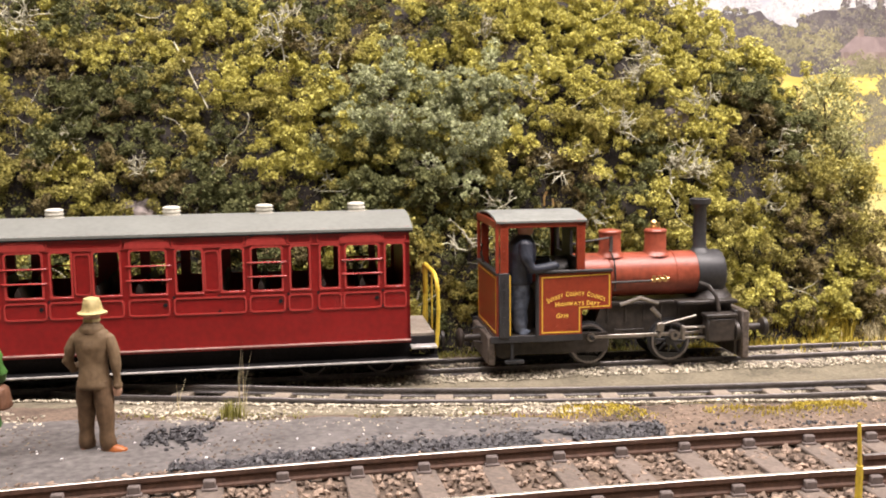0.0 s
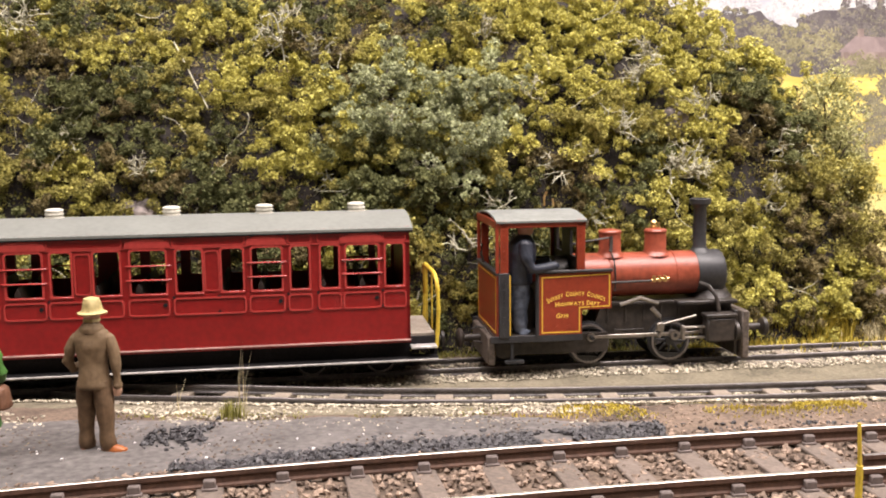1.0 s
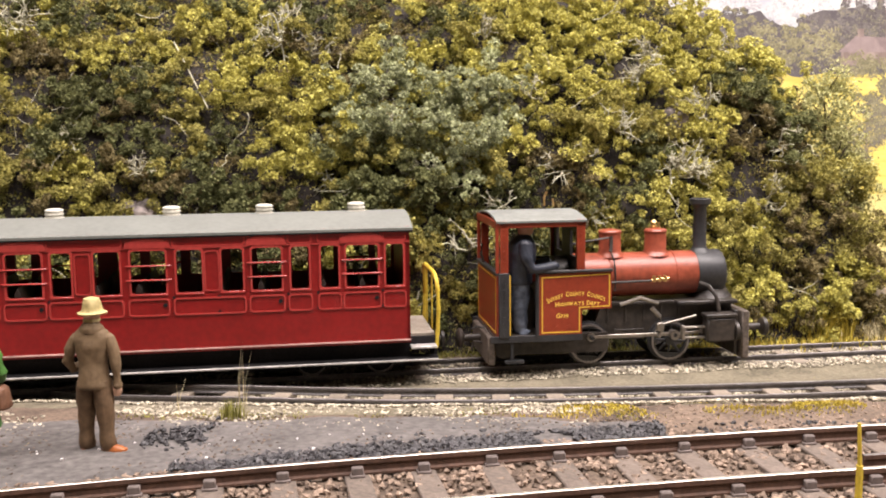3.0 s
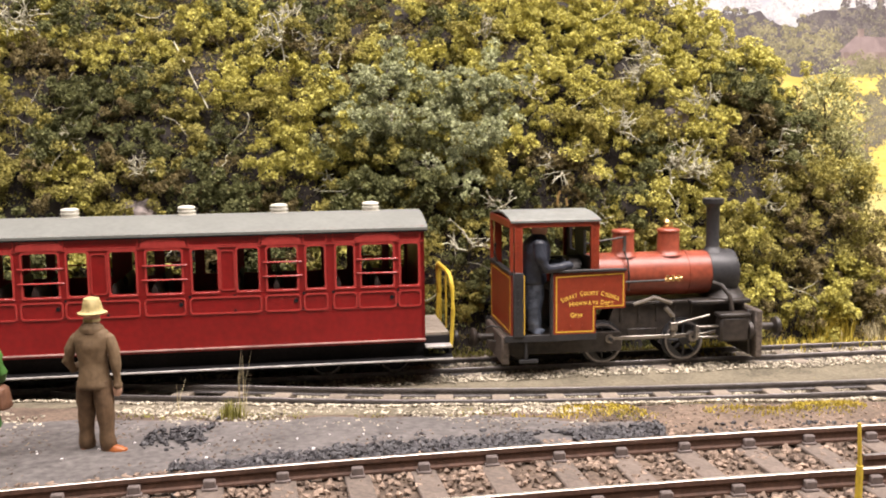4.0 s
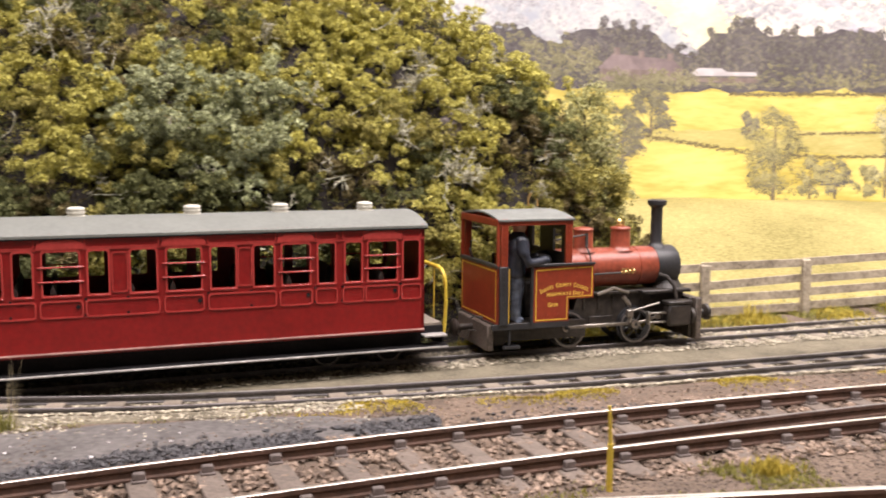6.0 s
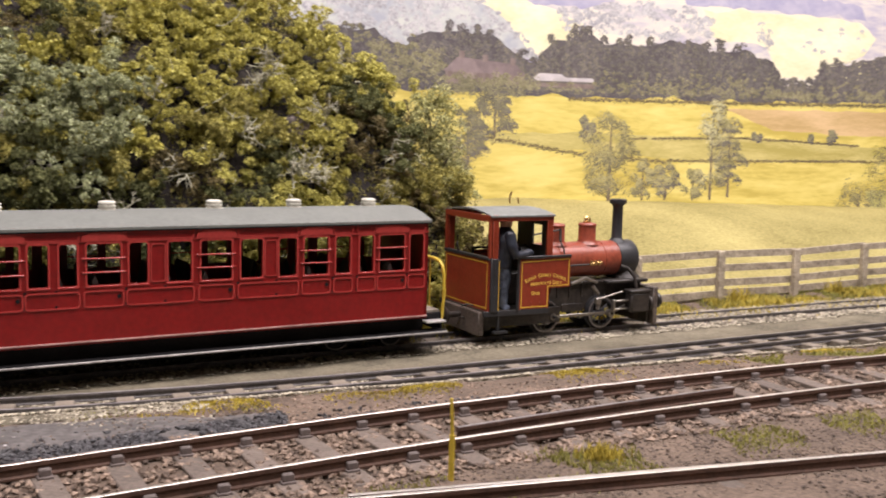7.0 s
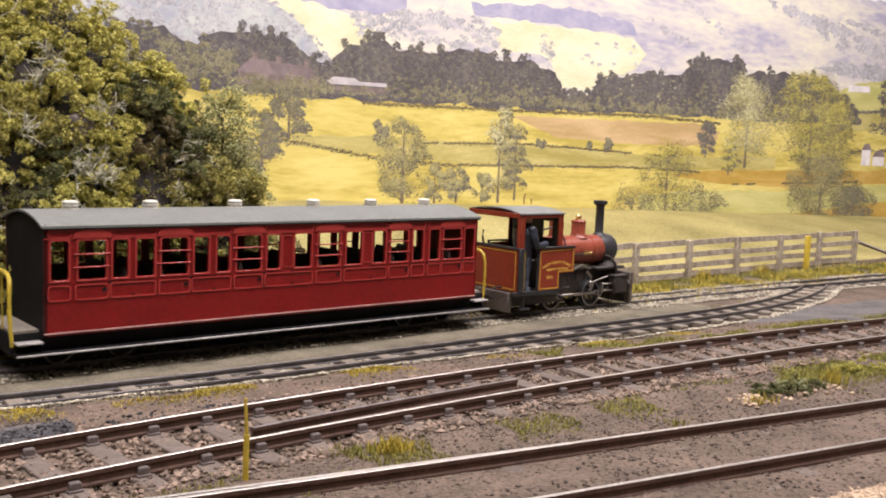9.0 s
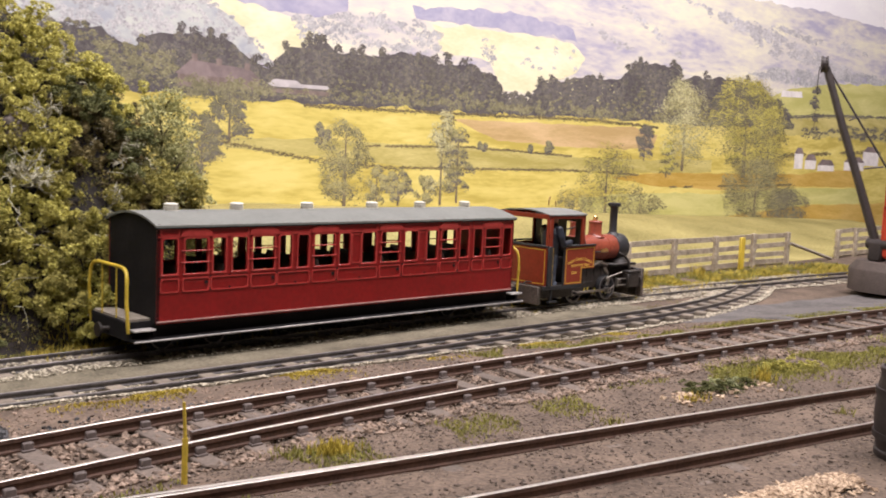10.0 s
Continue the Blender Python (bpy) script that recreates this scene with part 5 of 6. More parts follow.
# the woods along the valley: single crowns, round or pointed, darker below and lit from the upper left
WOODTOP_X = [150, 213, 236, 250, 276, 309, 330, 348, 363, 401, 410, 471, 560, 594, 606, 642, 652, 716, 780, 800, 879, 890, 913, 1033, 1080, 1134]
WOODTOP_Z = [166, 170, 160, 170, 175, 172, 160, 154, 176, 179, 172, 178, 176, 168, 148, 150, 166, 177, 180, 198, 204, 190, 195, 198, 184, 160]
printed("wood_shade", [(x, z - 9) for x, z in zip(WOODTOP_X, WOODTOP_Z)] + [(1134, 134), (806, 130), (571, 124), (412, 122), (150, 123)], 5.6, WOODSHADE_P, 2.5, 6)
for row, (low, high, layer) in enumerate(((0.72, 1.0, 6.2), (0.45, 0.8, 6.8), (0.2, 0.5, 7.4))):
    dark, lit, green = [], [], []
    x = 150.0
    while x < 1130:
        foot = float(np.interp(x, [150, 412, 806, 1134], [122, 122, 129, 134]))
        height = (float(np.interp(x, WOODTOP_X, WOODTOP_Z)) - foot) * rng.uniform(low, high)
        wide = rng.uniform(9, 17) * (1 + max(0, x - 450) * 0.0016)
        pointed = rng.random() < (0.5 if 355 < x < 410 else 0.2)
        if not (262 < x < 408 and row == 2):
            for k in range(int((5 + height / 3) * 1.5)):
                u = (k + rng.random()) / int((5 + height / 3) * 1.5)
                half = wide / 2 * ((1 - u) ** 0.8 if pointed else math.sin(math.pi * (0.25 + 0.68 * u)) ** 0.7)
                at = (x + rng.uniform(-half, half), foot + 2 + (height - 3) * u, rng.uniform(2.2, 3.8))
                dark.append(at)
                if rng.random() < 0.55:
                    (green if row == 2 or 180 < x < 248 else lit).append((at[0] - 0.9, at[1] + 1.2, at[2] * 0.7))
        x += wide * rng.uniform(0.45, 0.8)
    foliage("wood", dark, layer, WOOD_DARK, rng, 26, (1.3, 3.0))
    if lit:
        foliage("wood_light", lit, layer + 0.25, WOOD_LIT, rng, 14, (1.0, 2.2))
    foliage("wood_light", green, layer + 0.3, COPSE_P, rng, 18, (1.0, 2.4))
foliage("copse", [(x, rng.uniform(123, 131) + 0.012 * (x - 300), rng.uniform(2.5, 5)) for x in rng.uniform(280, 1000, 190)], 8, COPSE_P, rng, 26, (1.2, 2.6))
foliage("copse", [(rng.uniform(210, 268), rng.uniform(126, 152), rng.uniform(3, 6)) for _ in range(46)], 8, COPSE_P, rng, 34, (1.2, 2.8))
foliage("sunlit_gaps", [(rng.uniform(676, 770), rng.uniform(146, 168), 1.0) for _ in range(16)], 8, PALE_P, rng, 7, (0.9, 1.8))
foliage("copse", [(x, rng.uniform(124, 140) + 0.02 * (x - 1150), rng.uniform(4, 7)) for x in rng.uniform(1165, 1430, 40)], 8, WOOD_LIT, rng, 36, (1.6, 3.4))
# farm and cottages
printed("farmhouse_wall", [(270, 127), (270, 137), (338, 137), (338, 128)], 8.1, WALL_P, 0.2)
printed("farmhouse_roof", [(268, 136), (280, 147), (300, 145.5), (330, 144), (340, 135.5)], 8.2, ROOF_P, 0.2)
for x, z in ((281, 146), (301, 144), (325, 143)):
    printed("chimney_stack", [(x, z), (x, z + 5.5), (x + 4.5, z + 5.5), (x + 4.5, z)], 8.3, WALL_P, 0.1)
printed("barn_roof", [(346, 135), (352, 138.5), (372, 138.5), (376, 136), (402, 136.5), (404, 133.5), (348, 132.5)], 8.2, SLATE_P, 0.2)
printed("barn_wall", [(350, 131), (403, 132), (403, 128.5), (350, 128)], 8.1, WALL_P, 0.2)
foliage("garden_shrubs", [(rng.uniform(268, 350), rng.uniform(119, 135), rng.uniform(2.5, 5)) for _ in range(80)], 8.5, COPSE_P, rng, 26, (1.1, 2.4))
for x, w, z0, z1 in ((1152, 22, 84, 112), (1180, 30, 84, 104), (1215, 46, 82, 98), (1290, 60, 84, 104), (1345, 50, 92, 120)):
    printed("cottage_wall", [(x, z0), (x, z1 - 7), (x + w, z1 - 7), (x + w, z0)], 8, WHITE_P, 0.2)
    printed("cottage_roof", [(x - 1, z1 - 8), (x + w * 0.25, z1), (x + w * 0.8, z1), (x + w + 1, z1 - 8)], 8.2, ROOF_P, 0.2)
printed("white_shed", [(1106, 176), (1108, 184), (1158, 186), (1160, 178)], 9, WHITE_P, 0.2)


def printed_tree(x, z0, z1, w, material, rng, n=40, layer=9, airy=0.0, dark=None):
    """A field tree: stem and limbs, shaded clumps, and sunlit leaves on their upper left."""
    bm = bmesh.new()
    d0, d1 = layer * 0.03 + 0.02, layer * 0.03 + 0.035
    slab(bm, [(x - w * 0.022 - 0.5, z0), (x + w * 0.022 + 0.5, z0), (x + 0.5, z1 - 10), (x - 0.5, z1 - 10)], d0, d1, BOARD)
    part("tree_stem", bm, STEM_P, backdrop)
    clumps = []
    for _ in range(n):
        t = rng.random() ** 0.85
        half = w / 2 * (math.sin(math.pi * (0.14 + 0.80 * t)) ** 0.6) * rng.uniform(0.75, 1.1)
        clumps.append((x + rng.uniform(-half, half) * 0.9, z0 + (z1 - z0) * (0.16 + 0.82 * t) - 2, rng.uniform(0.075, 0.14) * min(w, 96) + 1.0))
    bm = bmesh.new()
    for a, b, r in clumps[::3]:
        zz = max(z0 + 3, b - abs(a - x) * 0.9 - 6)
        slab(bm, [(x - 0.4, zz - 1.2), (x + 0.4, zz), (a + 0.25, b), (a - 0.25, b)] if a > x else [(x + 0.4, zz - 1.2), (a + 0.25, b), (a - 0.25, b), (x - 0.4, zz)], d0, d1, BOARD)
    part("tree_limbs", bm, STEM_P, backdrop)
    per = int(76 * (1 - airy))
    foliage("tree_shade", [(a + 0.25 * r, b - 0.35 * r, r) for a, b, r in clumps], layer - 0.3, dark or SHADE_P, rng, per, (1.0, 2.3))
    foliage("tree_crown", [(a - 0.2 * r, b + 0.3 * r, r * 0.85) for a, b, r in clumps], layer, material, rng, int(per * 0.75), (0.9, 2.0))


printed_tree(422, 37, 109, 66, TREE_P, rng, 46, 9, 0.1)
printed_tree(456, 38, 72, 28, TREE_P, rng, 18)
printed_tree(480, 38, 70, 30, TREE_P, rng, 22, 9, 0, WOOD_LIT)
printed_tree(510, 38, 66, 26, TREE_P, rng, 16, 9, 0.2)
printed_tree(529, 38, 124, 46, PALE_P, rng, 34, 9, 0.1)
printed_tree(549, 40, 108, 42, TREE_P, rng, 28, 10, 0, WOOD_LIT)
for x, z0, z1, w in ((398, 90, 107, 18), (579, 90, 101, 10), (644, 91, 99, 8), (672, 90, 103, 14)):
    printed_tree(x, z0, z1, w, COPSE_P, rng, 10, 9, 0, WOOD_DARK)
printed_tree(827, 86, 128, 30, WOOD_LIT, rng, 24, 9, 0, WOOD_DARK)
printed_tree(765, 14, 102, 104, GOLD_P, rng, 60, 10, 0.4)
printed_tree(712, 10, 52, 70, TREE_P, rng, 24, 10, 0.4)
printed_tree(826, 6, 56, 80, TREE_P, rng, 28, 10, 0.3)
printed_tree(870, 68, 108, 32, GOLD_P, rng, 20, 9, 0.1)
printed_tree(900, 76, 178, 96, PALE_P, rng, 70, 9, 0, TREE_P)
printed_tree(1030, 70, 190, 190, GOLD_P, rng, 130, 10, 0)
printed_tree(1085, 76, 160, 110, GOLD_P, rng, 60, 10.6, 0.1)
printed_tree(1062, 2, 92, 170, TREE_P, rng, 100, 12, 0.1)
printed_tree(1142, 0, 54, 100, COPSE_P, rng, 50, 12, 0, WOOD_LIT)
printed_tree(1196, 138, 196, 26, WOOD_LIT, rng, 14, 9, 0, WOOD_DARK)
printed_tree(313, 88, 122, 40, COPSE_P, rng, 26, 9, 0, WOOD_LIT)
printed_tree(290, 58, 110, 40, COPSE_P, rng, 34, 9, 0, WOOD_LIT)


# ---- fence along the far side of the line ----
def fence_y(x):
    return 440 + 0.12 * (x - 230)


def post_and_rail(x0, x1, spacing, rng, height=30.0, label="weathered grey-brown post and rail fence"):
    f = thing("fence", (0, 0, 0), label, "fence")
    xs = []
    x = x0
    while x <= x1 + 0.1:
        xs.append(x)
        x += spacing
    for x in xs:
        bm = bmesh.new()
        y, z = fence_y(x), land(x, fence_y(x))
        box(bm, x - 2.3, x + 2.3, y - 1.8, y + 1.8, z - 2, z + height + rng.normal(0, 0.5), 0.4)
        part("fence_post", bm, FENCE, f)
    for k in range(4):
        for a, b in zip(xs, xs[1:]):
            bm = bmesh.new()
            za, zb = land(a, fence_y(a)), land(b, fence_y(b))
            h = (4.0, 11.0, 18.5, 27.5)[k]
            ha, hb = h + rng.normal(0, 0.4), h + rng.normal(0, 0.4)
            n = [(a - 1, fence_y(a) + 2.3, za + ha), (b + 1, fence_y(b) + 2.3, zb + hb)]
            v = [bm.verts.new((x, y + dy, z + dz)) for x, y, z in n for dy, dz in ((-0.7, -2.1), (0.7, -2.1), (0.7, 2.1), (-0.7, 2.1))]
            for i in range(4):
                bm.faces.new((v[i], v[(i + 1) % 4], v[4 + (i + 1) % 4], v[4 + i]))
            bm.faces.new(v[3::-1])
            bm.faces.new(v[4:])
            part("fence_rail", bm, FENCE, f)
    return f


rng = np.random.default_rng(8)
fence = post_and_rail(175.6, 800, 62.4, rng)
bm = bmesh.new()
tube(bm, [(800, fence_y(800) - 3, land(800, 510) + 20), (885, fence_y(885) - 4, land(885, 515) + 1)], 1.6, 6)
part("sloping_rail", bm, PLANK, fence, "fallen end rail sloping to the ground")
post_and_rail(905, 1030, 41.5, rng)
bm = bmesh.new()
box(bm, 707, 713, fence_y(710) - 6, fence_y(710) - 3.5, land(710, 495) - 1, land(710, 495) + 29, 0.4)
tagged(part("yellow_marker", bm, YELLOW), "upright yellow-painted board standing against the fence", "marker")


# ---- the yard crane and the cask at the edge of the siding ----
IRON = mat("crane_iron", (0.04, 0.032, 0.03), 0.55, vary=0.4, bump=0.2)
CRANE_RED = mat("crane_red", (0.50, 0.05, 0.02), 0.45, vary=0.2, bump=0.1)
PLINTH = mat("grey_plinth", (0.085, 0.066, 0.056), 0.85, vary=0.25, bump=0.4)
crane = thing("yard_crane", (711, 353, 0), "yard crane with dark timber jib, red body and round plinth", "crane")
bm = bmesh.new()
lathe(bm, [(35, -3), (35, 12.5), (34, 14), (30, 19)], None, 40)
part("plinth", bm, PLINTH, crane, "round grey plinth")
bm = bmesh.new()
lathe(bm, [(9, 18), (9, 24), (6, 26), (6, 60), (7.5, 62), (7.5, 66), (4, 70)], None, 24)
box(bm, -16, 30, -10, 8, 22, 62, 1.5)
box(bm, -18, -8, -9, 6, 60, 92, 1.0)
part("body", bm, CRANE_RED, crane, "red-painted crane body")
bm = bmesh.new()
tube(bm, [(-12, 12, 30), (-18.5, 26, 75), (-25, 40, 119), (-31, 54, 164)], 3.4, 8, 0.8)
jib = part("jib", bm, IRON, crane, "dark tapering jib")
bm = bmesh.new()
lathe(bm, [(6.5, -2.6), (6.5, -1.6), (5.4, -0.6), (5.4, 0.6), (6.5, 1.6), (6.5, 2.6)], Matrix.Translation((-32, 55, 166)) @ Matrix.Rotation(radians(90), 4, "X") @ Matrix.Rotation(radians(35), 4, "Y"), 24)
part("pulley", bm, IRON, jib, "pulley wheel at the jib head")
bm = bmesh.new()
tube(bm, [(-29, 52, 161), (-15, 30, 120), (-4, 10, 84)], 0.9, 6)
tube(bm, [(-20, 32, 126), (-24, 36, 124)], 0.6, 6)
tube(bm, [(-8, 14, 90), (-18, 24, 88)], 0.7, 6)
part("tie_rod", bm, IRON, crane)
bm = bmesh.new()
tube(bm, [(-35, 57, 164), (-35.5, 57.5, 150), (-35, 57, 143)], 0.4, 5)
part("chain", bm, IRON, crane)
bm = bmesh.new()
box(bm, -18, -8, 5, 16, 19, 34, 1.5)
rod(bm, (-14, 0, 32), (-14, 18, 32), 4, seg=14)
part("winch", bm, IRON, crane)

bm = bmesh.new()
lathe(bm, [(12.4, 0), (13.0, 1.0), (13.0, 2.5), (12.4, 3), (13.4, 9), (13.8, 15), (13.4, 22), (12.4, 29), (12.8, 29.5), (12.8, 31), (12, 31.4), (11.4, 30), (1, 30)], None, 28)
for z in (7, 22):
    lathe(bm, [(13.0, z), (13.9, z), (13.9, z + 2), (13.0, z + 2)], None, 28)
bmesh.ops.scale(bm, vec=(0.92, 0.92, 0.9), verts=bm.verts)
tagged(part("cask", bm, IRON, at=(289.5, 119, 0)), "black wooden cask with hoops standing on the ash", "cask")


# the meadow bank behind the fence, running up to the printed fields
def meadow_z(x, y):
    return land(x, y) + 0.6 * smooth(0, 20, y - fence_y(x) - 6)


v, f = [], []
NX, NY = 140, 26
for j in range(NY):
    for i in range(NX):
        x = 232 + (1296 - 232) * i / (NX - 1)
        y = fence_y(x) + 8 + (board_y(x) - 0.5 - fence_y(x) - 8) * j / (NY - 1)
        v.append((x, y, meadow_z(x, y)))
for j in range(NY - 1):
    for i in range(NX - 1):
        f.append((j * NX + i, j * NX + i + 1, (j + 1) * NX + i + 1, (j + 1) * NX + i))
MEADOW = mat("meadow_flock", (0.27, 0.235, 0.085), 0.9, vary=0.3, tint=(0.44, 0.38, 0.155), grain=500, patch=12, bump=0.4, spec=0.1)
tagged(new("meadow", raw("meadow", v, f, MEADOW, True)), "olive and straw flocked meadow behind the fence", "meadow", kind="structure")


# ---- painted figures on the yard ----
SKIN = mat("figure_skin_paint", (0.50, 0.30, 0.20), 0.55, vary=0.15, bump=0.0)
TWEED = mat("figure_tweed_paint", (0.15, 0.098, 0.05), 0.75, vary=0.25, grain=900, bump=0.2)
TROUSERS = mat("figure_trouser_paint", (0.125, 0.074, 0.036), 0.7, vary=0.3, grain=700, bump=0.2)
STRAW = mat("figure_straw_paint", (0.44, 0.36, 0.16), 0.6, vary=0.2, bump=0.1)
TAN_SHOE = mat("figure_shoe_paint", (0.33, 0.10, 0.025), 0.45, vary=0.25, bump=0.1)
COAT_GREEN = mat("figure_green_paint", (0.06, 0.17, 0.03), 0.6, vary=0.25, grain=600, bump=0.2)
SCARF = mat("figure_yellow_paint", (0.62, 0.48, 0.10), 0.6, vary=0.15, bump=0.1)
HAIR = mat("figure_grey_paint", (0.20, 0.17, 0.16), 0.7, vary=0.3, bump=0.3)
STOCKING = mat("figure_stocking_paint", (0.45, 0.40, 0.06), 0.6, vary=0.2, bump=0.1)
BAG = mat("figure_bag_paint", (0.16, 0.075, 0.04), 0.6, vary=0.3, bump=0.1)
JACKET = mat("figure_dark_blue_paint", (0.012, 0.015, 0.024), 0.45, vary=0.35, tint=(0.04, 0.048, 0.068), grain=400, bump=0.3)
# the pale tint paints the shiny highlights of the blue overalls
DENIM = mat("figure_blue_paint", (0.025, 0.034, 0.055), 0.36, vary=0.4, tint=(0.17, 0.20, 0.26), grain=400, bump=0.3)


class Figure:
    """A moulded figure in one mesh; each shape takes its own paint."""

    def __init__(self):
        self.bm, self.paints = bmesh.new(), []

    def paint(self, material, n0):
        if material not in self.paints:
            self.paints.append(material)
        self.bm.faces.ensure_lookup_table()
        for f in self.bm.faces[n0:]:
            f.material_index = self.paints.index(material)

    def body(self, rings, material, seg=18):
        """Rings of (z, half width, half depth, x, y)."""
        n0 = len(self.bm.faces)
        vs = [[self.bm.verts.new((x + a * math.cos(6.28319 * j / seg), y + b * math.sin(6.28319 * j / seg), z)) for j in range(seg)] for z, a, b, x, y in rings]
        for p, q in zip(vs, vs[1:]):
            for j in range(seg):
                self.bm.faces.new((p[j], p[(j + 1) % seg], q[(j + 1) % seg], q[j]))
        self.bm.faces.new(vs[0][::-1])
        self.bm.faces.new(vs[-1])
        self.paint(material, n0)

    def limb(self, pts, r, material, taper=0.75):
        n0 = len(self.bm.faces)
        tube(self.bm, pts, r, 10, taper)
        for p, k in ((pts[0], r), (pts[-1], r * taper)):
            bmesh.ops.create_icosphere(self.bm, subdivisions=2, radius=k, matrix=Matrix.Translation(p))
        self.paint(material, n0)

    def made(self, name, at, turn, label):
        bmesh.ops.recalc_face_normals(self.bm, faces=self.bm.faces)
        bmesh.ops.subdivide_edges(self.bm, edges=self.bm.edges, cuts=2, use_grid_fill=True)
        self.bm.normal_update()
        for v in self.bm.verts:
            p = v.co
            v.co = p + v.normal * (0.26 * noise.noise((p.x * 0.45, p.y * 0.45, p.z * 0.28)) + 0.14 * noise.noise((p.x * 1.1, p.y * 1.1, p.z * 0.8)))
        me = mesh_of(name, self.bm, self.paints[0], 50)
        for p in self.paints[1:]:
            me.materials.append(p)
        ob = new(name, me)
        ob.matrix_basis = P(*at, 0, 0, turn)
        return tagged(ob, label, "figurine", "figures on the yard")


def gentleman():
    g = Figure()
    for s, y in ((-1, 0.8), (1, -0.6)):
        g.body([(0.6, 1.7, 1.8, s * 3.1, y), (2.2, 2.2, 2.3, s * 3.1, y), (6, 2.0, 2.1, s * 3.0, y), (10, 2.3, 2.3, s * 2.8, y), (14, 2.7, 2.7, s * 2.5, y * 0.5), (20, 2.6, 2.8, s * 2.0, 0)], TROUSERS)
    g.body([(0, 1.6, 2.8, -3.4, 1.4), (0.9, 1.6, 2.8, -3.4, 1.4), (1.7, 1.1, 1.9, -3.2, 1.0)], BAG)
    g.body([(0, 3.6, 1.5, 4.8, -0.9), (0.9, 3.6, 1.5, 4.8, -0.9), (1.9, 2.3, 1.2, 3.9, -0.8)], TAN_SHOE)
    g.body([(18.0, 4.6, 3.7, 0, 0), (18.7, 4.8, 3.9, 0, 0), (21, 4.2, 3.5, 0, 0), (24.5, 3.7, 3.1, 0, 0.1), (27, 4.2, 3.3, 0, 0.1), (29.6, 5.0, 3.5, 0, 0.2), (31.6, 5.4, 3.2, 0, 0.2), (33.2, 4.4, 2.8, 0, 0.2), (34.6, 2.7, 2.3, 0, 0.2), (35.8, 2.1, 2.1, 0, 0.2)], TWEED)
    g.body([(33.2, 3.5, 2.9, 0, 0.1), (34.4, 3.3, 2.9, 0, 0.1), (35.4, 2.5, 2.5, 0, 0.2), (35.9, 2.2, 2.3, 0, 0.2)], TWEED)
    g.limb([(-4.5, 0.2, 31.2), (-6.0, 0.0, 28.2), (-7.0, 0.4, 25.2), (-6.3, 2.0, 22.8), (-4.2, 4.0, 23.4)], 1.75, TWEED)
    g.limb([(4.5, 0.2, 31.2), (5.9, -0.2, 27.6), (6.4, -0.4, 23.5), (6.4, -0.2, 18.4)], 1.75, TWEED)
    g.body([(15.6, 0.8, 0.9, 6.0, 0), (17.0, 1.4, 1.2, 6.1, 0), (18.4, 1.3, 1.1, 6.3, 0)], SKIN, 10)
    g.body([(35.4, 1.7, 1.7, 0.2, 0.2), (37, 2.1, 2.3, 0.2, 0.4), (39.5, 2.4, 2.7, 0.2, 0.5), (40.5, 2.0, 2.2, 0.2, 0.5)], SKIN)
    g.body([(36.2, 2.3, 2.3, 0.2, 0.2), (36.9, 2.1, 2.1, 0.2, 0.2)], STRAW)
    g.body([(38.0, 3.6, 3.8, 0.3, 0.4), (38.5, 3.9, 4.1, 0.3, 0.4), (38.8, 2.9, 3.1, 0.3, 0.4), (39.2, 2.65, 2.9, 0.3, 0.4), (41.2, 2.4, 2.6, 0.3, 0.4), (42.3, 2.0, 2.3, 0.3, 0.4), (42.6, 1.0, 1.3, 0.3, 0.4)], STRAW)
    return g.made("gentleman_figurine", (-95.4, 258.5, 0.2), 0, "painted figurine in brown tweed suit and straw hat")


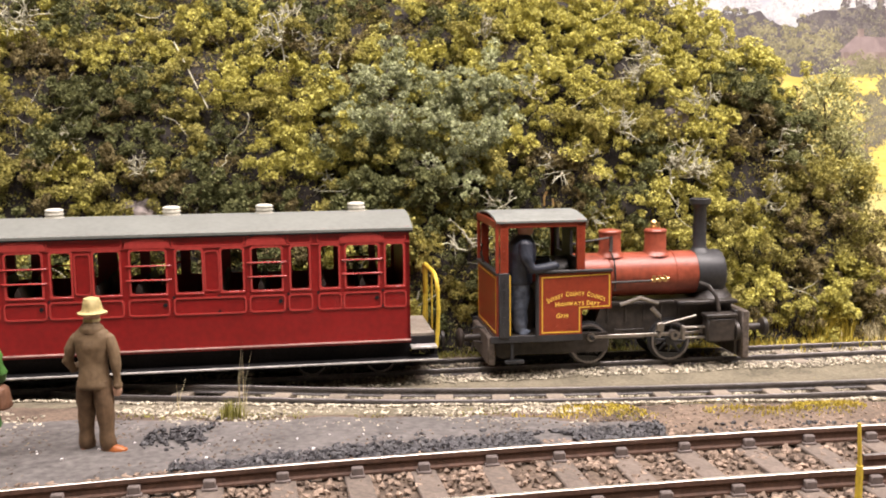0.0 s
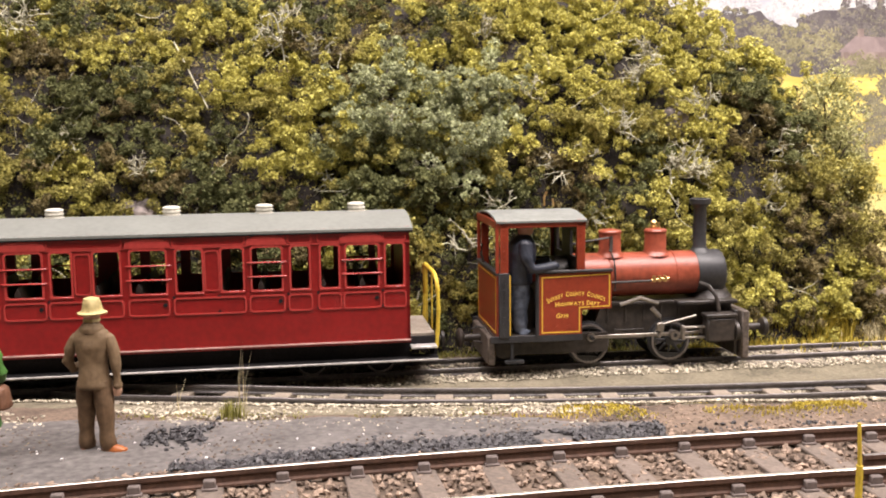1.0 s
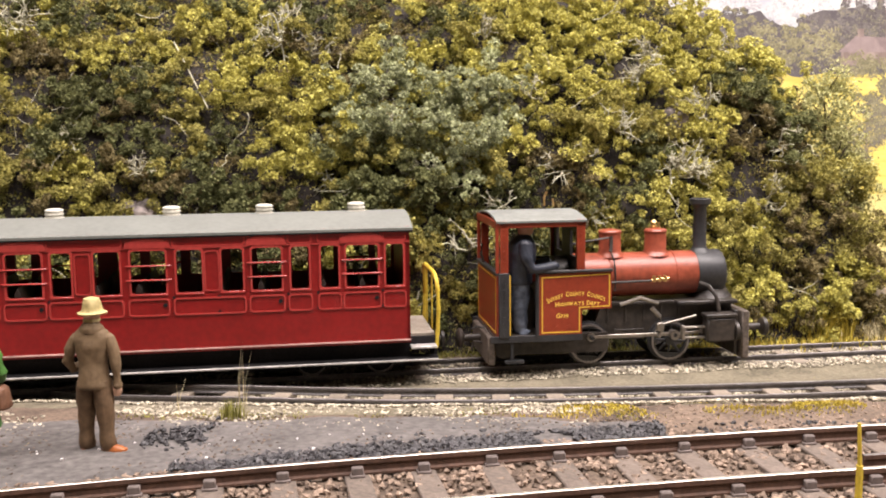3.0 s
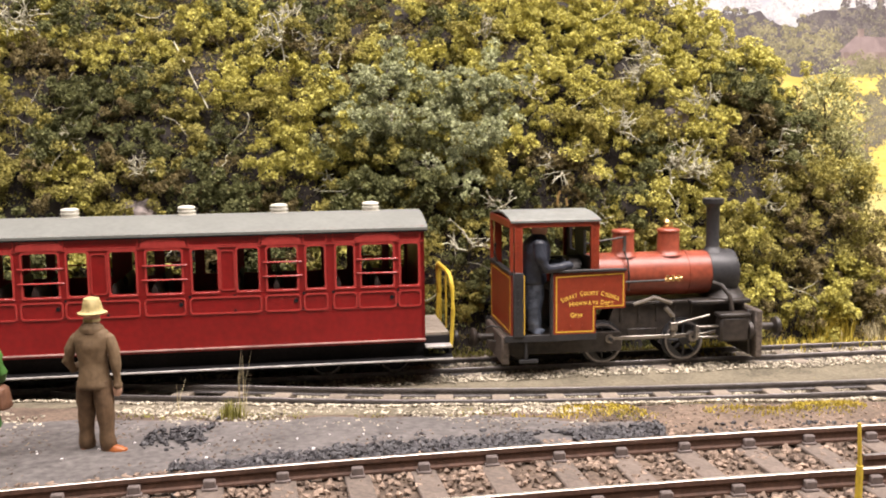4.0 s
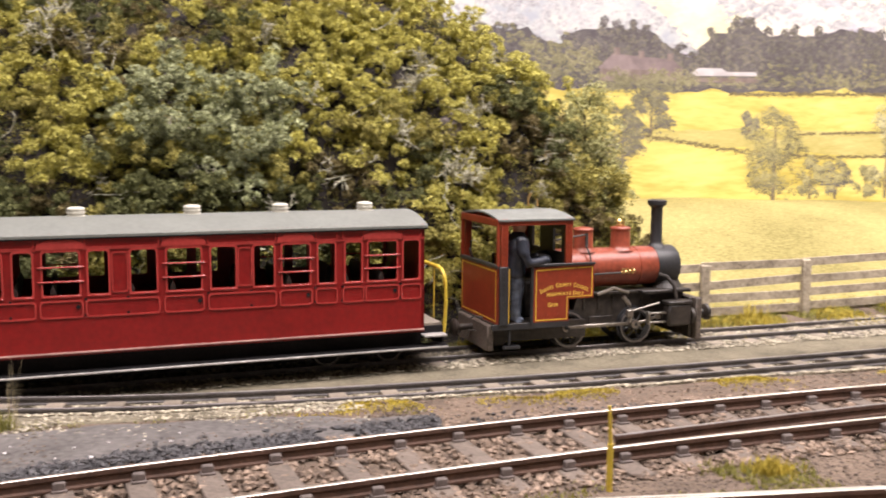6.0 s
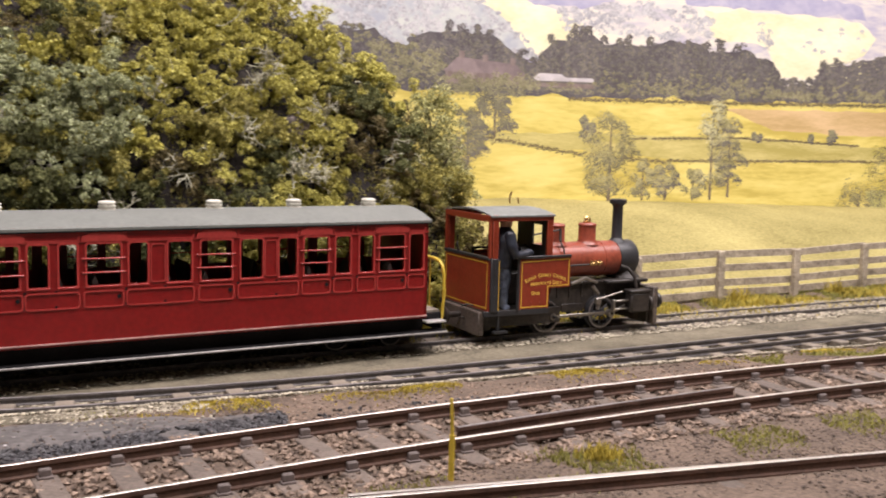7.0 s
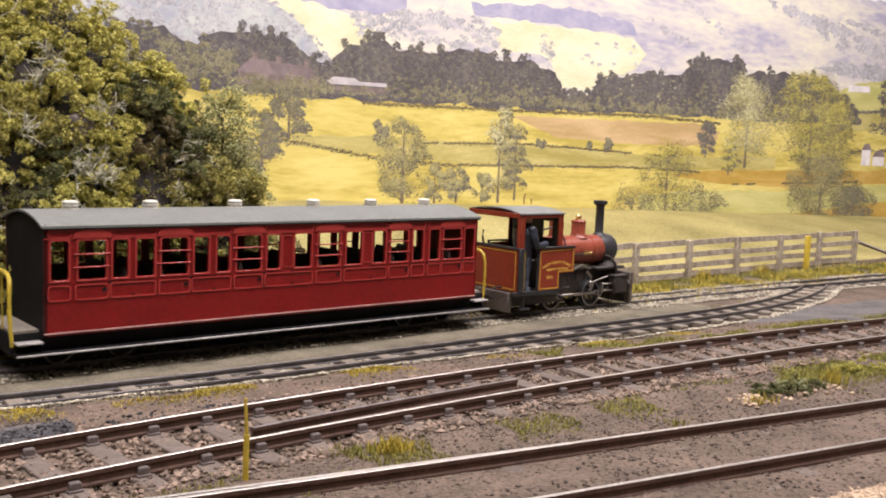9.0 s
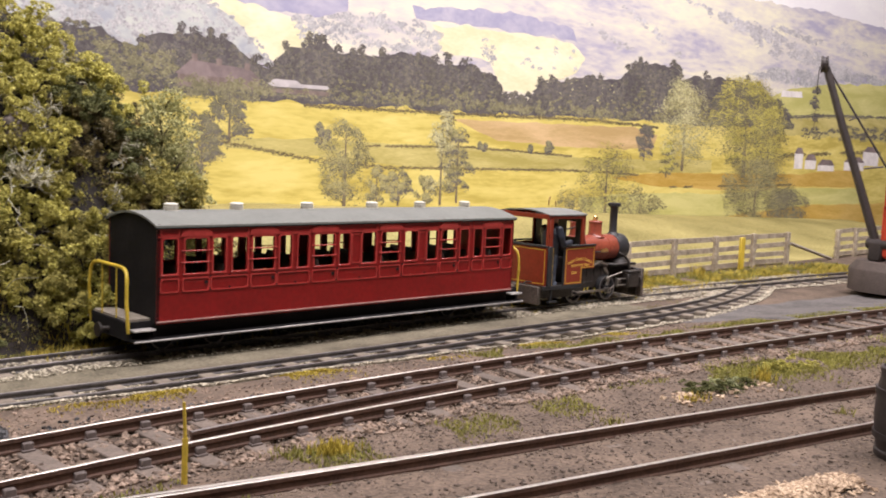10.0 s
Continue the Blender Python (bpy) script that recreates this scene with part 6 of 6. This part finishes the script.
def lady():
    g = Figure()
    for s in (-1, 1):
        g.body([(0.8, 0.9, 1.0, s * 2.0, 0), (4, 1.5, 1.5, s * 2.0, 0), (9.5, 1.7, 1.7, s * 1.9, 0)], STOCKING)
        g.body([(0, 1.3 if s < 0 else 2.4, 2.2 if s < 0 else 1.2, s * 2.1 + (0.8 if s > 0 else 0), -0.6), (0.9, 1.3 if s < 0 else 2.3, 2.2 if s < 0 else 1.2, s * 2.1 + (0.8 if s > 0 else 0), -0.6), (1.8, 0.9, 1.0, s * 2.0, 0)], BAG if s < 0 else STOCKING)
    g.body([(8.4, 6.4, 4.8, 0, 0), (9.0, 6.7, 5.0, 0, 0), (16, 6.0, 4.6, 0, 0), (22, 5.3, 4.2, 0, 0), (28, 5.9, 4.0, 0, 0), (31.4, 6.2, 3.5, 0, 0), (33.4, 4.8, 2.9, 0, 0), (34.6, 2.3, 2.2, 0, 0)], COAT_GREEN)
    for i in range(7):
        x = -5.2 + i * 1.7
        g.limb([(x, -4.4 + abs(x) * 0.28, 9.2), (x * 0.9, -4.1 + abs(x) * 0.28, 20), (x * 0.85, -3.7 + abs(x) * 0.3, 27)], 0.5, COAT_GREEN, 0.5)
    for s in (-1, 1):
        g.limb([(s * 4.7, 0, 31), (s * 6.6, 0, 27.5), (s * 7.2, 0.6, 23.5), (s * 6.0, 3.2, 21.5)], 2.0, COAT_GREEN)
    g.body([(13.5, 1.2, 2.8, 7.8, 0.8), (14, 1.6, 3.0, 7.8, 0.8), (19.0, 1.4, 2.6, 7.4, 0.8), (19.8, 0.6, 1.8, 7.3, 0.8)], BAG, 10)
    g.body([(32.4, 5.0, 3.1, 0, 0), (33.6, 4.2, 2.9, 0, 0), (35.4, 2.6, 2.5, 0, 0), (36.2, 2.0, 2.0, 0, 0)], SCARF)
    g.body([(35.4, 1.6, 1.6, 0, 0.3), (37.4, 2.3, 2.5, 0, 0.4), (40, 2.4, 2.6, 0, 0.4)], SKIN)
    g.body([(36.4, 2.0, 2.0, 0, -0.4), (37.6, 2.9, 2.9, 0, 0), (40, 3.1, 3.2, 0, 0.2), (41.6, 2.4, 2.5, 0, 0.2), (42.2, 1.2, 1.3, 0, 0.2)], HAIR)
    return g.made("lady_figurine", (-125.6, 253, 0.3), 0, "painted figurine in long green coat and yellow scarf")


gentleman()
lady()


def driver():
    g = Figure()
    for s in (-1, 1):
        g.body([(0, 1.7, 2.0, 1.0, s * 2.2), (1.2, 2.6, 1.8, 0.9, s * 2.2), (2, 1.9, 1.8, 0.2, s * 2.2), (4, 2.3, 2.1, 0, s * 2.2), (9, 2.5, 2.2, -0.3, s * 2.2), (13, 2.8, 2.5, 0.2, s * 2.1), (18, 3.1, 2.6, 0, s * 2.0), (20, 3.2, 2.6, 0, s * 1.9)], DENIM, 14)
    g.body([(18, 4.0, 4.8, 0, 0), (19, 4.2, 5.0, 0, 0), (22, 3.8, 4.8, 0.2, 0), (26, 4.2, 5.4, 0.6, 0), (30, 4.4, 6.0, 0.9, 0), (32.6, 3.8, 5.6, 1.2, 0), (34.4, 2.8, 3.6, 1.5, 0), (36, 1.8, 1.9, 1.8, 0)], JACKET, 16)
    for s in (-1, 1):
        g.limb([(1.0, s * 5.2, 32.6), (1.2, s * 6.6, 28), (2.6, s * 6.6, 24), (7.4, s * 5.2, 24.4), (9.4, s * 4.6, 25)], 2.1, JACKET)
    g.body([(34.8, 1.5, 1.5, 2.0, 0), (36.4, 2.2, 1.9, 2.2, 0), (38.8, 2.5, 2.1, 2.2, 0), (40, 2.0, 1.8, 2.2, 0)], SKIN, 12)
    g.body([(38.6, 3.0, 2.6, 2.6, 0), (39.4, 2.8, 2.5, 2.2, 0), (40.8, 1.9, 1.8, 2.0, 0)], SMOKEBOX, 12)
    ob = g.made("driver_figurine", (-27.6, -14.0, 14.2), 0, "")
    ob.parent = loco
    ob.scale = (1.32, 1.15, 1.04)
    for k in ("category", "group", "label"):
        if k in ob:
            del ob[k]
    ob["label"] = "painted driver figurine in blue overalls"
    return ob


driver()


# ---- yard surface, coal, grass and small things ----
def patch_sheet(name, outline_test, x0, x1, y0, y1, step, lift, material, label, category):
    idx, v, f = {}, [], []

    def vert(i, j):
        if (i, j) not in idx:
            x, y = x0 + i * step, y0 + j * step
            idx[i, j] = len(v)
            v.append((x, y, land(x, y) + lift * min(1.0, outline_test(x, y) / 3.0)))
        return idx[i, j]

    for j in range(int((y1 - y0) / step)):
        for i in range(int((x1 - x0) / step)):
            if outline_test(x0 + (i + 0.5) * step, y0 + (j + 0.5) * step) > 0:
                f.append((vert(i, j), vert(i + 1, j), vert(i + 1, j + 1), vert(i, j + 1)))
    ob = new(name, raw(name, v, f, material, True))
    return tagged(ob, label, category, kind="structure")


def yard_shape(x, y):
    w = 5 * noise.noise((x * 0.03, y * 0.03, 7)) + 2 * noise.noise((x * 0.12, y * 0.12, 4))
    far = 288 + w - max(0, x - 5) * 0.15 - y
    near_ = y - (main_line(x) + 27 + w * 0.6)
    return min(far, near_, (60 + 3 * w) - x)


patch_sheet("yard", yard_shape, -360, 90, 130, 300, 2.0, 0.8, PAVING, "worn grey yard surface beside the track", "yard")


def road_shape(x, y):
    w = 4 * noise.noise((x * 0.03, y * 0.03, 17))
    return min(y - (main_line(x) + 34 + w), 372 + w - y, x - (430 + 3 * w + (372 - y) * 0.9), 900 - x)


patch_sheet("yard_road", road_shape, 400, 900, 290, 380, 3.0, 0.8, PAVING, "smooth grey yard road round the crane", "yard")

CESS = mat("olive_grey_cess", (0.125, 0.107, 0.070), 0.92, vary=0.4, tint=(0.215, 0.187, 0.128), grain=800, patch=60, bump=0.8)


def cess_shape(x, y):
    w = 3 * noise.noise((x * 0.05, y * 0.05, 27)) + 1.5 * noise.noise((x * 0.2, y * 0.2, 3))
    return min(y - (loop_line(x) - 17 - 18 * smooth(70, -30, x) + w), train_line(x) + 17 + w - y, 480 + 4 * w - x)


patch_sheet("cess", cess_shape, -420, 490, 290, 460, 2.5, 0.5, CESS, "olive-grey trodden ash round the narrow tracks", "ash")

rng = np.random.default_rng(31)


def strew(name, n, x0, x1, centre, half, size, material, label, category, lift=0.3, cut=-2.0, f=0.05, heap=0.0):
    pts = []
    for x, o in zip(rng.uniform(x0, x1, n), rng.normal(0, 0.5, n)):
        y = centre(x) + o * half
        if noise.noise((x * f, y * f, 23)) > cut:
            pts.append((x, y, land(x, y) + lift + heap * max(0, 1 - o * o)))
    ob = new(name, stones(name, pts, size, material, rng))
    return tagged(ob, label, category, kind="stuff")


strew("coal_strip", 2300, -72, 62, lambda x: main_line(x) + 27.5 + 0.025 * (x + 70), 9, (0.9, 2.6), COAL, "spilt black coal along the track edge", "coal", 0.6, -0.35, heap=0.8)
strew("coal_patch", 210, -85, -66, lambda x: 269 + 0.25 * (x + 76), 9, (0.8, 2.4), COAL, "small spill of coal on the yard", "coal", 0.9, -0.25, heap=0.5)
strew("coal_far", 700, 55, 190, lambda x: main_line(x) + 28, 8, (0.9, 2.4), COAL, "coal dust beside the main line", "coal", 0.2, 0.0)
strew("white_chips", 30, -130, 10, lambda x: 262 + 0.08 * x, 22, (0.4, 1.4), WHITE_P, "white chips scattered on the yard", "chips", 1.0)
strew("spoil_heap", 1500, 185, 250, lambda x: 118 - 0.05 * (x - 220), 7, (0.9, 2.4), SPOIL, "heap of pale orange spoil", "spoil", 0.2, heap=2.0)


def grass(name, n, place, height, width, material, label, cut=-2.0, f=0.04, lean=0.7):
    roots = []
    while len(roots) < n:
        x, y = place()
        if noise.noise((x * f, y * f, 41)) > cut:
            roots.append((x, y, ground_z(x, y)))
    ob = new(name, blades(name, np.array(roots), height, width, material, rng, lean))
    return tagged(ob, label, "grass", kind="stuff")


def near_line(line, x0, x1, off, spread):
    def place():
        x = rng.uniform(x0, x1)
        return x, line(x) + off + rng.normal(0, spread)
    return place


def around(x, y, r):
    return lambda: (x + rng.normal(0, r), y + rng.normal(0, r))


grass("verge_moss", 9000, near_line(loop_line, 20, 420, -21, 7), (0.4, 1.2), 0.5, GRASS_YELLOW, "yellow mossy grass in patches along the loop ballast", 0.14, 0.03)
grass("verge_grass", 5000, near_line(main_line, 60, 420, -43, 6), (0.5, 1.6), 0.5, GRASS_GREEN, "thin green grass beside the main line", 0.0)
grass("yard_grass", 14000, near_line(main_line, 330, 800, -44, 13), (0.6, 2.0), 0.6, GRASS_GREEN, "short grass on the yard by the main line", -0.1)
grass("far_grass", 9000, near_line(main_line, 260, 800, 34, 7), (0.6, 2.0), 0.6, GRASS_GREEN, "short grass behind the main line", -0.05)
grass("bank_grass", 16000, near_line(train_line, 120, 860, 36, 11), (1.0, 3.6), 0.6, GRASS_GREEN, "rough grass between the line and the fence", -0.35)
grass("bank_straw", 12000, near_line(train_line, 90, 860, 28, 13), (1.0, 4.5), 0.6, GRASS_YELLOW, "yellow dry grass between the line and the fence", -0.05)
grass("foot_grass", 6000, near_line(train_line, -330, 140, 27, 4), (0.8, 2.6), 0.5, GRASS_GREEN, "mossy grass at the foot of the bank", -0.2)
grass("loop_moss", 2500, near_line(loop_line, -140, 640, 19, 4), (0.4, 1.2), 0.4, GRASS_GREEN, "moss in the ballast between the narrow tracks", 0.1)


def tuft(at, n, r, height, material, label, width=0.5, lean=0.6):
    roots = np.stack([rng.normal(0, r, n), rng.normal(0, r * 0.7, n), np.zeros(n)], 1)
    ob = new("grass_tuft", blades("grass_tuft", roots, height, width, material, rng, lean))
    ob.location = [c * MM for c in at]
    return tagged(ob, label, "grass tuft", "grass tufts")


tuft((137, 211, -0.5), 320, 3.0, (1.8, 4.8), GRASS_YELLOW, "bright yellow grass tuft on the ash")
tuft((127, 214, 0), 120, 4, (1, 3), GRASS_GREEN, "low green grass tuft on the ash")
tuft((-65, 288, -0.4), 90, 1.6, (3, 8), GRASS_GREEN, "green grass tuft at the yard's edge", 0.45, 0.35)
tuft((-62, 291, -0.6), 7, 1.2, (12, 24), GRASS_STRAW, "tall thin dry stalks at the yard's edge", 0.3, 0.2)
tuft((-85, 300, -1), 3, 1.0, (8, 14), GRASS_STRAW, "thin dry stalks beside the loop", 0.3, 0.9)
tuft((170, 423, land(170, 423) - 0.5), 340, 5, (8, 17), GRASS_YELLOW, "tall golden grass tuft at the bank's foot", 0.6, 0.5)
tuft((189, 424, land(189, 424) - 0.5), 320, 6, (5, 11), GRASS_STRAW, "pale straw grass tuft at the bank's foot", 0.6, 0.6)
tuft((285, 200, 0), 60, 3, (1.5, 3.5), GRASS_YELLOW, "small yellow grass tuft on the ash")
tuft((233, 193, 0), 50, 2.5, (1, 3), GRASS_GREEN, "small green tuft between the rails")
tuft((338, 208, 0), 90, 2.2, (3, 7), GRASS_YELLOW, "yellow grass tuft beside the weeds")
for x in (262, 372, 455, 560, 640):
    tuft((x, fence_y(x) - 7, land(x, fence_y(x) - 7)), 110, 3.6, (4, 11), GRASS_YELLOW, "yellow grass tuft at the fence's foot", 0.6)
tuft((318, 160, 0.2), 40, 2.0, (1, 3.5), GRASS_GREEN, "small green tuft in the siding")


def low_weed(at, size, kind, label):
    ob = new("weed", BUSHES[kind][rng.integers(len(BUSHES[kind]))])
    ob.matrix_basis = P(*at, 0, 0, rng.uniform(0, 360)) @ Matrix.Diagonal((size, size, size * 0.6, 1))
    return tagged(ob, label, "weed", "weeds on the yard")


for x, y, s, k in ((290, 205, 0.5, 2), (298, 208, 0.6, 2), (306, 204, 0.62, 2), (313, 207, 0.55, 3), (320, 203, 0.5, 2), (328, 206, 0.42, 2)):
    low_weed((x, y, -1), s, k, "dark green trailing weed on the ash")
for x, y, s in ((366, 216, 0.7), (378, 212, 0.55), (357, 219, 0.5)):
    low_weed((x, y, -1), s, 1, "bright yellow-green weed on the ash")
strew("weed_rubble", 130, 274, 334, lambda x: 203, 7, (0.8, 3.2), SPOIL, "orange and pale rubble among the weeds", "rubble", 0.4)

# dirt and moss on the yard
strew("yard_dirt", 2200, -150, 60, lambda x: 268 + 0.05 * x, 34, (0.35, 1.3), ASH, "brown dirt trodden over the yard surface", "grit", 0.75, 0.0, f=0.045)
strew("yard_gravel", 900, -140, 60, lambda x: 284, 8, (0.5, 1.7), BALLAST, "pale stones strayed onto the yard's edge", "gravel", 0.6, -0.1)
grass("yard_moss", 2600, lambda: (rng.uniform(-130, 60), rng.uniform(262, 298)), (0.3, 1.0), 0.45, GRASS_GREEN, "thin moss in patches on the yard", 0.12, 0.05)

# dark grit trodden into the ash round the tracks
strew("ash_grit", 5200, 20, 560, lambda x: siding_line(x) + 8, 62, (0.5, 1.9), ASH, "dark brown grit trodden into the ash", "grit", 0.1, -0.12, f=0.03)
strew("loop_grit", 2600, 40, 520, lambda x: (main_line(x) + loop_line(x)) / 2 + 6, 26, (0.5, 1.7), BALLAST_BROWN, "brown grit between the loop and the main line", "grit", 0.1, -0.2, f=0.03)

# the thin yellow stake beside the main line
bm = bmesh.new()
tube(bm, [(0, 0, -1.5), (0.1, 0, 12)], 0.85, 8, 0.95)
tube(bm, [(0.1, 0, 11.8), (-0.3, 0.1, 21.5)], 0.5, 8, 0.8)
tagged(part("stake", bm, YELLOW, at=(90.5, 207, 0)), "thin yellow-painted stake standing beside the track", "stake")

# ---- the hall round the layout ----
HALLWALL = mat("hall_wall_paint", (0.55, 0.52, 0.47), 0.9, vary=0.06, grain=60, patch=3, bump=0.0)
bm = bmesh.new()
box(bm, -3000, 3400, -3200, 2600, -1120, -1100)
tagged(part("hall_floor", bm, FENCE), "wooden exhibition hall floor", "floor", kind="structure")
bm = bmesh.new()
box(bm, -3000, 3400, -3200, 2600, 2200, 2220)
tagged(part("hall_ceiling", bm, HALLWALL), "pale hall ceiling", "ceiling", kind="structure")
for name, b in (("wall_south", (-3000, 3400, -3220, -3200)), ("wall_north", (-3000, 3400, 2600, 2620)), ("wall_west", (-3020, -3000, -3200, 2600)), ("wall_east", (3400, 3420, -3200, 2600))):
    bm = bmesh.new()
    box(bm, *b, -1100, 2200)
    tagged(part(name, bm, HALLWALL), "plain pale hall wall", "wall", kind="structure")


# ---- movement ----
# travel of the carriage's leading end along the running line, in millimetres from x = 0
TRAVEL_T = [0.0, 3.3, 3.55, 3.8, 4.0, 4.5, 5.0, 5.5, 6.0, 7.5, 8.0, 8.5, 9.0, 9.5, 10.0]
TRAVEL_S = [-16.3, -16.3, -15.4, -13.6, -10.9, -2.1, 13.7, 40.0, 72.9, 178.1, 214.0, 251.1, 288.1, 324.5, 360.2]


def travel(t):
    T, S = TRAVEL_T, TRAVEL_S
    t = min(max(t, 0.0), 10.0)
    i = max(k for k in range(len(T) - 1) if T[k] <= t)
    slope = lambda k: 0.0 if k == 0 or k == 1 else (S[k] - S[k - 1]) / (T[k] - T[k - 1]) if k == len(T) - 1 else 0.5 * ((S[k + 1] - S[k]) / (T[k + 1] - T[k]) + (S[k] - S[k - 1]) / (T[k] - T[k - 1]))
    h = T[i + 1] - T[i]
    u = (t - T[i]) / h
    return ((2 * u - 3) * u * u + 1) * S[i] + ((u - 2) * u + 1) * u * h * slope(i) + (3 - 2 * u) * u * u * S[i + 1] + (u - 1) * u * u * h * slope(i + 1)


ARC_X = np.linspace(-420, 800, 2441)
ARC_Y = np.array([train_line(x) for x in ARC_X])
ARC_S = np.concatenate([[0], np.cumsum(np.hypot(np.diff(ARC_X), np.diff(ARC_Y)))])
ARC_S -= np.interp(0, ARC_X, ARC_S)


def along(s):
    x = float(np.interp(s, ARC_S, ARC_X))
    return x, train_line(x)


def on_bogies(front, rear, ahead):
    """Pose of a vehicle whose two trucks stand at those places on the line; its origin lies ahead of the front one."""
    (xa, ya), (xb, yb) = along(front), along(rear)
    h = math.atan2(ya - yb, xa - xb)
    return P(xa + math.cos(h) * ahead, ya + math.sin(h) * ahead, RAIL_Z, 0, 0, math.degrees(h))


def motions():
    times = [0.0, 3.3] + [round(3.4 + 0.1 * i, 2) for i in range(67)]
    walk(coach, [(t, on_bogies(travel(t) - 22.8, travel(t) - 195.2, 22.8)) for t in times])
    walk(loco, [(t, on_bogies(travel(t) + 70 + W2, travel(t) + 70 + W1, -W2)) for t in times])
    fine = [0.0, 3.3] + [round(3.3 + i / 30, 4) for i in range(1, 202)]
    roll = lambda t, r: math.degrees((travel(t) - travel(0)) / r)
    for w, u, r in coach_sets:
        walk(w, [(t, P(u, 0, r, 0, roll(t, r), 0)) for t in fine])
    start = 5.0
    for w, u in zip(loco_sets, (W1, W2)):
        walk(w, [(t, P(u, 0, WR, 0, start + roll(t, WR), 0)) for t in fine])
    for s, coupling, connecting in loco_rods:
        rows, rows2 = [], []
        for t in fine:
            a = radians(start + roll(t, WR))
            dx, dz = CRANK * math.sin(a), CRANK * math.cos(a)
            rows.append((t, P(W1 + dx, s * 11.6, WR + dz)))
            tilt = math.degrees(math.asin((WR + dz - 12.0) / 11.5))
            rows2.append((t, P(W2 + dx, s * 13.6, WR + dz, 0, tilt, 0)))
        walk(coupling, rows)
        walk(connecting, rows2)


motions()
